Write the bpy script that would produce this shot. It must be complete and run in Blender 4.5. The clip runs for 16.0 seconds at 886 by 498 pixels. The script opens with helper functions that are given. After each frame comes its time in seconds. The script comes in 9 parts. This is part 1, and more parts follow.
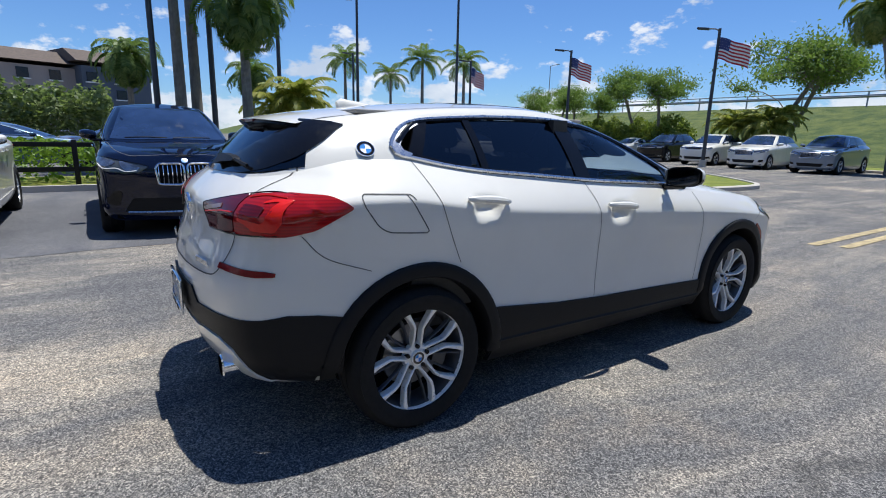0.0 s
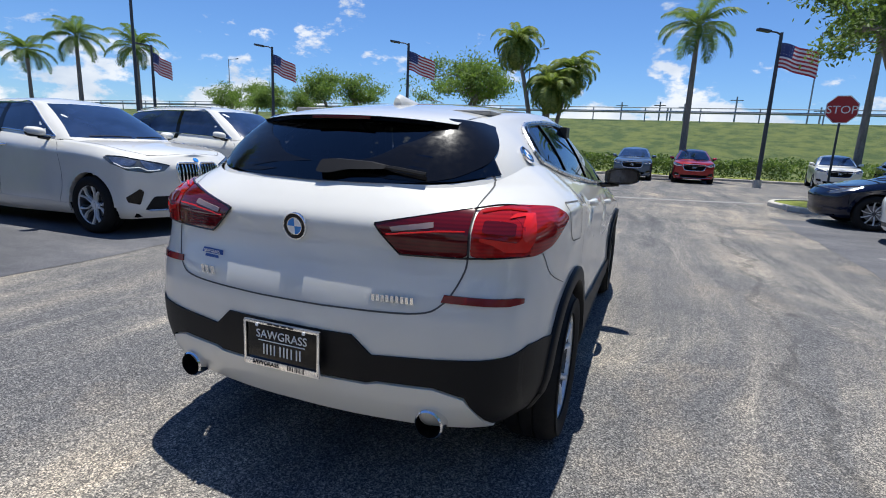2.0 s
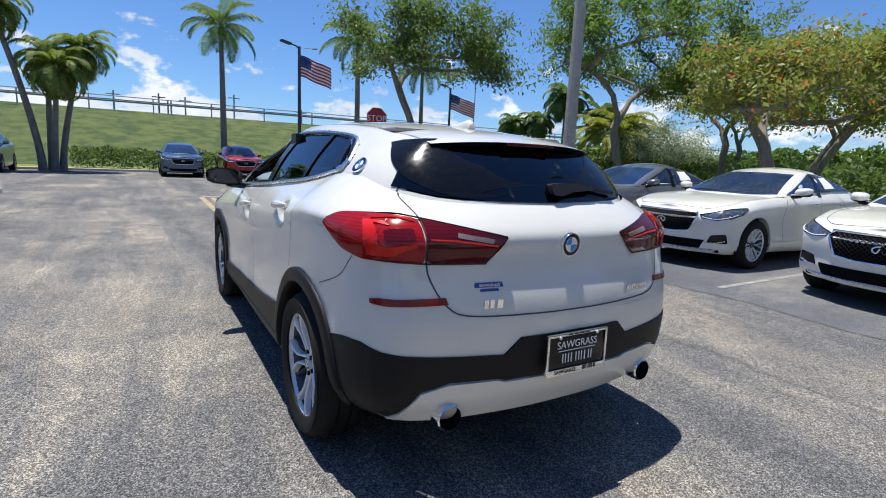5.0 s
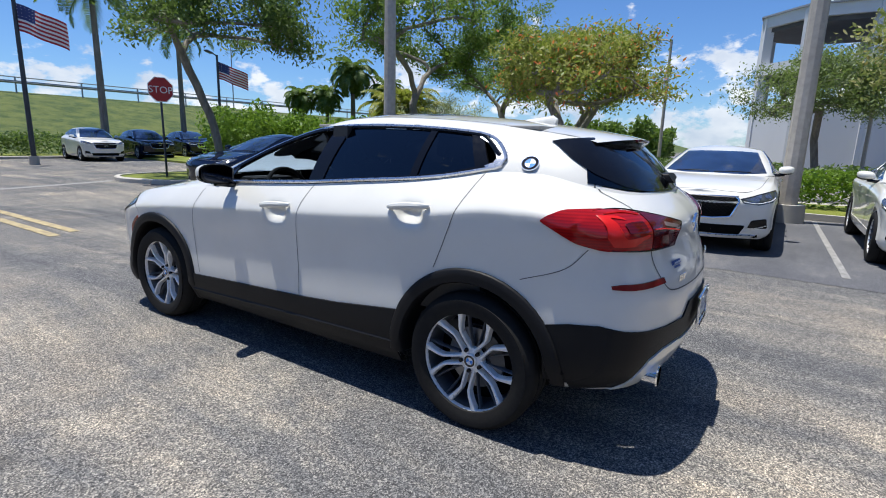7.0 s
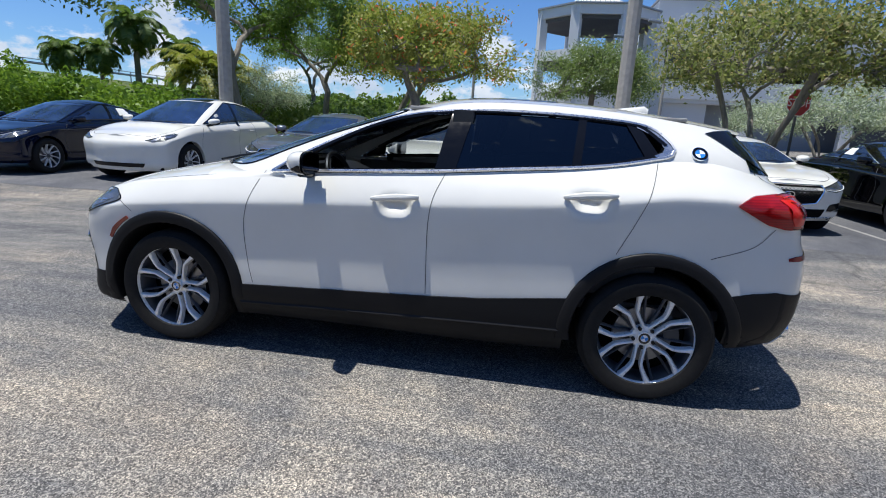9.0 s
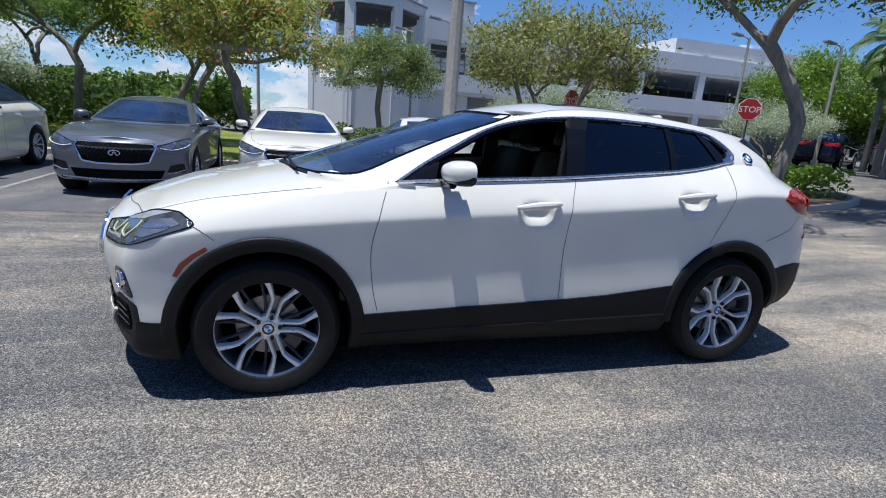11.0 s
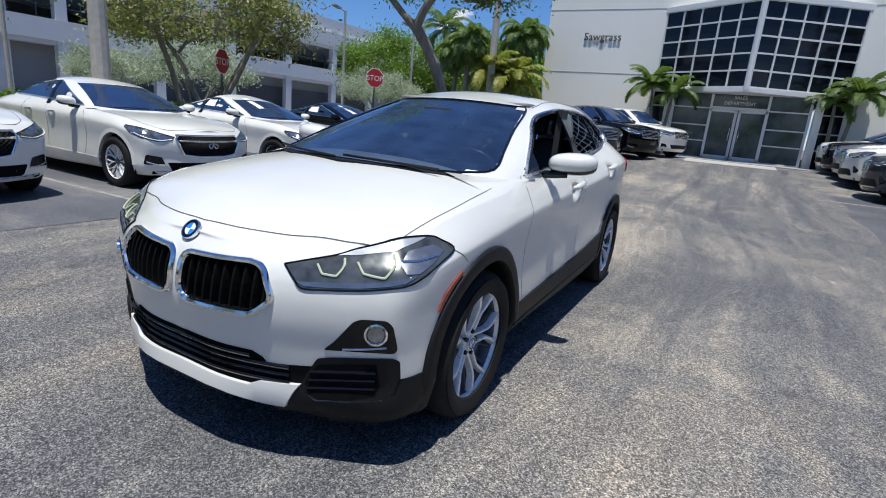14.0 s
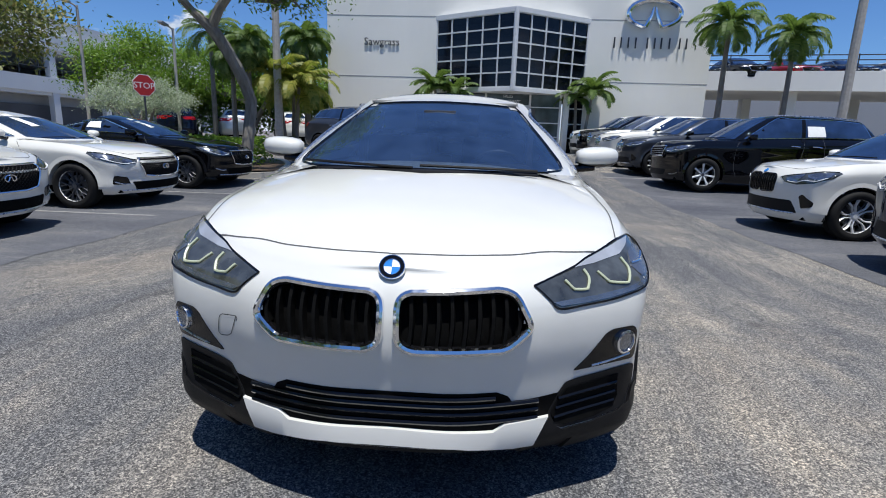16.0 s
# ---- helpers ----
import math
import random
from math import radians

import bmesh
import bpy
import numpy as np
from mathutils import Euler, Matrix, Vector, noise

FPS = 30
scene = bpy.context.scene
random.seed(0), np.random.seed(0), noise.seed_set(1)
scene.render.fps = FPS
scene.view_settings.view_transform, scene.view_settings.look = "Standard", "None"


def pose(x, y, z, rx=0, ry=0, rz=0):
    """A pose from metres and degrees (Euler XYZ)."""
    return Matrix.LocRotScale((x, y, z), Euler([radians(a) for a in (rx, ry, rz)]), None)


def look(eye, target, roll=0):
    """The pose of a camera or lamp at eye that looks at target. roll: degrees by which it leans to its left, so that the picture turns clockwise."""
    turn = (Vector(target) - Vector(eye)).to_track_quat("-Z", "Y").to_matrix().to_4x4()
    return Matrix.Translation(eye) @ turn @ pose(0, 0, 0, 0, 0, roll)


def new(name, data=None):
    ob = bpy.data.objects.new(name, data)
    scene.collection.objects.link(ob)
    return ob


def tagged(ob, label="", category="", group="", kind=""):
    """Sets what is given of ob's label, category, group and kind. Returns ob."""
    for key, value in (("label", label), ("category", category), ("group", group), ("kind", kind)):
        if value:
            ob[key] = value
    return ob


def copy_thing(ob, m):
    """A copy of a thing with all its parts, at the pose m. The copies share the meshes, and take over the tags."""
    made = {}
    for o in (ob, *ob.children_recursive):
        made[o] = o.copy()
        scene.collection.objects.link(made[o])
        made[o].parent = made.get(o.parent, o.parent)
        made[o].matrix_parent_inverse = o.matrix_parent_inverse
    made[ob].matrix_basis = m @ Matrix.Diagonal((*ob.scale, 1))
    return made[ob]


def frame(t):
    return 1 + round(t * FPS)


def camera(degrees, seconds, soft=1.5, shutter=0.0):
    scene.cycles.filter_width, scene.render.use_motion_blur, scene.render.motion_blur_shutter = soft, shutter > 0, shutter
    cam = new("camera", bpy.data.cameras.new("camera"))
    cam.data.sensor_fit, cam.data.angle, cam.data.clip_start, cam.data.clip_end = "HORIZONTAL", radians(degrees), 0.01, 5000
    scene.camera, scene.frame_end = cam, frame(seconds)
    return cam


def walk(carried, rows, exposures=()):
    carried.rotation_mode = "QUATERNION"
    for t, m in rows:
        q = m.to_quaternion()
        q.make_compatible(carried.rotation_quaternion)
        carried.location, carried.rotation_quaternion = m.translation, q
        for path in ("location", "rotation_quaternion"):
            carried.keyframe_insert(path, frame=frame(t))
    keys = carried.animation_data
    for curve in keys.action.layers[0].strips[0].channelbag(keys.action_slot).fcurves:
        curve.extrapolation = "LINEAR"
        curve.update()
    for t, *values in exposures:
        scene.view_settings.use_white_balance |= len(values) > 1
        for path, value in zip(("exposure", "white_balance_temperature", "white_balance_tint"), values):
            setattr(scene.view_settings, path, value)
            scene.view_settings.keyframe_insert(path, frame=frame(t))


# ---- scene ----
cam = camera(81.7, 16.0, soft=1.0)
PATH = [
    (0, (2.715, -2.476, 1.339), (1.098, -1.383, 0.903), 1.3),
    (0.5, (2.326, -2.802, 1.332), (0.898, -1.468, 0.905), 1.6),
    (1, (1.953, -3.139, 1.33), (0.754, -1.59, 0.924), 2.1),
    (1.5, (1.549, -3.371, 1.312), (0.598, -1.657, 0.911), 2.2),
    (2, (1.135, -3.585, 1.298), (0.42, -1.761, 0.898), 2.5),
    (2.5, (0.727, -3.725, 1.29), (0.261, -1.825, 0.874), 2.8),
    (3, (0.297, -3.776, 1.292), (0.106, -1.83, 0.869), 3.1),
    (3.5, (-0.159, -3.853, 1.291), (-0.023, -1.902, 0.873), 3.5),
    (4, (-0.619, -3.826, 1.294), (-0.128, -1.926, 0.907), 3.7),
    (4.5, (-1.078, -3.789, 1.307), (-0.305, -1.978, 0.956), 3.0),
    (5, (-1.488, -3.614, 1.305), (-0.478, -1.921, 0.965), 2.6),
    (7.5, (-3.087, -2.06, 1.363), (-1.348, -1.168, 0.94), 2.0),
    (8, (-3.274, -1.607, 1.365), (-1.454, -0.902, 0.932), 2.5),
    (8.5, (-3.362, -1.154, 1.357), (-1.484, -0.643, 0.897), 2.6),
    (9, (-3.446, -0.689, 1.36), (-1.53, -0.375, 0.881), 3.0),
    (11.5, (-3.111, 1.655, 1.332), (-1.337, 0.861, 0.859), 4.3),
    (12, (-2.92, 2.019, 1.315), (-1.255, 1.02, 0.836), 4.3),
    (12.5, (-2.669, 2.397, 1.31), (-1.156, 1.185, 0.817), 4.8),
    (13, (-2.392, 2.744, 1.303), (-1.055, 1.341, 0.807), 4.7),
    (13.5, (-2.049, 3.029, 1.308), (-0.917, 1.457, 0.808), 5.1),
    (14, (-1.705, 3.302, 1.308), (-0.792, 1.593, 0.813), 5.2),
    (14.5, (-1.322, 3.469, 1.285), (-0.633, 1.658, 0.792), 4.7),
    (15, (-0.927, 3.583, 1.256), (-0.459, 1.703, 0.758), 4.2),
    (15.5, (-0.559, 3.62, 1.232), (-0.292, 1.699, 0.743), 3.0),
    (16, (-0.242, 3.603, 1.215), (-0.124, 1.654, 0.786), 1.9),
]
walk(cam, [(t, look(eye, target, roll)) for t, eye, target, roll in PATH], exposures=((0, .43, 6350, 9), (4, .53, 6500, 9), (9, .44, 6350, 9), (16, .24, 6230, 9)))

# world: clear sky with cumulus near the horizon, sun close to the zenith
SUN_EL, SUN_AZ = radians(78.5), radians(-14.0)   # azimuth from +y towards +x
world = bpy.data.worlds.new("sky")
scene.world = world
world.use_nodes = True
wn, wl = world.node_tree.nodes, world.node_tree.links
wn.clear()


def wnode(kind, **values):
    nd = wn.new(kind)
    for key, value in values.items():
        nd.inputs[key.replace("_", " ")].default_value = value
    return nd


sky = wn.new("ShaderNodeTexSky")
sky.sky_type, sky.sun_disc = "NISHITA", False
sky.sun_elevation, sky.sun_rotation = SUN_EL, SUN_AZ
sky.air_density, sky.dust_density, sky.ozone_density = 1.0, 0.1, 4.0
geo = wn.new("ShaderNodeTexCoord")
sep = wn.new("ShaderNodeSeparateXYZ")
wl.new(geo.outputs["Generated"], sep.inputs[0])
# cumulus: heaps seen from the side, flat below
heap = wn.new("ShaderNodeMapping")
heap.inputs["Scale"].default_value = (1.0, 1.0, 1.9)
heap.inputs["Location"].default_value = (3.1, 0.4, 0.0)
wl.new(geo.outputs["Generated"], heap.inputs["Vector"])
cloud = wnode("ShaderNodeTexNoise", Scale=9.5, Detail=10.0, Roughness=0.6)
wl.new(heap.outputs[0], cloud.inputs["Vector"])
low = wn.new("ShaderNodeMapRange")          # more cloud towards the horizon
for key, value in (("From Min", 0.02), ("From Max", 0.22), ("To Min", 0.17), ("To Max", -0.035)):
    low.inputs[key].default_value = value
wl.new(sep.outputs["Z"], low.inputs["Value"])
add = wn.new("ShaderNodeMath"); add.operation = "ADD"
wl.new(cloud.outputs[0], add.inputs[0]); wl.new(low.outputs[0], add.inputs[1])
edge = wn.new("ShaderNodeMapRange"); edge.interpolation_type = "SMOOTHSTEP"
for key, value in (("From Min", 0.59), ("From Max", 0.68), ("To Min", 0.0), ("To Max", 0.88)):
    edge.inputs[key].default_value = value
wl.new(add.outputs[0], edge.inputs["Value"])
puff = wnode("ShaderNodeTexNoise", Scale=9.0, Detail=6.0)
wl.new(heap.outputs[0], puff.inputs["Vector"])
ramp = wn.new("ShaderNodeValToRGB")
ramp.color_ramp.elements[0].position, ramp.color_ramp.elements[0].color = 0.32, (4.2, 4.8, 5.8, 1)
ramp.color_ramp.elements[1].position, ramp.color_ramp.elements[1].color = 0.62, (7.2, 7.3, 7.5, 1)
wl.new(puff.outputs[0], ramp.inputs[0])
mix = wn.new("ShaderNodeMix"); mix.data_type = "RGBA"
wl.new(edge.outputs[0], mix.inputs["Factor"])
clear = wn.new("ShaderNodeMix"); clear.data_type, clear.blend_type = "RGBA", "MULTIPLY"   # deep tropical blue
clear.inputs["Factor"].default_value = 1.0
clear.inputs["B"].default_value = (0.50, 0.68, 0.94, 1)
wl.new(sky.outputs[0], clear.inputs["A"])
wl.new(clear.outputs["Result"], mix.inputs["A"]); wl.new(ramp.outputs[0], mix.inputs["B"])
back = wnode("ShaderNodeBackground", Strength=0.100)
wl.new(mix.outputs["Result"], back.inputs["Color"])
wout = wn.new("ShaderNodeOutputWorld")
wl.new(back.outputs[0], wout.inputs["Surface"])

sun = new("sun", bpy.data.lights.new("sun", "SUN"))
sun.data.energy, sun.data.angle, sun.data.color = 4.4, radians(0.53), (1.0, 0.965, 0.90)
sun_dir = Vector((math.sin(SUN_AZ) * math.cos(SUN_EL), math.cos(SUN_AZ) * math.cos(SUN_EL), math.sin(SUN_EL)))
sun.matrix_world = look(sun_dir * 100, (0, 0, 0))

# ---- materials ----
class Mat:
    """A small builder for node materials."""

    def __init__(self, name):
        self.m = bpy.data.materials.new(name)
        self.m.use_nodes = True
        self.n, self.l = self.m.node_tree.nodes, self.m.node_tree.links
        self.p = self.n["Principled BSDF"]
        self.coord = None

    def node(self, kind, ins=None, **props):
        nd = self.n.new(kind)
        if "data_type" in props:
            nd.data_type = props["data_type"]
        if "blend_type" in props:
            nd.blend_type = props["blend_type"]
        if "operation" in props:
            nd.operation = props["operation"]
        if "bands_direction" in props:
            nd.bands_direction = props["bands_direction"]
        if "feature" in props:
            nd.feature = props["feature"]
        for key, value in (ins or {}).items():
            if isinstance(value, bpy.types.NodeSocket):
                self.l.new(value, nd.inputs[key])
            else:
                nd.inputs[key].default_value = value
        return nd

    def pos(self, world=False):
        if world:
            return self.node("ShaderNodeNewGeometry").outputs["Position"]
        if not self.coord:
            self.coord = self.node("ShaderNodeTexCoord").outputs["Object"]
        return self.coord

    def noise(self, scale, detail=4.0, rough=0.55, vector=None, stretch=None, world=False):
        v = vector or self.pos(world)
        if stretch:
            v = self.node("ShaderNodeMapping", {"Vector": v, "Scale": stretch}).outputs[0]
        return self.node("ShaderNodeTexNoise", {"Vector": v, "Scale": scale, "Detail": detail, "Roughness": rough}).outputs[0]

    def ramp(self, fac, *stops):
        nd = self.node("ShaderNodeValToRGB", {"Fac": fac})
        els = nd.color_ramp.elements
        while len(els) < len(stops):
            els.new(0.5)
        for el, (at, col) in zip(els, stops):
            el.position = at
            el.color = (*col, 1) if len(col) == 3 else col
        return nd.outputs[0]

    def mix(self, fac, a, b, mode="MIX"):
        nd = self.node("ShaderNodeMix", data_type="RGBA", blend_type=mode)
        for key, value in (("Factor", fac), ("A", a), ("B", b)):
            sock = next(s for s in nd.inputs if s.name == key and (key == "Factor" and s.type == "VALUE" or s.type == "RGBA"))
            if isinstance(value, bpy.types.NodeSocket):
                self.l.new(value, sock)
            else:
                sock.default_value = value if key == "Factor" else (*value, 1)
        return next(s for s in nd.outputs if s.type == "RGBA")

    def math(self, op, a, b=0.0):
        nd = self.node("ShaderNodeMath", operation=op)
        for k, value in enumerate((a, b)):
            if isinstance(value, bpy.types.NodeSocket):
                self.l.new(value, nd.inputs[k])
            else:
                nd.inputs[k].default_value = value
        return nd.outputs[0]

    def bump(self, height, strength=0.3, distance=0.01):
        nd = self.node("ShaderNodeBump", {"Height": height, "Strength": strength, "Distance": distance})
        self.l.new(nd.outputs[0], self.p.inputs["Normal"])
        return self

    def set(self, **values):
        for key, value in values.items():
            sock = self.p.inputs[key.replace("_", " ")]
            if isinstance(value, bpy.types.NodeSocket):
                self.l.new(value, sock)
            elif sock.type == "RGBA":
                sock.default_value = (*value, 1)
            else:
                sock.default_value = value
        return self


def paint(name, colour, metal=0.0, flake=0.0, rough=0.32):
    k = Mat(name)
    dirt = k.ramp(k.noise(2.5, 5), (0.35, tuple(c * 0.94 for c in colour)), (0.7, colour))
    k.set(Base_Color=dirt, Metallic=metal, Roughness=rough, Coat_Weight=1.0, Coat_Roughness=0.02, Specular_IOR_Level=0.2 if max(colour) > 0.1 else 0.0)
    k.set(Roughness=k.math("ADD", k.math("MULTIPLY", k.noise(14, 4), 0.08), rough - 0.04))
    if flake:
        k.bump(k.noise(900, 1), flake, 0.0005)
    return k.m


def plain(name, colour, rough=0.5, metal=0.0, vary=0.12, scale=30.0, bump=0.0, **more):
    k = Mat(name)
    f = k.noise(scale, 4)
    k.set(Base_Color=k.ramp(f, (0.3, tuple(c * (1 - vary) for c in colour)), (0.7, tuple(min(1, c * (1 + vary)) for c in colour))),
          Roughness=k.math("ADD", k.math("MULTIPLY", f, 0.16), max(rough - 0.08, 0.0)), Metallic=metal, **more)
    if bump:
        k.bump(f, bump, 0.004)
    return k.m


def tinted(name, tint, gloss_rough=0.0, film=0.0, dust_haze=0.0):
    """Window glass: coloured see-through sheet with a mirror-like front."""
    k = Mat(name)
    k.n.remove(k.p)
    see = k.node("ShaderNodeBsdfTransparent", {"Color": (*tint, 1)})
    shine = k.node("ShaderNodeBsdfGlossy", {"Color": (0.78, 0.88, 1.0, 1), "Roughness": gloss_rough})
    fres = k.node("ShaderNodeFresnel", {"IOR": 1.5 + film})
    both = k.node("ShaderNodeMixShader", {0: fres.outputs[0], 1: see.outputs[0], 2: shine.outputs[0]})
    if dust_haze:
        # blue diffuse film paints sky reflection and glare haze onto dusty glass
        haze_film = k.node("ShaderNodeBsdfDiffuse", {"Color": (0.26, 0.46, 0.95, 1)})
        both = k.node("ShaderNodeMixShader", {0: k.math("MULTIPLY", k.noise(6, 5), dust_haze * 2), 1: both.outputs[0], 2: haze_film.outputs[0]})
    k.l.new(both.outputs[0], k.n["Material Output"].inputs[0])
    return k.m


M_WHITE = paint("white_paint", (0.725, 0.716, 0.668), rough=0.3)
M_WHITE2 = paint("pearl_white_paint", (0.76, 0.745, 0.685), rough=0.3)
M_NAVY = paint("navy_paint", (0.003, 0.006, 0.022), 0.0, 0.0, 0.35)
M_BLACK = paint("black_paint", (0.003, 0.003, 0.004), rough=0.35)
M_GRAPHITE = paint("graphite_paint", (0.17, 0.185, 0.22), 0.6, 0.1, 0.34)
M_SILVER = paint("silver_paint", (0.45, 0.47, 0.5), 0.8, 0.1, 0.34)
M_STEEL = paint("steel_blue_paint", (0.09, 0.14, 0.22), 0.6, 0.1, 0.3)
M_BLUEGREY = paint("blue_grey_paint", (0.20, 0.25, 0.33), 0.6, 0.1, 0.32)
M_RED = paint("red_paint", (0.35, 0.008, 0.012), 0.2, 0.05, 0.3)
M_DARKGREY = paint("dark_grey_paint", (0.04, 0.045, 0.056), 0.3, 0.0, 0.35)

M_CLAD = plain("black_cladding", (0.010, 0.010, 0.011), 0.5, vary=0.15, scale=300, bump=0.1, Specular_IOR_Level=0.2)
M_GLOSSBLACK = plain("gloss_black", (0.005, 0.005, 0.006), 0.12, vary=0.05, Specular_IOR_Level=0.35)
M_DARK = plain("dark_underbody", (0.006, 0.006, 0.006), 0.85, vary=0.3, Specular_IOR_Level=0.05)
M_CHROME = plain("chrome", (0.82, 0.83, 0.85), 0.1, 1.0, vary=0.02)
# dark reflection in the door mirrors, put into the metal's colour
M_MIRROR = plain("dark_mirror", (0.05, 0.055, 0.07), 0.06, 1.0, vary=0.02)
M_ALU = plain("satin_trim", (0.62, 0.63, 0.65), 0.28, 1.0, vary=0.03)
M_RIM = plain("machined_alloy", (0.88, 0.88, 0.87), 0.3, 0.3, vary=0.05, scale=60)
M_RIMDARK = plain("dark_alloy", (0.10, 0.104, 0.115), 0.4, 0.5, vary=0.08)
M_DISC = plain("brake_disc", (0.28, 0.28, 0.29), 0.35, 0.9, vary=0.1)
M_SEAM = plain("panel_gap", (0.09, 0.09, 0.09), 0.9, vary=0.1)
M_WHITEPLASTIC = plain("white_letter", (0.8, 0.8, 0.8), 0.4, vary=0.03)
M_PAPER = plain("paper_sheet", (0.78, 0.78, 0.75), 0.7, vary=0.05, scale=20)
M_BLUE = plain("emblem_blue", (0.03, 0.22, 0.62), 0.2, vary=0.03)
M_DECAL = plain("decal_blue", (0.02, 0.07, 0.28), 0.4, vary=0.05)
M_AMBER = plain("side_marker", (0.30, 0.06, 0.035), 0.2, vary=0.1)
M_REFLECTOR = plain("reflector_red", (0.20, 0.006, 0.008), 0.18, vary=0.1, scale=400)
M_SEAT = plain("black_leather", (0.018, 0.017, 0.016), 0.45, vary=0.2, scale=60, bump=0.15)
M_DASH = plain("dash_plastic", (0.03, 0.03, 0.032), 0.5, vary=0.2, scale=80)
M_LINER = plain("headliner", (0.32, 0.31, 0.29), 0.9, vary=0.06)
M_GLASS = tinted("tinted_glass", (0.035, 0.04, 0.045), film=0.12)
M_SHIELD = tinted("windscreen_glass", (0.36, 0.41, 0.46), film=0.15, dust_haze=0.05)
M_SIDEGLASS = tinted("front_side_glass", (0.6, 0.64, 0.64))
# part of the reflected sky is put into the blue base colour
M_DARKGLASS = plain("sky_blue_car_glass", (0.016, 0.033, 0.085), 0.03, vary=0.3, scale=3, Specular_IOR_Level=0.8)


def tyre_mat():
    k = Mat("tyre_rubber")
    f = k.noise(40, 5)
    k.set(Base_Color=k.ramp(f, (0.3, (0.012, 0.012, 0.012)), (0.75, (0.018, 0.0175, 0.017))), Roughness=0.75, Specular_IOR_Level=0.2)
    return k.bump(k.noise(160, 3), 0.2, 0.003).m


def lens_red(name, colour, dark):
    k = Mat(name)
    ribs = k.node("ShaderNodeTexWave", {"Vector": k.pos(), "Scale": 26.0, "Distortion": 0.4}, bands_direction="Z").outputs[1]
    k.set(Base_Color=k.mix(k.math("MULTIPLY", ribs, 0.5), colour, dark), Roughness=0.1, Coat_Weight=0.4, Coat_Roughness=0.02,
          Specular_IOR_Level=0.3)
    return k.m


M_TYRE = tyre_mat()
M_TAIL = lens_red("tail_lens_red", (0.36, 0.006, 0.006), (0.14, 0.003, 0.004))
M_TAILDARK = lens_red("tail_lens_dark", (0.11, 0.003, 0.005), (0.04, 0.002, 0.003))
M_TAILBAR = plain("tail_light_bar", (0.62, 0.012, 0.008), 0.2, vary=0.05)
M_TAILCLEAR = plain("reverse_lens", (0.30, 0.22, 0.21), 0.15, 0.2, vary=0.1)
M_DRL = plain("daylight_tube", (0.48, 0.51, 0.36), 0.25, vary=0.03, Emission_Color=(0.75, 0.85, 0.25), Emission_Strength=0.02)
M_HLDARK = plain("headlight_housing", (0.115, 0.12, 0.112), 0.12, 0.5, vary=0.5, scale=14, Coat_Weight=1.0, Coat_Roughness=0.02)
M_HLBROW = plain("lamp_brow", (0.55, 0.56, 0.57), 0.2, 0.4, vary=0.15, scale=12, Coat_Weight=1.0, Coat_Roughness=0.02)
M_HLREFL = plain("headlight_reflector", (0.30, 0.31, 0.33), 0.25, 0.8, vary=0.25, scale=15)


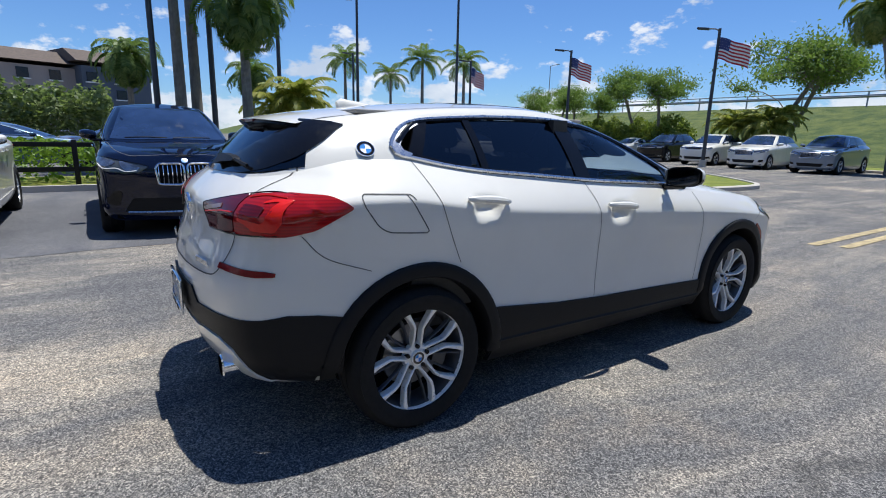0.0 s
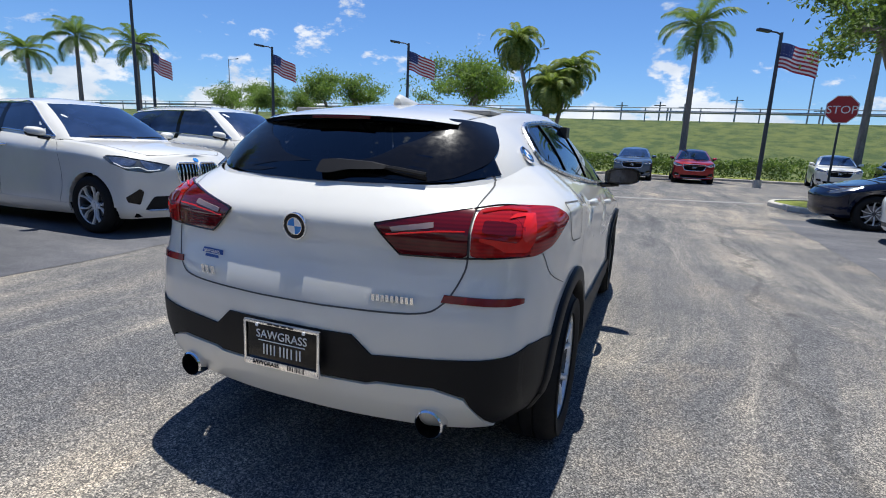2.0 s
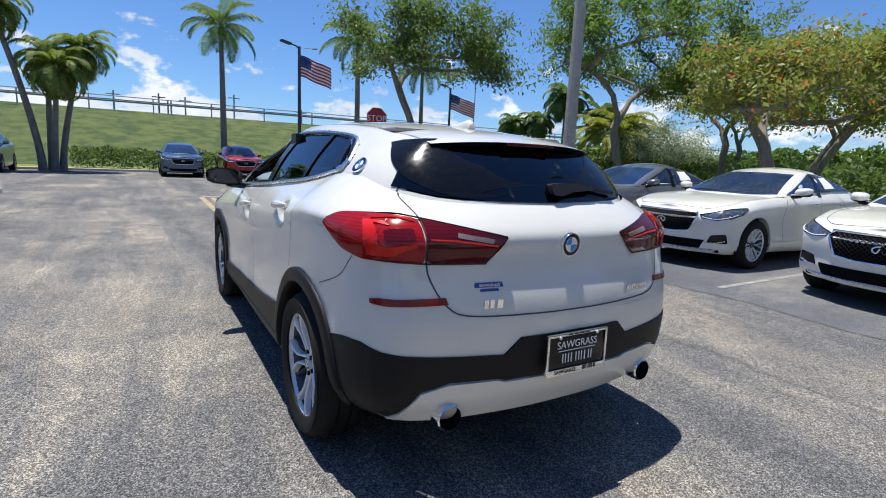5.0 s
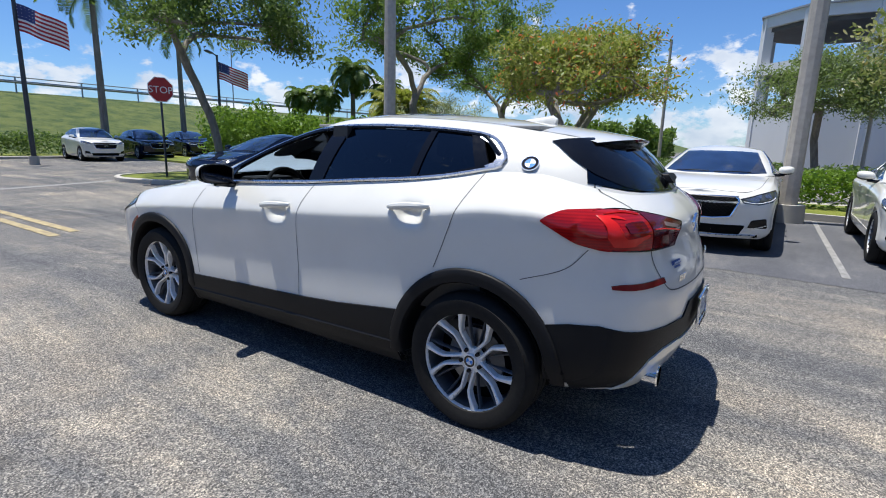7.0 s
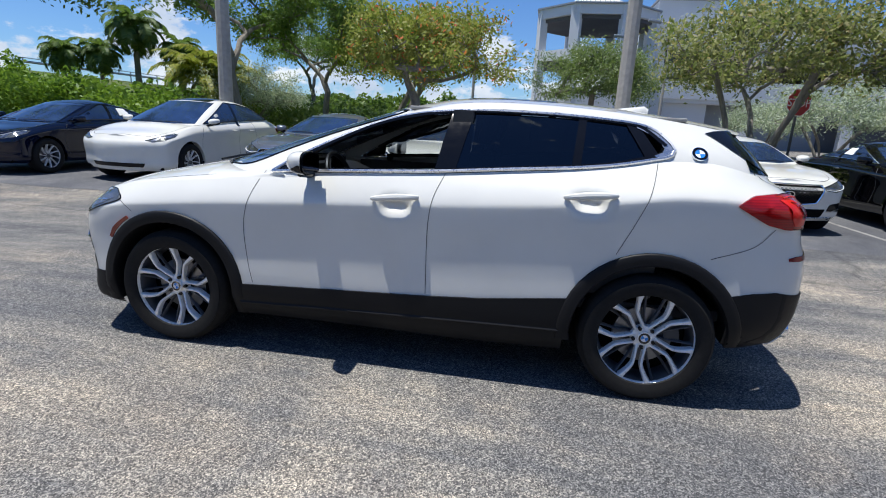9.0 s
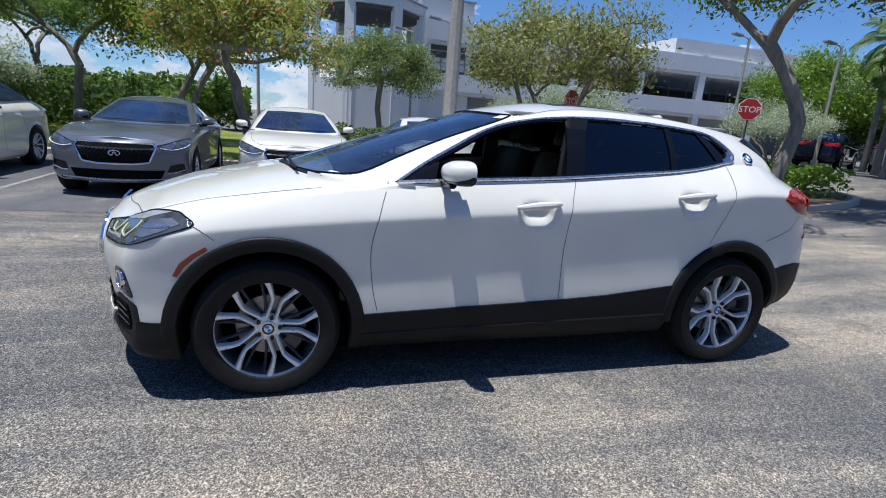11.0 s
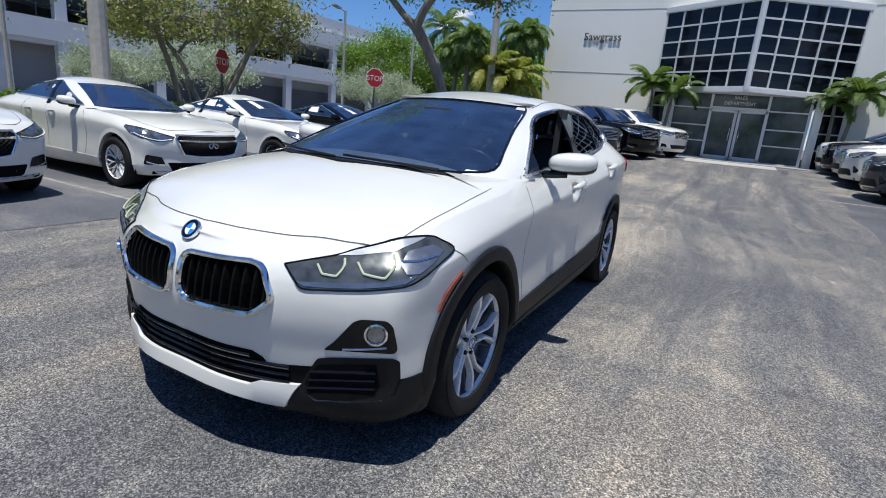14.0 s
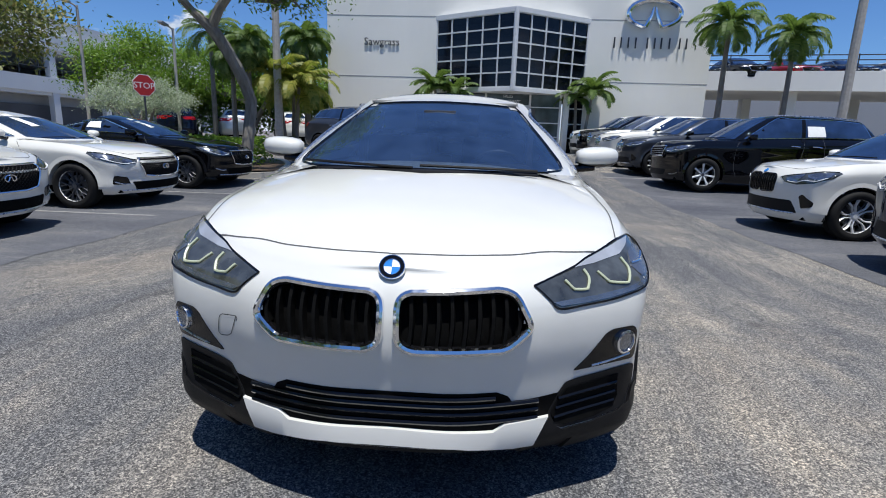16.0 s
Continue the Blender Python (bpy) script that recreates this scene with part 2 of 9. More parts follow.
def asphalt_mat():
    k = Mat("worn_asphalt")
    w = k.pos(True)
    big = k.noise(0.22, 6, 0.62, w)
    drift = k.node("ShaderNodeTexNoise", {"Vector": w, "Scale": 0.16, "Detail": 2.0}).outputs[1]
    slip = k.node("ShaderNodeVectorMath", {0: w, 1: k.node("ShaderNodeVectorMath", {0: drift, 1: (1.6, 1.6, 0.0)}, operation="MULTIPLY").outputs[0]}, operation="ADD").outputs[0]
    bent = k.node("ShaderNodeVectorMath", {0: w, 1: k.node("ShaderNodeVectorMath", {0: drift, 1: (5.0, 5.0, 0.0)}, operation="MULTIPLY").outputs[0]}, operation="ADD").outputs[0]
    mid = k.noise(0.6, 10, 0.74, bent, (1.0, 0.6, 1.0))
    streak = k.noise(0.42, 10, 0.74, slip, (2.6, 0.22, 1.0))
    fine = k.noise(95.0, 4, 0.8, w)
    grit = k.node("ShaderNodeTexVoronoi", {"Vector": w, "Scale": 190.0}).outputs["Color"]
    gritv = k.node("ShaderNodeSeparateColor", {0: grit}).outputs[0]
    tone = k.math("ADD", k.math("MULTIPLY", mid, 0.38), k.math("MULTIPLY", streak, 0.62))
    base = k.ramp(tone, (0.40, (0.080, 0.083, 0.093)), (0.465, (0.160, 0.160, 0.163)), (0.525, (0.252, 0.237, 0.216)), (0.60, (0.385, 0.337, 0.278)))
    worn = k.noise(0.34, 9, 0.7, bent)
    base = k.mix(k.ramp(worn, (0.46, (0.6, 0.6, 0.6)), (0.53, (0, 0, 0))), base, (0.118, 0.121, 0.133))
    base = k.mix(k.ramp(big, (0.51, (0, 0, 0)), (0.56, (0.5, 0.5, 0.5))), base, (0.125, 0.127, 0.136))
    trail = k.noise(0.9, 8, 0.72, slip, (2.4, 0.14, 1.0))
    base = k.mix(k.ramp(trail, (0.54, (0, 0, 0)), (0.66, (0.45, 0.45, 0.45))), base, (0.33, 0.31, 0.28))
    base = k.mix(k.ramp(trail, (0.34, (0.5, 0.5, 0.5)), (0.45, (0, 0, 0))), base, (0.105, 0.108, 0.118))
    rust = k.noise(0.5, 9, 0.72, w, (1.0, 0.8, 1.0))
    base = k.mix(k.ramp(rust, (0.53, (0, 0, 0)), (0.64, (0.36, 0.36, 0.36))), base, (0.35, 0.30, 0.24))
    stone = k.ramp(gritv, (0.15, (0.30, 0.30, 0.31)), (0.55, (0.98, 0.98, 0.98)), (0.97, (2.5, 2.42, 2.24)))
    base = k.mix(0.85, base, stone, "MULTIPLY")
    chip = k.node("ShaderNodeSeparateColor", {0: k.node("ShaderNodeTexVoronoi", {"Vector": w, "Scale": 105.0}).outputs["Color"]}).outputs[1]
    base = k.mix(0.7, base, k.ramp(chip, (0.1, (0.58, 0.58, 0.59)), (0.55, (1.0, 1.0, 1.0)), (0.95, (1.55, 1.52, 1.45))), "MULTIPLY")
    base = k.mix(k.ramp(fine, (0.36, (0.45, 0.45, 0.45)), (0.5, (0, 0, 0))), base, (0.05, 0.05, 0.052))
    crack = k.node("ShaderNodeTexVoronoi", {"Vector": k.node("ShaderNodeVectorMath", {0: w, 1: k.node("ShaderNodeTexNoise", {"Vector": w, "Scale": 0.9, "Detail": 5.0}).outputs[1]}, operation="ADD").outputs[0], "Scale": 0.085}, feature="DISTANCE_TO_EDGE").outputs["Distance"]
    base = k.mix(k.ramp(crack, (0.0, (0.45, 0.45, 0.45)), (0.0022, (0, 0, 0))), base, (0.04, 0.04, 0.042))
    spot = k.node("ShaderNodeTexVoronoi", {"Vector": w, "Scale": 0.8}).outputs["Distance"]
    base = k.mix(k.ramp(spot, (0.02, (0.6, 0.6, 0.6)), (0.07, (0, 0, 0))), base, (0.05, 0.05, 0.052))
    base = k.mix(1.0, base, (0.83, 0.83, 0.825), "MULTIPLY")
    k.set(Base_Color=base, Roughness=0.86, Specular_IOR_Level=0.2)
    return k.bump(k.math("ADD", gritv, k.math("MULTIPLY", fine, 0.8)), 0.22, 0.004).m


def sealed_mat():
    """Asphalt with a dark seal coat, worn along its length."""
    k = Mat("sealed_asphalt")
    w = k.pos(True)
    patch = k.noise(0.55, 8, 0.68, w, (0.5, 1.2, 1.0))
    grit = k.node("ShaderNodeSeparateColor", {0: k.node("ShaderNodeTexVoronoi", {"Vector": w, "Scale": 170.0}).outputs["Color"]}).outputs[0]
    base = k.ramp(patch, (0.36, (0.072, 0.075, 0.086)), (0.55, (0.115, 0.117, 0.127)), (0.68, (0.19, 0.183, 0.174)))
    base = k.mix(0.8, base, k.ramp(grit, (0.2, (0.6, 0.6, 0.61)), (0.6, (1.0, 1.0, 1.0)), (0.97, (1.7, 1.66, 1.6))), "MULTIPLY")
    k.set(Base_Color=base, Roughness=0.8, Specular_IOR_Level=0.25)
    return k.bump(grit, 0.2, 0.004).m


def grass_mat(name, a, b, scale=0.7):
    k = Mat(name)
    w = k.pos(True)
    f = k.noise(scale, 6, 0.65, w)
    g = k.noise(28, 4, 0.7, w)
    k.set(Base_Color=k.mix(k.math("MULTIPLY", g, 0.8), k.ramp(f, (0.40, a), (0.60, b)), tuple(c * 0.45 for c in a)), Roughness=0.9)
    return k.bump(g, 0.9, 0.05).m


def leaf_mat(name, a, b, c=None):
    k = Mat(name)
    rnd = k.node("ShaderNodeNewGeometry").outputs["Random Per Island"]
    stops = [(0.0, a), (0.6, b)] + ([(0.93, b), (0.95, c)] if c else [])
    col = k.ramp(rnd, *stops)
    k.n.remove(k.p)
    d = k.node("ShaderNodeBsdfDiffuse", {"Color": col})
    t = k.node("ShaderNodeBsdfTranslucent", {"Color": k.mix(0.5, col, (0.16, 0.26, 0.02))})
    g = k.node("ShaderNodeBsdfGlossy", {"Color": (0.8, 0.85, 0.8, 1), "Roughness": 0.5})
    m1 = k.node("ShaderNodeMixShader", {0: 0.48, 1: d.outputs[0], 2: t.outputs[0]})
    m2 = k.node("ShaderNodeMixShader", {0: 0.025, 1: m1.outputs[0], 2: g.outputs[0]})
    k.l.new(m2.outputs[0], k.n["Material Output"].inputs[0])
    return k.m


def bark_mat(name, a, b, ring=0.0):
    k = Mat(name)
    f = k.noise(9, 6, 0.65, stretch=(1, 1, 0.25))
    col = k.ramp(f, (0.3, a), (0.7, b))
    h = f
    if ring:
        wv = k.node("ShaderNodeTexWave", {"Vector": k.pos(), "Scale": ring, "Distortion": 1.5, "Detail": 2.0}, bands_direction="Z").outputs[1]
        col = k.mix(k.math("MULTIPLY", wv, 0.35), col, tuple(c * 0.5 for c in a))
        h = k.math("ADD", f, wv)
    k.set(Base_Color=col, Roughness=0.9)
    return k.bump(h, 0.5, 0.02).m


def stucco_mat(name, colour):
    k = Mat(name)
    w = k.pos(True)
    big = k.noise(0.35, 5, 0.6, w, (1, 1, 0.35))
    fine = k.noise(55, 3, 0.6, w)
    k.set(Base_Color=k.ramp(big, (0.3, tuple(c * 0.93 for c in colour)), (0.7, colour)), Roughness=0.85)
    return k.bump(fine, 0.25, 0.006).m


M_ASPHALT = asphalt_mat()
M_SEALED = sealed_mat()
M_LAWN = grass_mat("lawn_grass", (0.17, 0.22, 0.022), (0.32, 0.34, 0.05))
M_BANK = grass_mat("bank_grass", (0.042, 0.082, 0.009), (0.15, 0.178, 0.032), 0.8)
M_LEAF = leaf_mat("tree_leaves", (0.065, 0.142, 0.034), (0.185, 0.271, 0.065))
M_LEAFDK = leaf_mat("dark_leaves", (0.051, 0.102, 0.032), (0.136, 0.193, 0.064))
M_LEAFGREEN = leaf_mat("grey_green_leaves", (0.092, 0.133, 0.052), (0.217, 0.267, 0.109))
M_LEAFOLIVE = leaf_mat("olive_leaves", (0.126, 0.18, 0.03), (0.302, 0.353, 0.062))
M_LEAFLT = leaf_mat("bright_leaves", (0.088, 0.191, 0.022), (0.204, 0.322, 0.043))
M_LEAFRED = leaf_mat("flowering_leaves", (0.122, 0.174, 0.035), (0.348, 0.331, 0.086), (0.742, 0.153, 0.065))
M_LEAFDRY = leaf_mat("sparse_leaves", (0.108, 0.144, 0.045), (0.343, 0.325, 0.144), (0.471, 0.343, 0.144))
M_LEAFGREY = leaf_mat("silver_leaves", (0.239, 0.289, 0.205), (0.511, 0.562, 0.426))
M_FROND = leaf_mat("palm_fronds", (0.048, 0.102, 0.029), (0.15, 0.216, 0.06))
M_FRONDMID = leaf_mat("olive_palm_fronds", (0.088, 0.15, 0.035), (0.263, 0.306, 0.075))
M_FRONDY = leaf_mat("yellow_palm_fronds", (0.142, 0.185, 0.029), (0.355, 0.341, 0.071))
M_BARK = bark_mat("grey_bark", (0.13, 0.115, 0.095), (0.27, 0.245, 0.21))
M_PALMBARK = bark_mat("palm_bark", (0.17, 0.15, 0.125), (0.33, 0.30, 0.26), 9.0)
M_STUCCO = stucco_mat("cream_stucco", (0.82, 0.80, 0.74))
M_GARAGE = stucco_mat("grey_white_stucco", (0.72, 0.72, 0.72))
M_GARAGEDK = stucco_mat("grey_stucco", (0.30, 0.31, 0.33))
M_CONCRETE = stucco_mat("concrete", (0.42, 0.40, 0.36))
M_KERB = stucco_mat("kerb_concrete", (0.48, 0.45, 0.40))
M_POLE = plain("dark_steel_pole", (0.06, 0.065, 0.075), 0.45, 0.4, vary=0.15, scale=6)
M_LAMPPOLE = plain("concrete_pole", (0.40, 0.37, 0.33), 0.8, vary=0.12, scale=9, bump=0.2)
M_WINDOW = plain("dark_window_glass", (0.006, 0.008, 0.014), 0.04, vary=0.3, scale=0.6, Specular_IOR_Level=0.32)
M_FOYER = plain("entrance_glass", (0.055, 0.075, 0.08), 0.04, vary=0.6, scale=1.4, Specular_IOR_Level=0.6)
M_MULLION = plain("white_mullion", (0.68, 0.68, 0.67), 0.45, vary=0.05)
M_SIGNRED = plain("stop_red", (0.42, 0.02, 0.022), 0.4, vary=0.08, scale=8)
M_FLAGRED = plain("flag_red", (0.42, 0.03, 0.04), 0.75, vary=0.1)
M_FLAGWHITE = plain("flag_white", (0.72, 0.72, 0.72), 0.75, vary=0.05)
M_FLAGBLUE = plain("flag_blue", (0.03, 0.045, 0.16), 0.75, vary=0.1)
# shade inside the garage, put into a dark wall colour
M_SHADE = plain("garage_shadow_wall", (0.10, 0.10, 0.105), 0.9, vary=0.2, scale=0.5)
M_YELLOW = plain("faded_yellow_line", (0.36, 0.29, 0.16), 0.85, vary=0.45, scale=9)
M_LINE = plain("faded_white_line", (0.25, 0.245, 0.235), 0.85, vary=0.4, scale=12)
M_LETTER = plain("dark_letter", (0.03, 0.035, 0.045), 0.4, 0.2, vary=0.1)
M_ROOFTILE = plain("brown_roof", (0.10, 0.075, 0.06), 0.8, vary=0.25, scale=3)
M_HOTEL = stucco_mat("hotel_taupe", (0.34, 0.29, 0.26))
M_HOTELBLUE = stucco_mat("hotel_slate", (0.09, 0.11, 0.14))
M_RAIL = plain("guard_rail", (0.32, 0.33, 0.34), 0.5, 0.4, vary=0.15)
M_MULCH = plain("mulch", (0.10, 0.065, 0.04), 0.95, vary=0.4, scale=25, bump=0.6)
M_RUG = plain("entrance_paving", (0.26, 0.255, 0.25), 0.8, vary=0.2, scale=9)

# ---- geometry helpers ----
from mathutils.bvhtree import BVHTree


class Geo:
    """Collects vertices and faces of one mesh."""

    out = None              # the side that an open sheet faces

    def __init__(self):
        self.v, self.f = [], []

    def add(self, verts, faces, m=None):
        k = len(self.v)
        self.v += [tuple(m @ Vector(p)) for p in verts] if m else [tuple(p) for p in verts]
        self.f += [tuple(i + k for i in f) for f in faces]
        return self

    def box(self, c, s, m=None, cut=0.0):
        """A box of centre c and size s, its edges cut by that much."""
        hx, hy, hz = (a / 2 for a in s)
        if not cut:
            vs = [(c[0] + x * hx, c[1] + y * hy, c[2] + z * hz) for x in (-1, 1) for y in (-1, 1) for z in (-1, 1)]
            fs = [(0, 1, 3, 2), (4, 6, 7, 5), (0, 4, 5, 1), (2, 3, 7, 6), (0, 2, 6, 4), (1, 5, 7, 3)]
            return self.add(vs, fs, m)
        cut = min(cut, hx * 0.9, hy * 0.9, hz * 0.9)
        bm = bmesh.new()
        bmesh.ops.create_cube(bm, size=1.0, matrix=Matrix.Translation(c) @ Matrix.Diagonal((*s, 1)))
        bmesh.ops.bevel(bm, geom=bm.edges[:] + bm.verts[:], offset=cut, segments=2, profile=0.6, affect="EDGES")
        return self.bm(bm, m)

    def bm(self, bm, m=None):
        bm.verts.index_update()
        self.add([v.co for v in bm.verts], [tuple(v.index for v in f.verts) for f in bm.faces], m)
        bm.free()
        return self

    def tube(self, pts, radii, sides=8, cap=True, m=None):
        pts = [Vector(p) for p in pts]
        if isinstance(radii, (int, float)):
            radii = [radii] * len(pts)
        vs, fs = [], []
        ref = None
        for i, p in enumerate(pts):
            d = (pts[min(i + 1, len(pts) - 1)] - pts[max(i - 1, 0)]).normalized()
            if ref is None:
                ref = Vector((0, 0, 1)).cross(d) if abs(d.z) < 0.9 else Vector((1, 0, 0)).cross(d)
            a = (ref - d * ref.dot(d)).normalized()
            ref = a
            b = d.cross(a)
            for k in range(sides):
                w = 2 * math.pi * k / sides
                vs.append(p + (a * math.cos(w) + b * math.sin(w)) * radii[i])
        for i in range(len(pts) - 1):
            for k in range(sides):
                q = (k + 1) % sides
                fs.append((i * sides + k, i * sides + q, (i + 1) * sides + q, (i + 1) * sides + k))
        if cap:
            fs.append(tuple(range(sides))[::-1])
            fs.append(tuple(range((len(pts) - 1) * sides, len(pts) * sides)))
        return self.add(vs, fs, m)

    def lathe(self, prof, sides=48, m=None, axis="x"):
        """Turns a profile of (radius, along) round an axis."""
        vs, fs = [], []
        n = len(prof)
        for k in range(sides):
            w = 2 * math.pi * k / sides
            for r, a in prof:
                c, s = r * math.cos(w), r * math.sin(w)
                vs.append((a, c, s) if axis == "x" else (c, s, a))
        for k in range(sides):
            q = (k + 1) % sides
            for j in range(n - 1):
                fs.append((k * n + j, q * n + j, q * n + j + 1, k * n + j + 1))
        return self.add(vs, fs, m)

    def prism(self, poly, lo, hi, axis="z", m=None):
        """A flat outline pushed from lo to hi along an axis."""
        def put(a, b, h):
            return {"z": (a, b, h), "y": (a, h, b), "x": (h, a, b)}[axis]
        n = len(poly)
        vs = [put(a, b, lo) for a, b in poly] + [put(a, b, hi) for a, b in poly]
        fs = [tuple(range(n))[::-1], tuple(range(n, 2 * n))] + [(i, (i + 1) % n, n + (i + 1) % n, n + i) for i in range(n)]
        return self.add(vs, fs, m)

    def mesh(self, name, mat, smooth=True):
        me = bpy.data.meshes.new(name)
        me.from_pydata(self.v, [], self.f)
        for one in (mat if isinstance(mat, (list, tuple)) else (mat,)):
            me.materials.append(one)
        if smooth:
            me.polygons.foreach_set("use_smooth", [True] * len(me.polygons))
        me.update()
        return me


def fix(me, merge=0.0, angle=None):
    bm = bmesh.new()
    bm.from_mesh(me)
    if merge:
        bmesh.ops.remove_doubles(bm, verts=bm.verts[:], dist=merge)
    bmesh.ops.recalc_face_normals(bm, faces=bm.faces[:])
    if angle:
        for e in bm.edges:
            e.smooth = e.calc_face_angle(0.0) < radians(angle)
    bm.to_mesh(me)
    bm.free()
    return me


def thing(name, x=0, y=0, z=0, rz=0, label="", category="", group="", kind=""):
    ob = new(name)
    ob.empty_display_size = 0.1
    ob.matrix_world = pose(x, y, z, 0, 0, rz)
    return tagged(ob, label, category, group, kind)


def part(name, geo, mat, parent=None, label="", smooth=True, angle=35, merge=0.0):
    """Links a Geo, a bmesh or a mesh as one mesh object under its thing or part."""
    if isinstance(geo, bmesh.types.BMesh):
        geo = Geo().bm(geo)
    me = geo.mesh(name, mat, smooth) if isinstance(geo, Geo) else geo
    fix(me, merge, angle if smooth else None)
    if isinstance(geo, Geo) and geo.out and sum((p.normal.dot(geo.out) * p.area for p in me.polygons), 0.0) < 0:
        me.flip_normals()
    ob = new(name, me)
    if parent:
        ob.parent = parent
    return tagged(ob, label)


def whole(name, geo, mat, label, category, group="", kind="", smooth=True, angle=35, m=None):
    ob = part(name, geo, mat, None, "", smooth, angle)
    if m:
        ob.matrix_world = m
    return tagged(ob, label, category, group, kind)


def spline(pts, n, even=True):
    """Points along a smooth curve through pts; evenly spaced, or by number."""
    p = np.array(pts, float)
    q = np.vstack([2 * p[0] - p[1], p, 2 * p[-1] - p[-2]])

    def at(u):
        i = np.clip(u.astype(int), 0, len(p) - 2)
        f = (u - i)[:, None]
        a, b, c, d = q[i], q[i + 1], q[i + 2], q[i + 3]
        return 0.5 * (2 * b + (c - a) * f + (2 * a - 5 * b + 4 * c - d) * f**2 + (3 * b - a - 3 * c + d) * f**3)
    u = np.linspace(0, len(p) - 1, n if not even else 40 * len(p))
    r = at(u)
    if not even:
        return r
    s = np.r_[0, np.cumsum(np.linalg.norm(np.diff(r, axis=0), axis=1))]
    t = np.linspace(0, s[-1], n)
    return np.stack([np.interp(t, s, r[:, k]) for k in range(p.shape[1])], 1)


def curve1(table, x):
    """A smooth function through (x, y) rows."""
    t = np.array(sorted(table), float)
    xs, ys = t[:, 0], t[:, 1]
    d = np.gradient(ys, xs)
    seg = np.diff(ys) / np.diff(xs)
    for i in range(1, len(xs) - 1):
        if seg[i - 1] * seg[i] <= 0:
            d[i] = 0
    x = np.clip(np.asarray(x, float), xs[0], xs[-1])
    i = np.clip(np.searchsorted(xs, x) - 1, 0, len(xs) - 2)
    h = xs[i + 1] - xs[i]
    f = (x - xs[i]) / h
    return ((2 * f**3 - 3 * f**2 + 1) * ys[i] + (f**3 - 2 * f**2 + f) * h * d[i]
            + (3 * f**2 - 2 * f**3) * ys[i + 1] + (f**3 - f**2) * h * d[i + 1])


def step(a, b, x):
    f = np.clip((np.asarray(x, float) - a) / (b - a), 0, 1)
    return f * f * (3 - 2 * f)


def inside(poly, a, b):
    hit = False
    for (x0, y0), (x1, y1) in zip(poly, poly[1:] + poly[:1]):
        if (y0 > b) != (y1 > b) and a < (x1 - x0) * (b - y0) / (y1 - y0) + x0:
            hit = not hit
    return hit


def rounded(poly, r, seg=3):
    """An outline with its corners rounded."""
    out = []
    n = len(poly)
    for i in range(n):
        p, a, b = Vector(poly[i]), Vector(poly[i - 1]), Vector(poly[(i + 1) % n])
        ra = min(r, (a - p).length * 0.45)
        rb = min(r, (b - p).length * 0.45)
        s, e = p + (a - p).normalized() * ra, p + (b - p).normalized() * rb
        for k in range(seg + 1):
            f = k / seg
            out.append(tuple(s * (1 - f) ** 2 + p * 2 * f * (1 - f) + e * f * f))
    return out


def corner_view(sgn):
    """Axes and direction of a slanting look at a front corner; a grows away from the middle of the car."""
    c, s = math.cos(radians(38)), math.sin(radians(38))
    D = Vector((-sgn * s * .94, -c * .94, -.34)).normalized()
    A = Vector((sgn * c, -s, 0))
    return A, (D.cross(A) * sgn).normalized(), D


CORNER = {"corner_left": corner_view(-1), "corner_right": corner_view(1)}


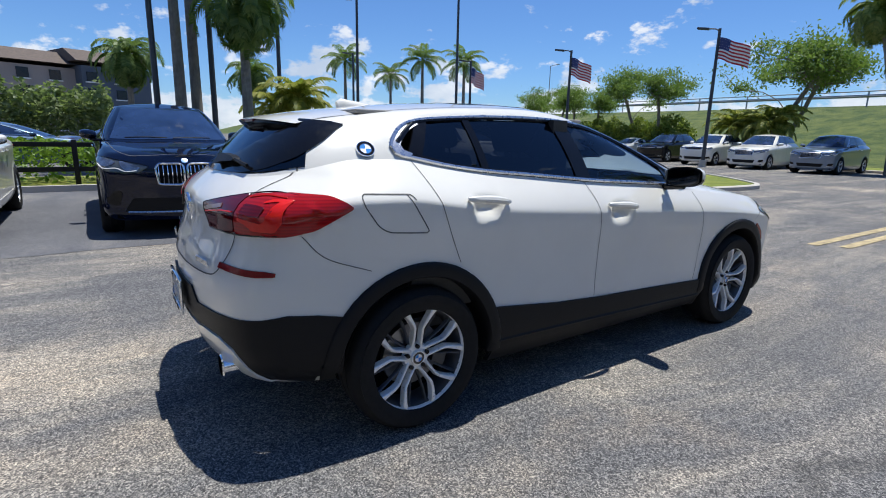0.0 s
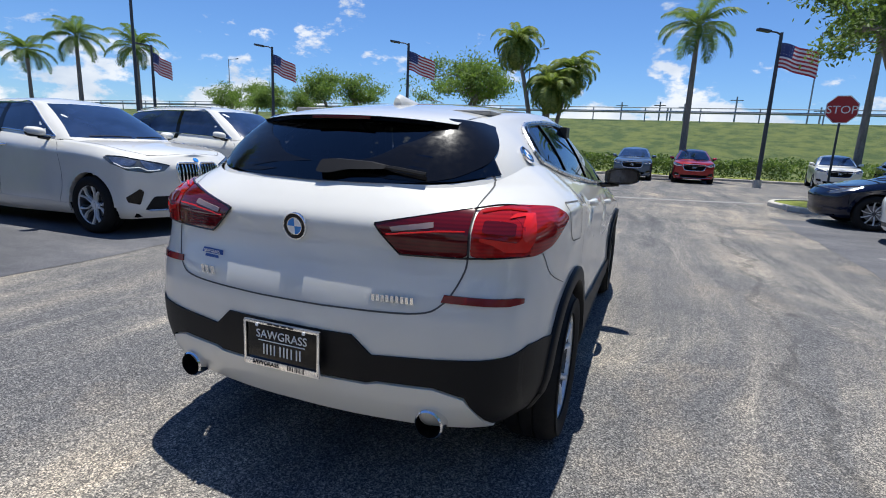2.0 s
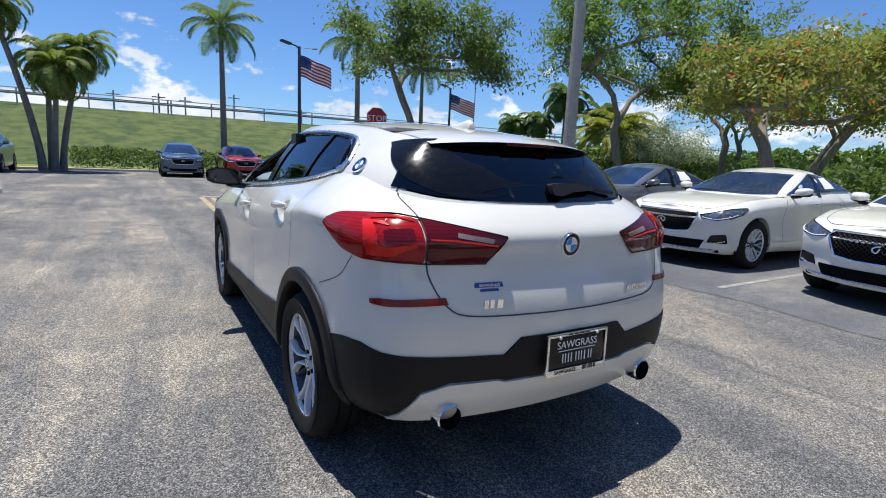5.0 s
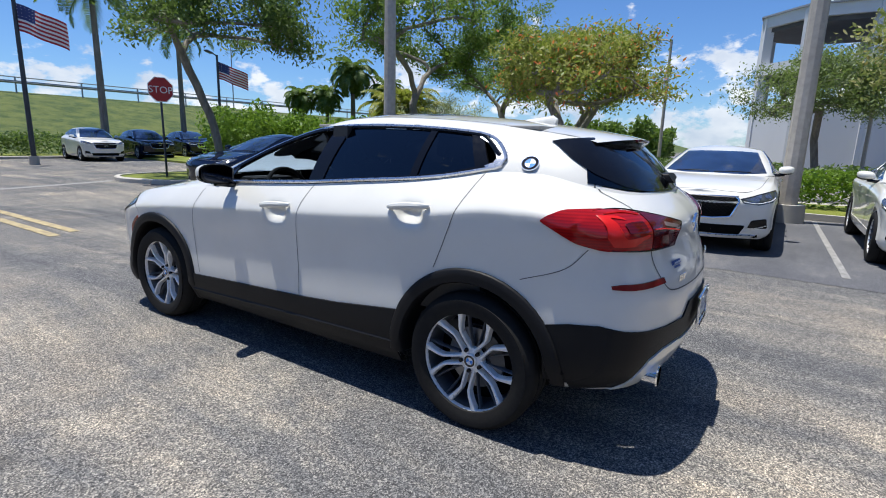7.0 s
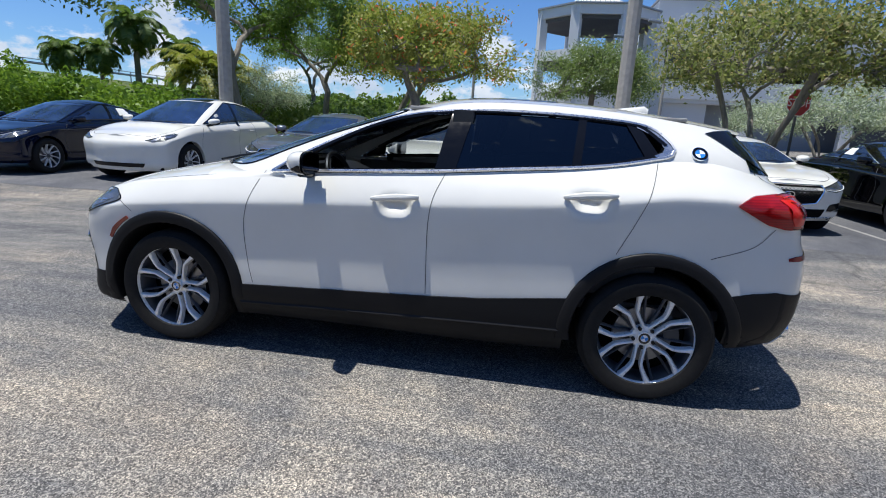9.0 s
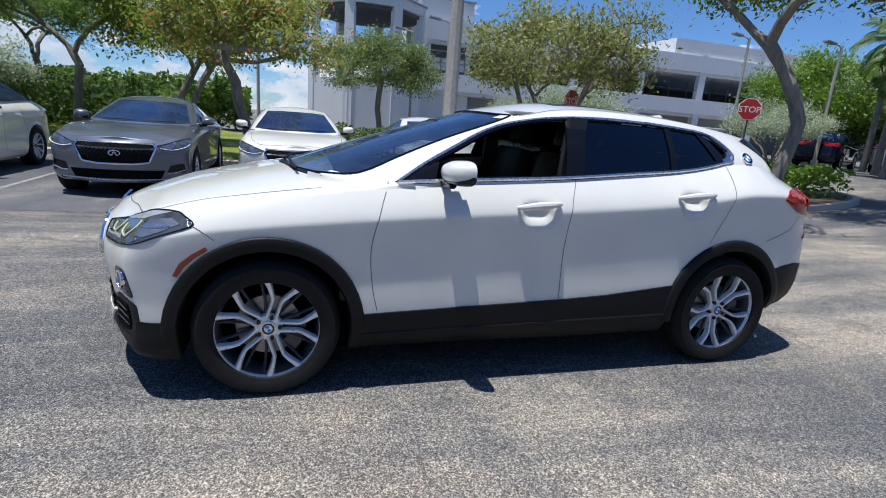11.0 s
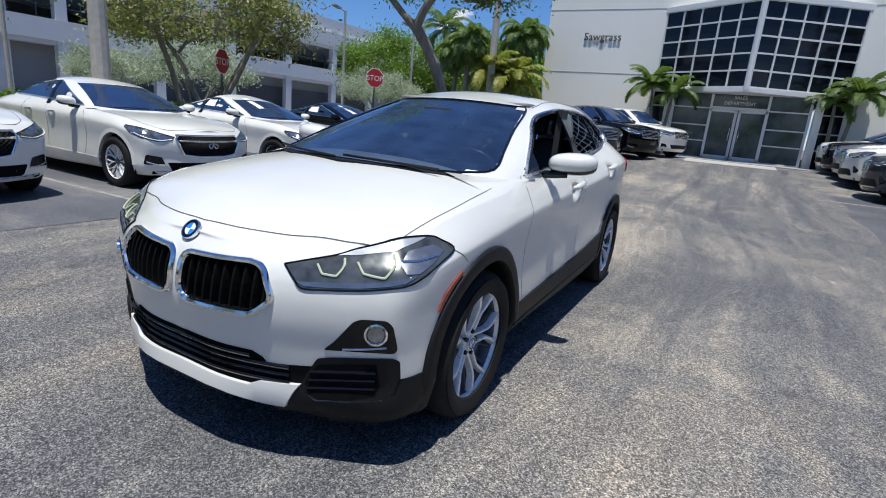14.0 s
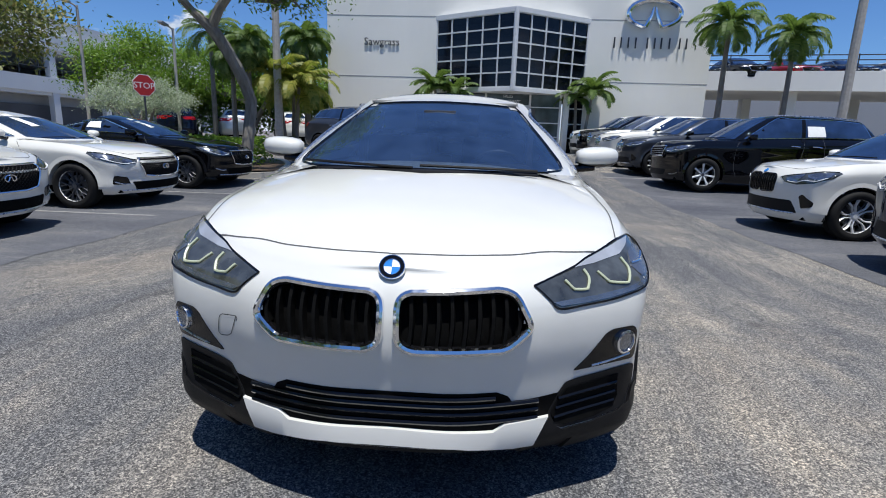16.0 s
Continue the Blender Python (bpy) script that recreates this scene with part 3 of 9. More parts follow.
class Skin:
    """The outer surface of a body, onto which panels, panes and trim are laid."""

    def __init__(self, verts, faces):
        self.tree = BVHTree.FromPolygons([Vector(v) for v in verts], faces)

    def hit(self, view, a, b, lift):
        """view: the side from which one looks: left (-x), right, front (+y), rear, top."""
        if view in CORNER:
            A, B, D = CORNER[view]
            o, d = A * a + B * b - D * 4, D
        else:
            o, d = {"left": ((-3, a, b), (1, 0, 0)), "right": ((3, a, b), (-1, 0, 0)), "front": ((a, 4, b), (0, -1, 0)),
                    "rear": ((a, -4, b), (0, 1, 0)), "top": ((a, b, 4), (0, 0, -1))}[view]
        p, n, _, _ = self.tree.ray_cast(Vector(o), Vector(d))
        if p is None:
            return None
        if n.dot(Vector(d)) > 0:
            n = -n
        return p + n * lift - Vector(d) * 0.0

    def lay(self, poly, view, lift=0.004, depth=0.012, cell=0.05):
        """A sheet of that outline that follows the skin, with a turned-in rim."""
        bm = bmesh.new()
        poly = [tuple(p) for p in poly]
        bm.faces.new([bm.verts.new((a, b, 0)) for a, b in poly])
        for axis in (0, 1):
            lo, hi = min(p[axis] for p in poly), max(p[axis] for p in poly)
            k = math.ceil(lo / cell) * cell
            while k < hi:
                nrm = (1, 0, 0) if axis == 0 else (0, 1, 0)
                bmesh.ops.bisect_plane(bm, geom=bm.verts[:] + bm.edges[:] + bm.faces[:], plane_co=(k, k, 0), plane_no=nrm, dist=1e-5)
                k += cell
        bmesh.ops.remove_doubles(bm, verts=bm.verts[:], dist=1e-5)
        d = CORNER[view][2] if view in CORNER else {"left": (1, 0, 0), "right": (-1, 0, 0), "front": (0, -1, 0), "rear": (0, 1, 0), "top": (0, 0, -1)}[view]
        lost = []
        for v in bm.verts:
            p = self.hit(view, v.co.x, v.co.y, lift)
            if p is None:
                lost.append(v)
            else:
                v.co = p
        bmesh.ops.delete(bm, geom=lost, context="VERTS")
        if depth:
            rim = [e for e in bm.edges if len(e.link_faces) == 1]
            made = bmesh.ops.extrude_edge_only(bm, edges=rim)["geom"]
            bmesh.ops.translate(bm, verts=[v for v in made if isinstance(v, bmesh.types.BMVert)], vec=Vector(d) * depth)
        g = Geo().bm(bm)
        g.out = -Vector(d)
        return g

    def strip(self, line, view, width=0.004, lift=0.0015, n=40):
        """A narrow band along a line on the skin: a seam or a bead."""
        pts = spline(line, n)
        g, row = Geo(), []
        for i in range(n):
            t = pts[min(i + 1, n - 1)] - pts[max(i - 1, 0)]
            nrm = np.array([-t[1], t[0]]) / (np.linalg.norm(t) + 1e-9)
            a = self.hit(view, *(pts[i] + nrm * width / 2), lift)
            b = self.hit(view, *(pts[i] - nrm * width / 2), lift)
            row.append((a, b) if a is not None and b is not None else None)
        for p, q in zip(row, row[1:]):
            if p and q and (p[0] - q[0]).length < 0.3:
                g.add([p[0], p[1], q[1], q[0]], [(0, 1, 2, 3)])
        return g

    def bead(self, line, view, radius=0.008, lift=0.004, n=40, sides=6):
        pts = [self.hit(view, *p, lift) for p in spline(line, n)]
        return Geo().tube([p for p in pts if p is not None], radius, sides)


def mirrored(poly):
    return [(-a, b) for a, b in poly][::-1]

# ---- car bodies ----
def shell(s, n=150, n2=120, levels=None):
    """The painted skin of a car. Nose towards +y, wheels on z = 0. Returns vertices, faces and a tag for each face."""
    o = spline(s["plan"], n)
    ox, oy = o[:, 0], o[:, 1]
    zt, zb = curve1(s["belt"], oy), curve1(s["foot"], oy)
    wf, wr = step(s["nose"] - 0.9, s["nose"] - 0.15, oy), step(-s["tail"] + 0.8, -s["tail"] + 0.12, oy)
    ratio = curve1(s["inset"], oy)
    q = np.array(levels if levels is not None else [0, .03, .08, .14, .2, .27, .34, .41, .48, .55, .62, .69, .75, .8, .83, .86, .895, .925, .95, .97, .985, 1])
    rows = []
    for k in q:
        z = zb + (zt - zb) * k
        w = curve1(s["flank"], k) * np.ones(n)
        f = max(0.0, (k - 0.83) / 0.17)
        w = w * (1 - (1 - ratio) * f ** s.get("turn", 1.7))
        y = oy + wf * curve1(s["face"], z) + wr * curve1(s["rump"], z)
        rows.append(np.stack([ox * w, y, z], 1))
    verts, faces, tags = [], [], []

    def grid(a, tag, skip=None):
        k = len(verts)
        m, c = len(a), len(a[0])
        for row in a:
            verts.extend(tuple(p) for p in row)
        for i in range(m - 1):
            for j in range(c - 1):
                faces.append((k + i * c + j, k + i * c + j + 1, k + (i + 1) * c + j + 1, k + (i + 1) * c + j))
                tags.append(tag)
    grid(rows, "side")
    top = rows[-1]
    across = np.linspace(1, 0, 14)
    pick = [i for i in range(n) if top[i, 1] > s["cowl"]]
    cap = []
    for i in pick:
        x0, y0, z0 = top[i]
        h = max(float(curve1(s["hood"], y0)), z0)
        cap.append([(x0 * f, y0, z0 + (h - z0) * (1 - f ** 2.6)) for f in across])
    grid(cap, "hood")
    if "deck" in s:
        pick = [i for i in range(n) if top[i, 1] < s["deckline"]]
        cap = []
        for i in pick:
            x0, y0, z0 = top[i]
            h = max(float(curve1(s["deck"], y0)), z0)
            cap.append([(x0 * f, y0, z0 + (h - z0) * (1 - f ** 2.6)) for f in across])
        grid(cap, "deck")
    # greenhouse: from the belt up to the edge of the roof
    side = np.array([(x, y) for x, y in s["plan"]])
    ds = spline(s["plan"], 400)
    mid = ds[(ds[:, 1] < s["nose"] - 0.5) & (ds[:, 1] > -s["tail"] + 0.02)]
    mid = mid[np.argsort(mid[:, 1])]

    def beltpoint(y):
        x = float(np.interp(y, mid[:, 1], mid[:, 0])) * float(curve1(s["inset"], y))
        return (x, y, float(curve1(s["belt"], y)) - 0.012)
    low, high = [tuple(p) for p in s["screen_low"]], [tuple(p) for p in s["screen_high"]]
    if s.get("deck"):
        for y, ty in s["sides"]:
            low.append(beltpoint(y)); high.append((float(curve1(s["roofhalf"], ty)), ty, float(curve1(s["roofedge"], ty))))
        low += s["back_low"]
        high += s["back_high"]
    else:                       # the rear window stands on the edge of the lower body
        tail = spline([p for p in top if p[1] < s["sides"][0][0]], 14)
        rim = spline([(float(curve1(s["roofhalf"], ty)), ty, float(curve1(s["roofedge"], ty))) for _, ty in s["sides"]] + list(s["back_high"]), 14)
        low += [tuple(p - np.array((0, 0, .006))) for p in tail]
        high += [tuple(p) for p in rim]
    b, t = spline(low, n2, False), spline(high, n2, False)
    rows = []
    for f in np.linspace(0, 1, 15):
        p = b * (1 - f) + t * f
        out = math.sin(math.pi * f) * s.get("bulge", 0.03)
        wx = np.clip(p[:, 0] / 0.5, 0, 1)
        p[:, 0] += out * wx
        p[:, 1] += out * step(0.0, 0.6, b[:, 1]) * (1 - wx * 0.6) - out * 0.6 * step(-s["tail"] + 0.6, -s["tail"] + 0.1, b[:, 1])
        rows.append(p)
    grid(rows, "glass")
    roof = []
    for x0, y0, z0 in t:
        h = max(float(curve1(s["crown"], y0)), z0)
        roof.append([(x0 * f, y0, z0 + (h - z0) * (1 - f ** 2.2)) for f in across])
    grid(roof, "roof")
    k = len(verts)
    verts += [(-x, y, z) for x, y, z in verts]
    faces += [tuple(i + k for i in f)[::-1] for f in faces]
    tags += tags
    return verts, faces, tags


def body_geo(verts, faces, tags, wheels, r, holes=()):
    """The skin with the wheel openings and window openings left out."""
    g = Geo()
    keep = []
    for f, tag in zip(faces, tags):
        c = sum((Vector(verts[i]) for i in f), Vector()) / len(f)
        if tag == "side" and any((c.y - y) ** 2 + (c.z - z) ** 2 < r * r for y, z in wheels):
            continue
        if (tag == "glass" or c.y > 1.7) and any(test(c) for test in holes):
            continue
        keep.append(f)
    g.v, g.f = list(verts), keep
    me = g.mesh("body", M_WHITE)
    bm = bmesh.new()
    bm.from_mesh(me)
    bmesh.ops.delete(bm, geom=[v for v in bm.verts if not v.link_faces], context="VERTS")
    bmesh.ops.remove_doubles(bm, verts=bm.verts[:], dist=0.0006)
    bpy.data.meshes.remove(me)
    return Geo().bm(bm)


def sector(r0, r1, a0, a1, x0, x1, n=6):
    """A curved block between two radii and two angles, standing across x."""
    vs, fs = [], []
    for k in range(n + 1):
        a = radians(a0 + (a1 - a0) * k / n)
        for r in (r0, r1):
            for x in (x0, x1):
                vs.append((x, r * math.sin(a), r * math.cos(a)))
    for k in range(n):
        i, j = 4 * k, 4 * k + 4
        fs += [(i, j, j + 1, i + 1), (i + 2, i + 3, j + 3, j + 2), (i, i + 2, j + 2, j), (i + 1, j + 1, j + 3, i + 3)]
    fs += [(0, 1, 3, 2), (4 * n, 4 * n + 2, 4 * n + 3, 4 * n + 1)]
    return vs, fs


def spoke(line, widths, face, depth):
    """A bent bar in the wheel's plane; line of (radius, degrees), bevelled towards the face."""
    vs, fs = [], []
    pts = [np.array((r * math.sin(radians(a)), r * math.cos(radians(a)))) for r, a in line]
    for i, p in enumerate(pts):
        d = pts[min(i + 1, len(pts) - 1)] - pts[max(i - 1, 0)]
        nrm = np.array((-d[1], d[0])) / np.linalg.norm(d)
        w = widths[i] / 2
        for off, x in ((-w - 0.004, face[i] - depth), (-w, face[i] - 0.004), (-w + 0.004, face[i]), (w - 0.004, face[i]), (w, face[i] - 0.004), (w + 0.004, face[i] - depth)):
            c = p + nrm * off
            vs.append((x, c[0], c[1]))
    m = 6
    for i in range(len(pts) - 1):
        for k in range(m):
            fs.append((i * m + k, i * m + (k + 1) % m, (i + 1) * m + (k + 1) % m, (i + 1) * m + k))
    fs += [tuple(range(m)), tuple(range((len(pts) - 1) * m, len(pts) * m))[::-1]]
    return vs, fs


def emblem(parent, m, r, sides=40):
    """Round badge: bright ring, black band, four quarters in blue and white. Lies in the plane across x, facing +x, moved by m."""
    base = part("emblem", Geo().lathe([(0, 0.002), (r * 0.62, 0.002), (r * 0.9, 0.0025), (r * 0.9, -0.004)], sides, m), M_GLOSSBLACK, parent)
    part("emblem_ring", Geo().lathe([(r * 0.88, 0), (r * 0.91, 0.005), (r * 0.97, 0.005), (r, 0.0), (r, -0.006)], sides, m), M_CHROME, base)
    part("inner_ring", Geo().lathe([(r * 0.58, 0.002), (r * 0.59, 0.0042), (r * 0.64, 0.0042), (r * 0.65, 0.002)], sides, m), M_CHROME, base)
    for k in range(4):
        part("blue_quarter" if k % 2 else "white_quarter", Geo().add(*sector(0.0005, r * 0.585, 90 * k, 90 * k + 90, 0.001, 0.0032, 8), m),
             M_BLUE if k % 2 else M_WHITEPLASTIC, base)
    return base


def wheel(parent, x, y, side, style="y", tyre=0.341, rim=0.236, width=0.225, detail=True, turn=0.0):
    """One wheel; side +1 for the right of the car. Built facing +x, then turned."""
    w = part("wheel", Geo().lathe(
        [(rim - 0.012, -width / 2 + 0.01), (rim + 0.012, -width / 2 + 0.004), (rim + 0.05, -width / 2 - 0.008), (tyre - 0.03, -width / 2), (tyre - 0.008, -width / 2 + 0.02),
         (tyre, -width / 2 + 0.045), (tyre, -0.035), (tyre - 0.009, -0.032), (tyre - 0.009, -0.026), (tyre, -0.023), (tyre, 0.023), (tyre - 0.009, 0.026), (tyre - 0.009, 0.032), (tyre, 0.035),
         (tyre, width / 2 - 0.045), (tyre - 0.008, width / 2 - 0.02), (tyre - 0.03, width / 2), (rim + 0.06, width / 2 + 0.008), (rim + 0.035, width / 2 + 0.0095), (rim + 0.012, width / 2 + 0.003),
         (rim - 0.008, width / 2 - 0.004), (rim - 0.012, width / 2 - 0.012)], 64 if detail else 40), M_TYRE, parent, "black rubber tyre on alloy rim")
    w.matrix_basis = pose(x, y, tyre - 0.004, 0, 0, 0 if side > 0 else 180) @ pose(0, 0, 0, turn, 0, 0)
    f = width / 2 - 0.022
    part("rim", Geo().lathe([(rim - 0.014, f - 0.012), (rim - 0.011, f + 0.004), (rim - 0.004, f + 0.012), (rim + 0.004, f + 0.016), (rim + 0.004, f + 0.008), (rim - 0.006, f - 0.01)], 56 if detail else 36), M_RIM, w)
    part("rim_well", Geo().lathe([(rim - 0.03, f - 0.12), (rim - 0.022, f - 0.03), (rim - 0.013, f - 0.010), (rim - 0.006, f - 0.012), (rim - 0.006, -width / 2 + 0.02)], 48 if detail else 32), M_RIMDARK, w)
    part("barrel", Geo().lathe([(0.0, -0.05), (rim - 0.03, -0.05), (rim - 0.02, f - 0.05)], 36), M_DARK, w)
    part("brake_disc", Geo().lathe([(0.06, 0.012), (0.15, 0.012), (0.152, 0.004), (0.152, -0.012)], 40), M_DISC, w)
    if detail:
        part("caliper", Geo().add(*sector(0.10, 0.175, 60, 118, -0.02, 0.045)), M_DARKGREY, w)
    g, dk = Geo(), Geo()
    hub = 0.062
    if style == "y":
        q = rim / 0.25
        for k in range(5):
            a = 72 * k
            for sgn in (-1, 1):
                line = [(0.040 * q, a + sgn * 33), (0.062 * q, a + sgn * 20), (0.095 * q, a + sgn * 12.5), (0.136 * q, a + sgn * 8.8), (0.150 * q, a + sgn * 8.6), (0.175 * q, a + sgn * 11.2), (0.21 * q, a + sgn * 14.8), (rim - 0.006, a + sgn * 17.6)]
                g.add(*spoke(line, [0.020, 0.014, 0.012, 0.0125, 0.014, 0.016, 0.019, 0.029], [f - 0.034, f - 0.026, f - 0.018, f - 0.010, f - 0.006, f, f + 0.004, f + 0.007], 0.032))
                line = [(0.07 * q, a + sgn * 27), (0.12 * q, a + sgn * 23.5), (0.17 * q, a + sgn * 23.5), (rim - 0.01, a + sgn * 24.5)]
                dk.add(*spoke(line, [0.007, 0.006, 0.007, 0.009], [f - 0.045, f - 0.036, f - 0.024, f - 0.012], 0.02))
    elif style in ("ten", "dark ten"):
        for k in range(10):
            a = 36 * k
            g.add(*spoke([(0.04, a), (0.09, a), (0.135, a)], [0.016, 0.013, 0.014], [f - 0.03, f - 0.02, f - 0.010], 0.035))
            for sgn in (-1, 1):
                g.add(*spoke([(0.128, a + sgn), (0.16, a + sgn * 5), (0.20, a + sgn * 8.5), (rim - 0.006, a + sgn * 10)], [0.008, 0.008, 0.009, 0.012], [f - 0.011, f - 0.006, f, f + 0.005], 0.03))
    else:
        num, lean = {"five": (5, 0), "swirl": (10, 14), "seven": (7, 0)}[style]
        for k in range(num):
            a = 360 / num * k
            wd = {"five": 0.034, "seven": 0.032}.get(style, 0.015)
            g.add(*spoke([(0.03, a), (0.11, a + lean * 0.4), (0.18, a + lean * 0.75), (rim - 0.01, a + lean)], [wd, wd * 0.9, wd, wd * 1.5], [f - 0.03, f - 0.014, f - 0.002, f + 0.006], 0.035))
    part("spokes", g, M_RIMDARK if style == "dark ten" else M_RIM, w, "machined alloy spokes" if style != "dark ten" else "dark alloy spokes", angle=30)
    if dk.v:
        part("pocket_spokes", dk, M_RIMDARK, w, angle=30)
    part("hub", Geo().lathe([(0, f - 0.018), (0.034, f - 0.018), (0.036, f - 0.03), (hub, f - 0.034), (hub + 0.004, f - 0.06)], 32), M_RIM if style == "y" else M_RIMDARK, w)
    if detail:
        for k in range(5):
            a = radians(72 * k)
            part("lug_nut", Geo().lathe([(0, 0.01), (0.009, 0.01), (0.0105, 0.004), (0.0105, -0.02)], 8, pose(f - 0.028, 0.053 * math.sin(a), 0.053 * math.cos(a))), M_GLOSSBLACK, w)
    return w


def mirror_pair(skin, parent, y, z, x, body, size=(0.2, 0.12, 0.15)):
    """Door mirrors: a rounded cap, a black lower shell, dark glass set into the flat rear, a foot on the door."""
    sx, sy, sz = size
    us = (0, .06, .16, .32, .5, .68, .82, .92, .98, 1)
    tall = (.52, .72, .88, .98, 1, .97, .88, .72, .50, .22)
    deep = (.55, .75, .88, .97, 1, .95, .82, .62, .38, .12)
    for sgn in (-1, 1):
        def ring(i, a0, a1, grow, n=13):
            out = []
            for j in range(n):
                a = radians(a0 + (a1 - a0) * j / (n - 1))
                c, s = max(math.cos(a), 0.0) ** .75, math.sin(a)
                out.append((sgn * (x + sx * us[i]), y - sy * .42 - .02 * us[i] + (sy * .92 * deep[i] + grow) * c, z + .012 * us[i] + (sz * .5 * tall[i] + grow) * math.copysign(abs(s) ** .85, s)))
            return out

        def loft(a0, a1, grow, n=13):
            g = Geo()
            rows = [ring(i, a0, a1, grow, n) for i in range(len(us))]
            g.add([p for r in rows for p in r], [(i * n + j, i * n + j + 1, (i + 1) * n + j + 1, (i + 1) * n + j) for i in range(len(us) - 1) for j in range(n - 1)] + [tuple(range(n)), tuple(range((len(us) - 1) * n, len(us) * n))[::-1]])
            return g
        cup = part("wing_mirror", loft(-90, 90, 0.0), body, parent, angle=50)
        part("mirror_underside", loft(-90, -38, .0025, 7), M_GLOSSBLACK, cup, angle=50)
        face = [(sgn * (x + sx * (.06 + .9 * us[i])), z + .012 * us[i] + sg * sz * .5 * tall[i] * .93) for sg in (1, -1) for i in (range(1, 9) if sg > 0 else range(8, 0, -1))]
        part("mirror_bezel", Geo().prism([(a, b) for a, b in face], y - sy * .42 - .026, y - sy * .42 - .004, "y"), M_GLOSSBLACK, cup, angle=30)
        mid = sum(a for a, b in face) / len(face)
        part("mirror_glass", Geo().prism([(mid + (a - mid) * .88, z + .006 + (b - z - .006) * .84) for a, b in face], y - sy * .42 - .0285, y - sy * .42 - .024, "y"), M_MIRROR, cup, angle=30)
        part("mirror_arm", Geo().tube([(sgn * (x - .07), y - .005, z - sz * .58), (sgn * (x + .02), y - .005, z - sz * .52), (sgn * (x + sx * .42), y - .005, z - sz * .44)], [.024, .022, .02], 10), M_GLOSSBLACK, cup)

# ---- lettering with the built-in font ----
def lettering(words, height, m, mat, parent=None, depth=0.002, name="lettering"):
    cu = bpy.data.curves.new(name, "FONT")
    cu.body, cu.size, cu.extrude = words, height / 0.72, depth
    cu.align_x = "CENTER"
    cu.resolution_u = 3
    tmp = bpy.data.objects.new(name, cu)
    me = bpy.data.meshes.new_from_object(tmp)
    bpy.data.objects.remove(tmp)
    bpy.data.curves.remove(cu)
    me.transform(m)
    me.materials.clear()
    me.materials.append(mat)
    ob = new(name, me)
    if parent:
        ob.parent = parent
    return ob


def marks(strokes, height, m, mat, parent, depth):
    """A row of plain uprights in place of a maker's name; strokes are (x, width), in heights from the middle."""
    for x, w in strokes:
        part("sign_bar", Geo().box((x * height, height / 2, 0), (w * height, height, 2 * depth), m), mat, parent, smooth=False)


SIGN_MARKS = [(x, .13) for x in (-2.0, -1.62, -1.2, -.78, -.12, .3, .68, 1.14, 1.72, 2.1)]
BADGE_MARKS = [(-.55, .3), (-.1, .3), (.5, .42)]
MODEL_MARKS = [(-2.3 + .56 * k, .36) for k in range(9)]

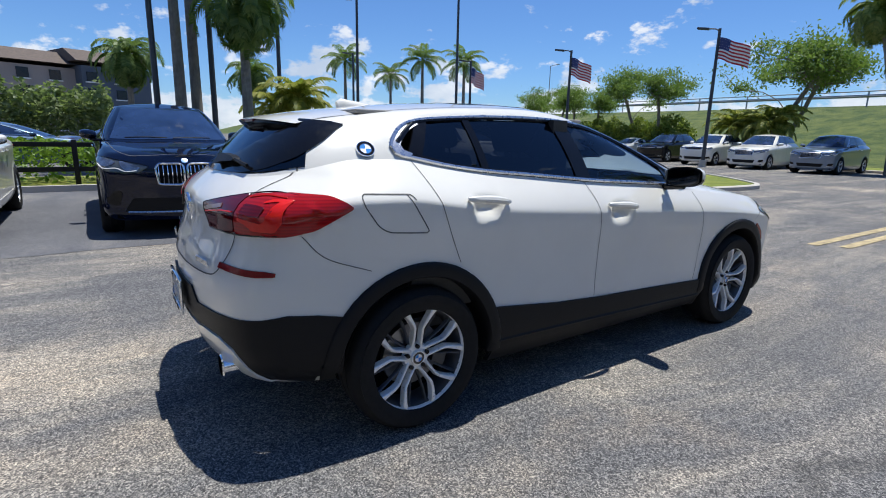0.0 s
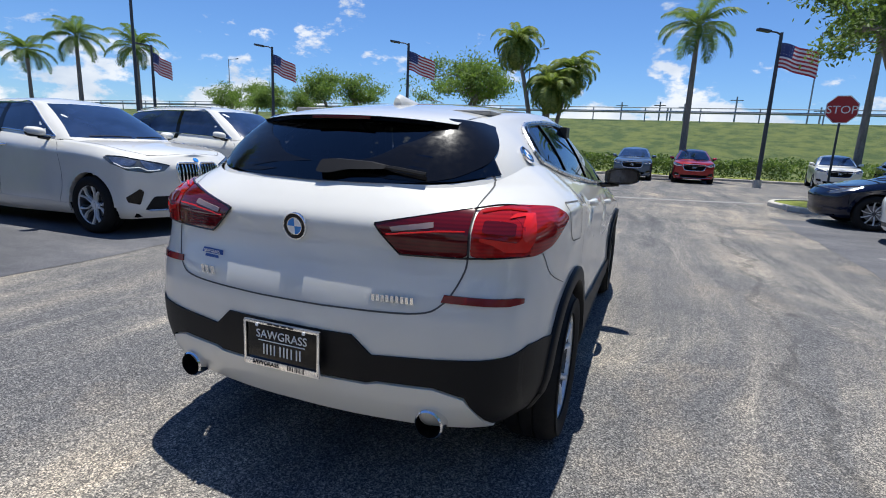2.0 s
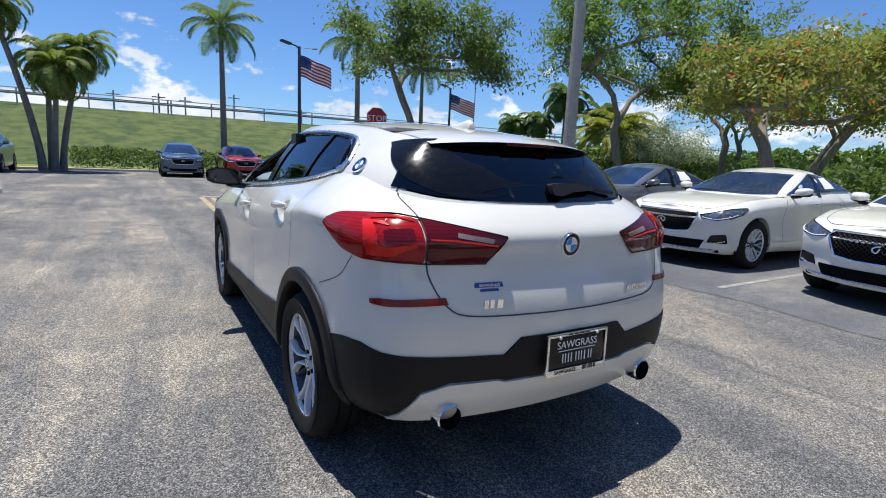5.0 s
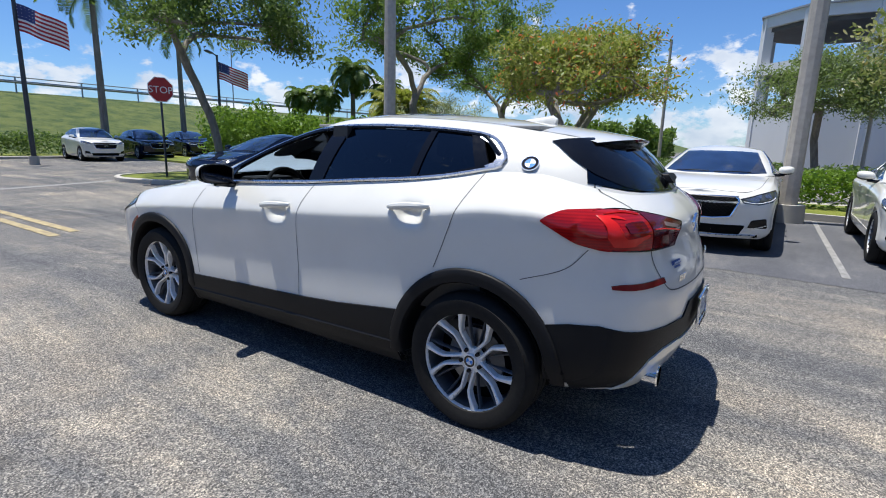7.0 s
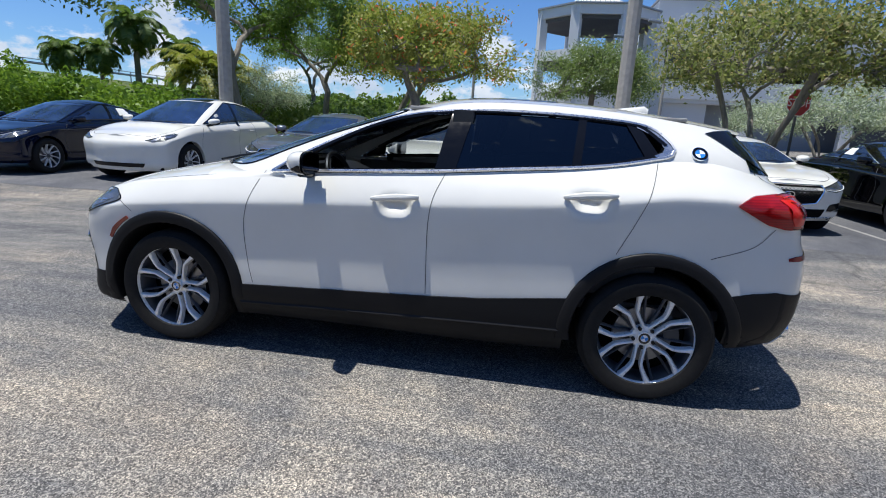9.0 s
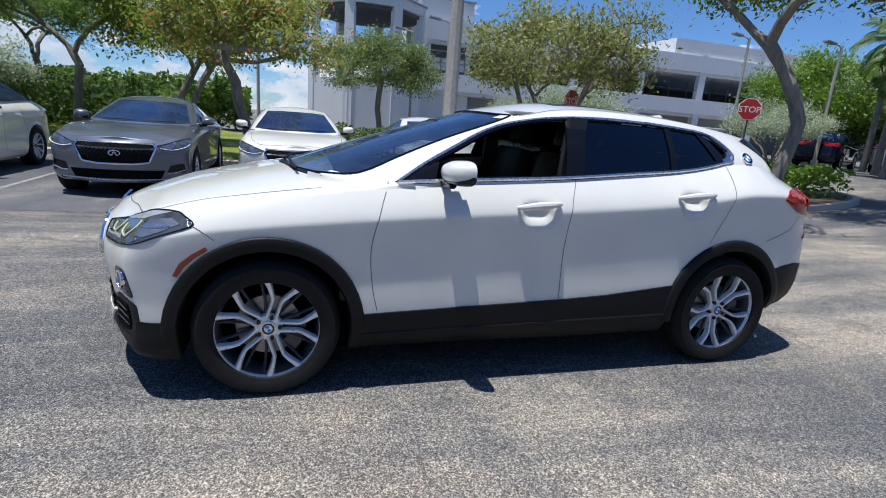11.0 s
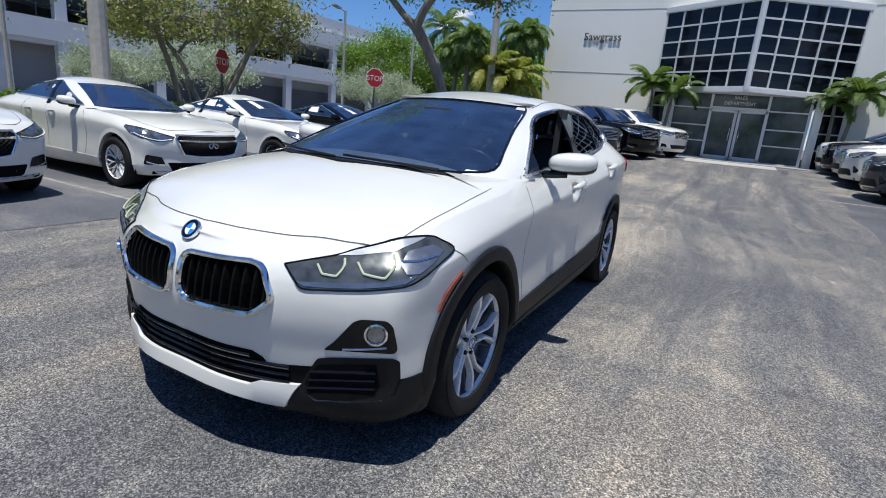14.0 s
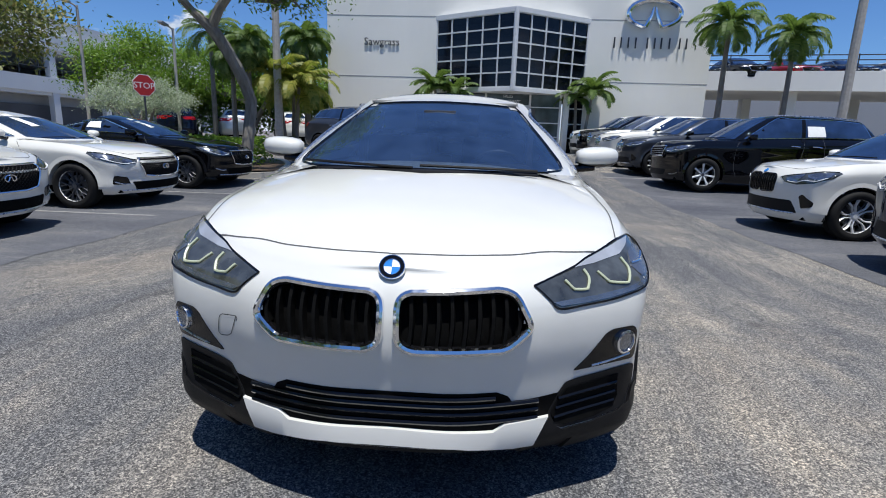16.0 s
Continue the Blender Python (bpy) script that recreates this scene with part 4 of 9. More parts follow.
# ---- the white crossover in the middle of the lot ----
HERO = dict(
    nose=2.19, tail=2.17, cowl=1.0, bulge=0.028, turn=1.3,
    plan=[(0, 2.175), (.22, 2.165), (.44, 2.105), (.6, 2.03), (.745, 1.96), (.832, 1.90), (.872, 1.78), (.888, 1.6), (.893, 1.35), (.89, 1.1), (.885, .5), (.885, 0), (.888, -.5), (.895, -1.0), (.892, -1.4),
          (.87, -1.68), (.835, -1.88), (.76, -2.03), (.6, -2.105), (.35, -2.15), (.15, -2.168), (0, -2.17)],
    belt=[(-2.3, 1.135), (-2.13, 1.145), (-2.0, 1.175), (-1.8, 1.21), (-1.6, 1.228), (-1.35, 1.225), (-1.2, 1.20), (-.9, 1.155), (-.5, 1.115), (0, 1.075), (.5, 1.04), (.8, 1.015), (1.1, .99), (1.4, .96),
          (1.7, .925), (1.9, .88), (2.05, .83), (2.3, .80)],
    foot=[(-2.3, .33), (-1.8, .30), (-1.0, .215), (1.0, .205), (1.6, .19), (1.85, .168), (2.02, .176), (2.12, .222), (2.3, .226)],
    flank=[(0, .90), (.06, .955), (.14, .982), (.28, .986), (.45, .9805), (.62, .984), (.75, .994), (.83, .997), (.92, .995), (1, .99)],
    inset=[(-2.3, .81), (-1.9, .80), (-1.6, .79), (-1.35, .80), (-1.0, .85), (-.5, .89), (0, .91), (.5, .915), (1.0, .915), (1.6, .90), (2.3, .9)],
    face=[(.15, -.06), (.2, -.03), (.27, -.012), (.34, -.025), (.46, -.01), (.6, .012), (.7, .0), (.77, -.03), (.82, -.075), (.9, -.12)],
    rump=[(.25, .13), (.34, .06), (.46, .01), (.56, -.005), (.66, -.01), (.74, -.006), (.80, .008), (.88, .036), (.95, .052), (1.04, .063), (1.1, .118), (1.16, .19)],
    hood=[(.9, 1.105), (1.3, 1.05), (1.6, .99), (1.85, .93), (2.0, .876), (2.05, .854), (2.1, .826), (2.2, .79)],
    screen_low=[(0, 1.27, 1.06), (.3, 1.235, 1.058), (.56, 1.13, 1.05), (.73, .95, 1.03)],
    screen_high=[(0, .14, 1.437), (.25, .12, 1.432), (.42, .06, 1.425), (.52, -.06, 1.425)],
    sides=[(.72, -.2), (.4, -.34), (0, -.5), (-.4, -.7), (-.8, -.98), (-1.15, -1.22), (-1.4, -1.4), (-1.6, -1.53), (-1.8, -1.64)],
    roofhalf=[(-1.8, .42), (-1.6, .475), (-1.3, .52), (-.9, .548), (-.5, .556), (-.2, .548), (0, .53)],
    roofedge=[(-1.8, 1.385), (-1.6, 1.40), (-1.3, 1.435), (-.9, 1.466), (-.5, 1.474), (-.2, 1.452), (0, 1.42)],
    back_low=[(.60, -1.93, 1.165), (.46, -1.985, 1.15), (.22, -2.0, 1.14), (0, -2.005, 1.135)],
    back_high=[(.43, -1.70, 1.385), (.34, -1.73, 1.39), (.16, -1.755, 1.397), (0, -1.76, 1.40)],
    crown=[(-1.8, 1.40), (-1.6, 1.437), (-1.3, 1.478), (-.9, 1.513), (-.5, 1.525), (-.2, 1.508), (0, 1.47), (.15, 1.437)],
)
# outlines on the side of the car, as (y, z)
DLO = [(.735, 1.05), (.53, 1.065), (.2, 1.085), (-.2, 1.11), (-.6, 1.145), (-.9, 1.17), (-1.1, 1.195), (-1.28, 1.23), (-1.36, 1.247), (-1.384, 1.275), (-1.365, 1.31), (-1.30, 1.365), (-1.22, 1.395), (-1.08, 1.412),
       (-.8, 1.428), (-.5, 1.432), (-.3, 1.426), (-.1, 1.405), (.09, 1.366), (.22, 1.322), (.34, 1.268), (.576, 1.146)]
DOORWIN = [(.55, 1.075), (.2, 1.095), (-.19, 1.12), (-.245, 1.412), (-.1, 1.393), (.08, 1.352), (.21, 1.31), (.33, 1.255), (.52, 1.15)]
REARWIN = [(-.29, 1.125), (-.6, 1.155), (-.89, 1.18), (-.915, 1.413), (-.5, 1.42), (-.355, 1.418)]
FIXWIN = [(-.925, 1.185), (-1.1, 1.205), (-1.255, 1.24), (-1.16, 1.385), (-1.07, 1.402), (-.945, 1.415)]
SCREEN = [(-.5, 1.06), (0, 1.065), (.5, 1.06), (.6, 1.062), (.675, 1.078), (.632, 1.167), (.57, 1.269), (.488, 1.403), (.4, 1.418), (0, 1.432), (-.4, 1.418), (-.488, 1.403), (-.57, 1.269), (-.632, 1.167), (-.675, 1.078), (-.6, 1.062)]
BACKLIGHT = [(-.60, 1.19), (-.5, 1.165), (-.25, 1.15), (0, 1.147), (.25, 1.15), (.5, 1.165), (.60, 1.19), (.44, 1.36), (.3, 1.368), (0, 1.372), (-.3, 1.368), (-.44, 1.36)]
REARGLASS = [(-.635, 1.195), (-.5, 1.168), (-.25, 1.152), (0, 1.147), (.25, 1.152), (.5, 1.168), (.635, 1.195), (.60, 1.25), (.55, 1.315), (.49, 1.372), (.3, 1.382), (0, 1.385), (-.3, 1.382), (-.49, 1.372), (-.55, 1.315), (-.60, 1.25)]
HERO_WHEELS = [(1.335, .335), (-1.335, .335)]


def hero():
    car = thing("crossover_car", label="white compact crossover with black lower cladding parked on open asphalt", category="car")
    v, f, tags = shell(HERO, 260, 200, np.r_[np.linspace(0, .8, 34), np.linspace(.82, 1, 16)])
    skin = Skin(v, f)

    def pane(poly):
        return lambda c: c.z < 1.43 and inside(poly, c.y, c.z)
    holes = [lambda c: abs(c.x) > .74 - .64 * (c.z - 1.08) - .02 and inside(DLO, c.y, c.z),
             lambda c: c.y > .05 and abs(c.x) < .72 and inside(SCREEN, c.x, c.z),
             lambda c: c.y < -1.6 and inside(BACKLIGHT, c.x, c.z)]
    kidney = [(.03, .732), (.055, .752), (.33, .762), (.375, .745), (.425, .655), (.352, .597), (.07, .592), (.032, .615)]
    holes.append(lambda c: c.y > 1.7 and inside(kidney, abs(c.x), c.z))
    v = [(x - math.copysign(sum(.055 * math.exp(-((y - a) / .075) ** 4 - ((z - b) / .038) ** 2) for a, b in ((0, .928), (-.985, 1.012))), x), y, z) if abs(x) > .7 and -1.3 < y < .3 else (x, y, z) for x, y, z in v]
    body = part("body", body_geo(v, f, tags, HERO_WHEELS, .42, holes), M_WHITE, car, "white painted body shell", angle=50)
    # faces of the shell below z = .25 take the dark cladding material
    body.data.materials.append(M_CLAD)
    for face in body.data.polygons:
        if face.center.z < .25:
            face.material_index = 1
    for sgn, view in ((-1, "left"), (1, "right")):
        # black cladding: wheel arch bands, sill, lower bumpers
        for name, yc in (("front_arch_trim", 1.335), ("rear_arch_trim", -1.335)):
            pts = []
            front = yc > 0
            zlo = .37 if front else .50
            out = []
            for k in range(25):
                a = math.pi * (k / 24)
                out.append((yc + .455 * math.cos(a), .335 + .46 * math.sin(a)))
            ends = (.36, .40) if front else (.50, .60)
            out = [(y, z) for y, z in out]
            inn = [(yc + .385 * math.cos(math.pi * k / 24), .335 + .39 * math.sin(math.pi * k / 24)) for k in range(25)][::-1]
            low = .22 if front else .30
            poly = [(yc + .455, low)] + out + [(yc - .455, low), (yc - .385, low)] + inn + [(yc + .385, low)]
            g = Geo()
            end = low if front else .40
            rows = list(zip([(yc + .458, low)] + out + [(yc - .458, end)], [(yc + .375, low)] + inn[::-1] + [(yc - .375, end)]))
            grid = []
            for (ya, za), (yb, zb) in rows:
                col = []
                for fr, lift in ((0, -.004), (.02, .012), (.12, .017), (.5, .019), (.9, .018), (1, .004)):
                    p = skin.hit(view, ya + (yb - ya) * fr, max(za + (zb - za) * fr, .215), lift)
                    if p is None:
                        p = Vector((sgn * .86, ya + (yb - ya) * fr, za + (zb - za) * fr))
                    p.x = sgn * max(abs(p.x), .80)
                    col.append(p)
                edge = col[-1]
                col += [Vector((edge.x - sgn * .05, edge.y, edge.z)), Vector((edge.x - sgn * .25, edge.y, edge.z))]
                grid.append(col)
            c = len(grid[0])
            g.add([p for col in grid for p in col], [(i * c + j, i * c + j + 1, (i + 1) * c + j + 1, (i + 1) * c + j) for i in range(len(grid) - 1) for j in range(c - 1)])
            part("wheel_arch_trim", g, M_CLAD, car, "black plastic wheel arch trim", angle=60)
            part("wheel_well", Geo().add(*sector(.392, .40, -88, 88, -.31, 0, 24), pose(sgn * .84, yc, .335) @ Matrix.Diagonal((sgn, 1, 1, 1))).add(*sector(.01, .40, -88, 88, -.31, -.30, 24), pose(sgn * .84, yc, .335) @ Matrix.Diagonal((sgn, 1, 1, 1))), M_DARK, car)
        sill = [(.90, .215), (.90, .405), (.3, .43), (-.18, .45), (-.48, .47), (-.92, .52), (-.92, .225)]
        part("sill_trim", skin.lay(sill, view, .012, .03, .06), M_CLAD, car, "black plastic sill trim")
        part("sill_edge", skin.bead([(.9, .30), (.3, .315), (-.3, .33), (-.93, .345)], view, .012, .006), M_CLAD, car)
        # glass surround: black panel under chrome, then panes
        for name, poly, mat in (("rear_door_window", REARWIN, M_GLASS), ("quarter_window", FIXWIN, M_GLASS)) + ((("front_door_window", DOORWIN, M_SIDEGLASS),) if sgn > 0 else ()):
            pane_ob = part(name, skin.lay(poly, view, -.004, 0, .05), mat, car, "dark tinted side window")
        bar = [[(-.185, 1.115), (-.295, 1.125), (-.36, 1.425), (-.24, 1.418)], [(-.885, 1.178), (-.93, 1.185), (-.95, 1.42), (-.91, 1.42)],
               [(-1.245, 1.235), (-1.31, 1.25), (-1.22, 1.38), (-1.15, 1.395)], [(.728, 1.055), (.545, 1.066), (.512, 1.155), (.565, 1.142)]]
        for poly in bar:
            part("window_pillar", skin.lay(poly, view, .003, .012, .05), M_GLOSSBLACK, car)
        for line in ([(-1.345, 1.30), (-1.22, 1.388), (-1.08, 1.409), (-.8, 1.427), (-.5, 1.43), (-.3, 1.423), (-.1, 1.402), (.09, 1.362), (.22, 1.318), (.34, 1.262), (.576, 1.14)],
                     [(.52, 1.068), (.2, 1.088), (-.2, 1.112), (-.6, 1.148), (-.9, 1.174), (-1.1, 1.2), (-1.27, 1.24)]):
            part("window_seal", skin.bead(line, view, .016, -.004, 60), M_GLOSSBLACK, car)
        loop = DLO + DLO[:1]
        bright = part("window_trim", skin.bead([(.73, 1.048)] + DLO[1:] + [(.73, 1.05)], view, .0095, .005, 140), M_ALU, car, "satin bright window surround")
        corner = [(-1.22, 1.392), (-1.30, 1.362), (-1.362, 1.308), (-1.378, 1.277), (-1.357, 1.25), (-1.30, 1.238), (-1.285, 1.25), (-1.325, 1.265), (-1.335, 1.285), (-1.31, 1.32), (-1.265, 1.352), (-1.20, 1.38)]
        part("window_trim_corner", skin.lay(corner, view, .006, .01, .04), M_ALU, car)
        part("rear_quarter_panel", skin.lay([(-1.55, 1.370), (-1.60, 1.382), (-1.70, 1.390), (-1.86, 1.285), (-1.99, 1.172), (-1.94, 1.162), (-1.885, 1.182), (-1.78, 1.232), (-1.665, 1.300), (-1.585, 1.352)], view, .006, .006, .02), M_GLOSSBLACK, car, "gloss black panel beside the rear window")
        # panel gaps
        for line in ([(.775, 1.05), (.825, .91), (.863, .74), (.85, .55), (.822, .42)],
                     [(-.245, 1.10), (-.198, .97), (-.178, .78), (-.182, .46)],
                     [(-1.305, 1.22), (-1.262, 1.08), (-1.2, .92), (-1.135, .772)],
                     [(1.655, .84), (1.60, .81), (1.555, .775)],
                     [(-1.577, .784), (-1.761, .854), (-1.85, .945)]):
            part("panel_gap", skin.strip(line, view, .0034), M_SEAM, car)
        if sgn > 0:
            part("fuel_flap", skin.strip(rounded([(-1.39, 1.092), (-1.613, 1.10), (-1.611, 1.06), (-1.545, .965), (-1.50, .94), (-1.31, .925)], .025) + [(-1.415, 1.092)], view, .005, n=90), M_SEAM, car)
        # door handles with their recesses
        for yh, zh in ((0, .967), (-.982, 1.047)):
            g = Geo()
            pts, rad = [], []
            for k in range(11):
                u = k / 10
                p = skin.hit(view, yh + .125 - .25 * u, zh - .012 + .006 * math.sin(math.pi * u) + .024 * u, 0)
                p.x += sgn * (.012 + .026 * math.sin(math.pi * u) ** .5)
                pts.append(p); rad.append(.010 + .010 * math.sin(math.pi * u) ** .6)
            part("door_handle", g.tube(pts, rad, 10), M_WHITE, car, "body-coloured door handle")
        # roundel on the pillar
        p = skin.hit(view, -1.505, 1.268, .004)
        q1, q2 = skin.hit(view, -1.47, 1.268, .004), skin.hit(view, -1.505, 1.30, .004)
        nx = (q1 - p).cross(q2 - p).normalized() * (-1 if sgn > 0 else 1)
        nx = nx if nx.x * sgn > 0 else -nx
        up = Vector((0, 0, 1)); up = (up - nx * up.dot(nx)).normalized(); yy = up.cross(nx)
        m = Matrix(((nx.x, yy.x, up.x, p.x), (nx.y, yy.y, up.y, p.y), (nx.z, yy.z, up.z, p.z), (0, 0, 0, 1)))
        emblem(car, m, .041)
        # side marker in the front bumper
        part("side_marker", skin.lay([(1.73, .612), (1.70, .668), (1.65, .71), (1.592, .746), (1.582, .73), (1.635, .695), (1.682, .65), (1.712, .604)], view, .006, .01, .03), M_AMBER, car, "amber side marker")
        # wheels
        for yw, tr in ((1.335, -17), (-1.335, 0 if sgn > 0 else 29)):
            wh = wheel(car, sgn * .772, yw, sgn, "y", rim=.25, tyre=.339, turn=tr)
            emblem(wh, pose(.225 / 2 - .022 - .019, 0, 0) , .031, 28)
        # tail lamps: outer half on the body, inner half on the hatch
        part("tail_lamp_side", skin.lay(rounded([(-1.645, 1.05), (-1.73, 1.092), (-1.86, 1.10), (-1.93, 1.085), (-1.985, .945), (-1.90, .945), (-1.80, .968)], .02), view, .010, .02, .03), M_TAIL, car, "red tail lamp lens")
    flip = lambda poly, sgn: poly if sgn > 0 else mirrored(poly)
    for sgn in (1, -1):
        part("tail_lamp_outer", skin.lay(flip(rounded([(.625, 1.088), (.72, 1.10), (.775, 1.085), (.80, .952), (.625, .942)], .02), sgn), "rear", .010, .02, .03), M_TAIL, car, "red tail lamp lens")
        part("tail_lamp_inner", skin.lay(flip(rounded([(.305, 1.03), (.615, 1.090), (.615, .942), (.40, .938)], .012), sgn), "rear", .009, .02, .03), M_TAILDARK, car, "dark red tail lamp lens")
        part("reverse_lamp", skin.lay(flip([(.36, 1.022), (.50, 1.043), (.505, 1.028), (.37, 1.009)], sgn), "rear", .012, .004, .03), M_TAILCLEAR, car)
        part("lamp_divider", skin.bead([(x * sgn, z) for x, z in [(.35, 1.0), (.50, 1.017), (.605, 1.022)]], "rear", .0035, .010), M_TAILBAR, car)
        part("light_bar", skin.lay(flip(rounded([(.722, 1.06), (.765, 1.068), (.768, 1.01), (.755, .995), (.70, 1.004), (.65, 1.008), (.65, .998), (.69, .988), (.725, .965), (.785, .962), (.80, 1.0), (.80, 1.04), (.785, 1.075), (.735, 1.075)], .006), sgn), "rear", .0125, .003, .03), M_TAILBAR, car)
        part("lamp_shadow_panel", skin.lay(flip(rounded([(.655, 1.055), (.715, 1.052), (.75, 1.045), (.75, 1.015), (.70, 1.018), (.655, 1.022)], .008), sgn), "rear", .0125, .003, .03), M_TAILDARK, car)
        part("lamp_crest", skin.bead([(x * sgn, z) for x, z in [(.64, 1.078), (.70, 1.088), (.76, 1.082)]], "rear", .005, .010), M_TAILBAR, car)
        part("tail_lamp_frame", skin.bead([(x * sgn, z) for x, z in [(.305, 1.03), (.61, 1.090), (.70, 1.102), (.77, 1.092)]], "rear", .0035, .007, 50), M_GLOSSBLACK, car)
        part("tail_lamp_frame", skin.bead([(x * sgn, z) for x, z in [(.305, 1.028), (.35, .982), (.395, .94), (.41, .936), (.50, .937), (.62, .939), (.79, .949)]], "rear", .0035, .007, 60), M_GLOSSBLACK, car)
        part("bumper_reflector", skin.lay(flip([(.556, .797), (.563, .820), (.77, .812), (.79, .805), (.79, .79), (.76, .788)], sgn), "rear", .006, .01, .03), M_REFLECTOR, car, "red bumper reflector")
        part("tailgate_gap", skin.strip([(x * sgn, z) for x, z in [(.615, 1.10), (.62, .95), (.61, .88), (.56, .79), (.47, .753), (.2, .744), (0, .742)]], "rear", .006, n=80), M_SEAM, car)
        part("hatch_side_gap", skin.strip([(x * sgn, z) for x, z in [(.615, 1.10), (.63, 1.16), (.61, 1.2)]], "rear", .005), M_SEAM, car)
        # exhaust
        pipe = part("exhaust_pipe", Geo().lathe([(.046, .01), (.052, .004), (.052, -.12)], 28, pose(sgn * .535, -2.115, .364, 0, 0, 0) @ pose(0, 0, 0, 0, 0, -90)), M_CHROME, car, "round chrome exhaust tip")
        part("exhaust_bore", Geo().lathe([(.0, -.06), (.044, -.06), (.046, .008)], 28, pose(sgn * .535, -2.115, .364) @ pose(0, 0, 0, 0, 0, -90)), M_DARK, pipe)
    # rear bumper: black band with the plate recess, white insert below
    edge = [(.80, .622), (.69, .613), (.39, .598), (.333, .594), (.262, .657)]
    under = [(.80, .36), (.718, .345), (.643, .475), (.545, .504), (.35, .5), (.315, .489)]
    band = [(-x, z) for x, z in edge] + edge[::-1] + under + [(-x, z) for x, z in under][::-1]
    part("rear_bumper_trim", skin.lay(band, "rear", .008, .02, .05), M_CLAD, car, "black plastic rear bumper trim")
    for sgn, view in ((-1, "left"), (1, "right")):
        part("rear_corner_trim", skin.lay([(-1.70, .605), (-1.80, .625), (-1.915, .634), (-2.02, .617), (-2.06, .60), (-2.07, .42), (-1.95, .345), (-1.75, .30), (-1.70, .31)], view, .006, .02, .05), M_CLAD, car)
        part("front_corner_trim", skin.lay([(1.73, .388), (1.89, .384), (1.93, .2), (1.73, .2)], view, .006, .02, .05), M_CLAD, car)
    rim = [(.715, .34), (.64, .470), (.545, .499), (.35, .495), (.315, .484)]
    low = [(-x, z) for x, z in rim] + rim[::-1] + [(.48, .338), (0, .342), (-.48, .338)]
    part("rear_skid_panel", skin.lay(low, "rear", .014, .03, .05), M_WHITE, car, "white lower rear bumper insert")
    part("skid_crease", skin.bead([(-.43, .345), (-.40, .385), (-.2, .40), (.2, .40), (.40, .385), (.43, .345)], "rear", .004, .008), M_WHITE, car)
    # licence plate holder with dealer insert
    pm = pose(0, -2.204, .573, -1, 0, 0)
    plate = part("dealer_plate", Geo().box((0, 0, 0), (.30, .008, .15), pm, .003), M_GLOSSBLACK, car, "black dealer plate in a chrome frame")
    for c, s in (((0, -.004, .078), (.325, .014, .012)), ((0, -.004, -.072), (.325, .014, .026)), ((-.157, -.004, 0), (.012, .014, .16)), ((.157, -.004, 0), (.012, .014, .16))):
        part("plate_frame", Geo().box(c, s, pm, .004), M_CHROME, plate)
    for k in (-.1, .1):
        part("frame_screw", Geo().lathe([(0, .004), (.006, .003), (.007, 0)], 10, pm @ pose(k, -.012, .07, 0, 0, -90)), M_WHITEPLASTIC, plate)
    for words, h, zz, mat in (("SAWGRASS", .031, .022, M_WHITEPLASTIC), ("SAWGRASS", .0165, -.0785, M_GLOSSBLACK)):
        lettering(words, h, pm @ pose(0 if h > .02 else -.065, -.0055 if h > .02 else -.0118, zz, 90, 0, 0), mat, plate, .001)
    marks(SIGN_MARKS, .038, pm @ pose(0, -.0055, -.038, 90, 0, 0), M_WHITEPLASTIC, plate, .001)
    marks(SIGN_MARKS, .0165, pm @ pose(.065, -.0118, -.0785, 90, 0, 0), M_GLOSSBLACK, plate, .001)
    part("plate_rule", Geo().box((0, -.005, .012), (.2, .003, .003), pm), M_WHITEPLASTIC, plate)
    # badges on the hatch
    hp = skin.hit("rear", 0, .995, .006)
    emblem(car, Matrix.Translation(hp) @ pose(0, 0, 0, 0, 0, -90) @ pose(0, 0, 0, 0, 4, 0), .049)
    for strokes, h, x, z in ((BADGE_MARKS, .032, -.385, .778), (MODEL_MARKS, .024, .40, .782)):
        p = skin.hit("rear", x, z, .004)
        marks(strokes, h, Matrix.Translation(p) @ pose(0, 0, 0, 96, 0, 8 if x > 0 else -8) @ Matrix.Diagonal((1.7 if x < 0 else 1.25, 1, 1, 1)), M_CHROME, car, .003)
    for x0, x1, z0, z1 in ((-.45, -.33, .850, .868), (-.43, -.35, .836, .846)):
        part("dealer_decal", skin.lay([(x0, z0), (x1, z0), (x1 - .004, z1), (x0 + .004, z1)], "rear", .002, 0, .05), M_DECAL, car, "blue dealer decal")
    lettering("SAWGRASS", .0125, Matrix.Translation(skin.hit("rear", -.39, .8525, .0045)) @ pose(0, 0, 0, 100, 0, -7), M_WHITEPLASTIC, car, .0006)
    for k in range(4):
        part("number_bar", Geo().box((-.045 + .03 * k, -.0115, .0785), (.022, .002, .006), pm), M_GLOSSBLACK, plate)
    # rear window, spoiler, wiper, aerial
    part("rear_window", skin.lay(REARGLASS, "rear", .004, 0, .05), M_GLASS, car, "dark tinted rear window")
    sp = Geo()
    rows = []
    for k in range(25):
        u = -1 + 2 * k / 24
        e = abs(u)
        x = u * .475
        y0 = -1.50 + .06 * e ** 2.5
        y1 = -1.835 + .10 * e ** 2.6
        z1 = 1.394 - .022 * e ** 2.4
        on = skin.hit("top", x, y0, .002)
        mid = skin.hit("top", x * .97, -1.62, .004)
        rows.append([tuple(on), tuple(mid), (x * .95, y1 + .06, z1 + .017), (x * .945, y1, z1), (x * .94, y1 + .012, z1 - .014), (x * .93, y1 + .10, z1 - .024), (x * .92, y1 + .16, z1 - .02)])
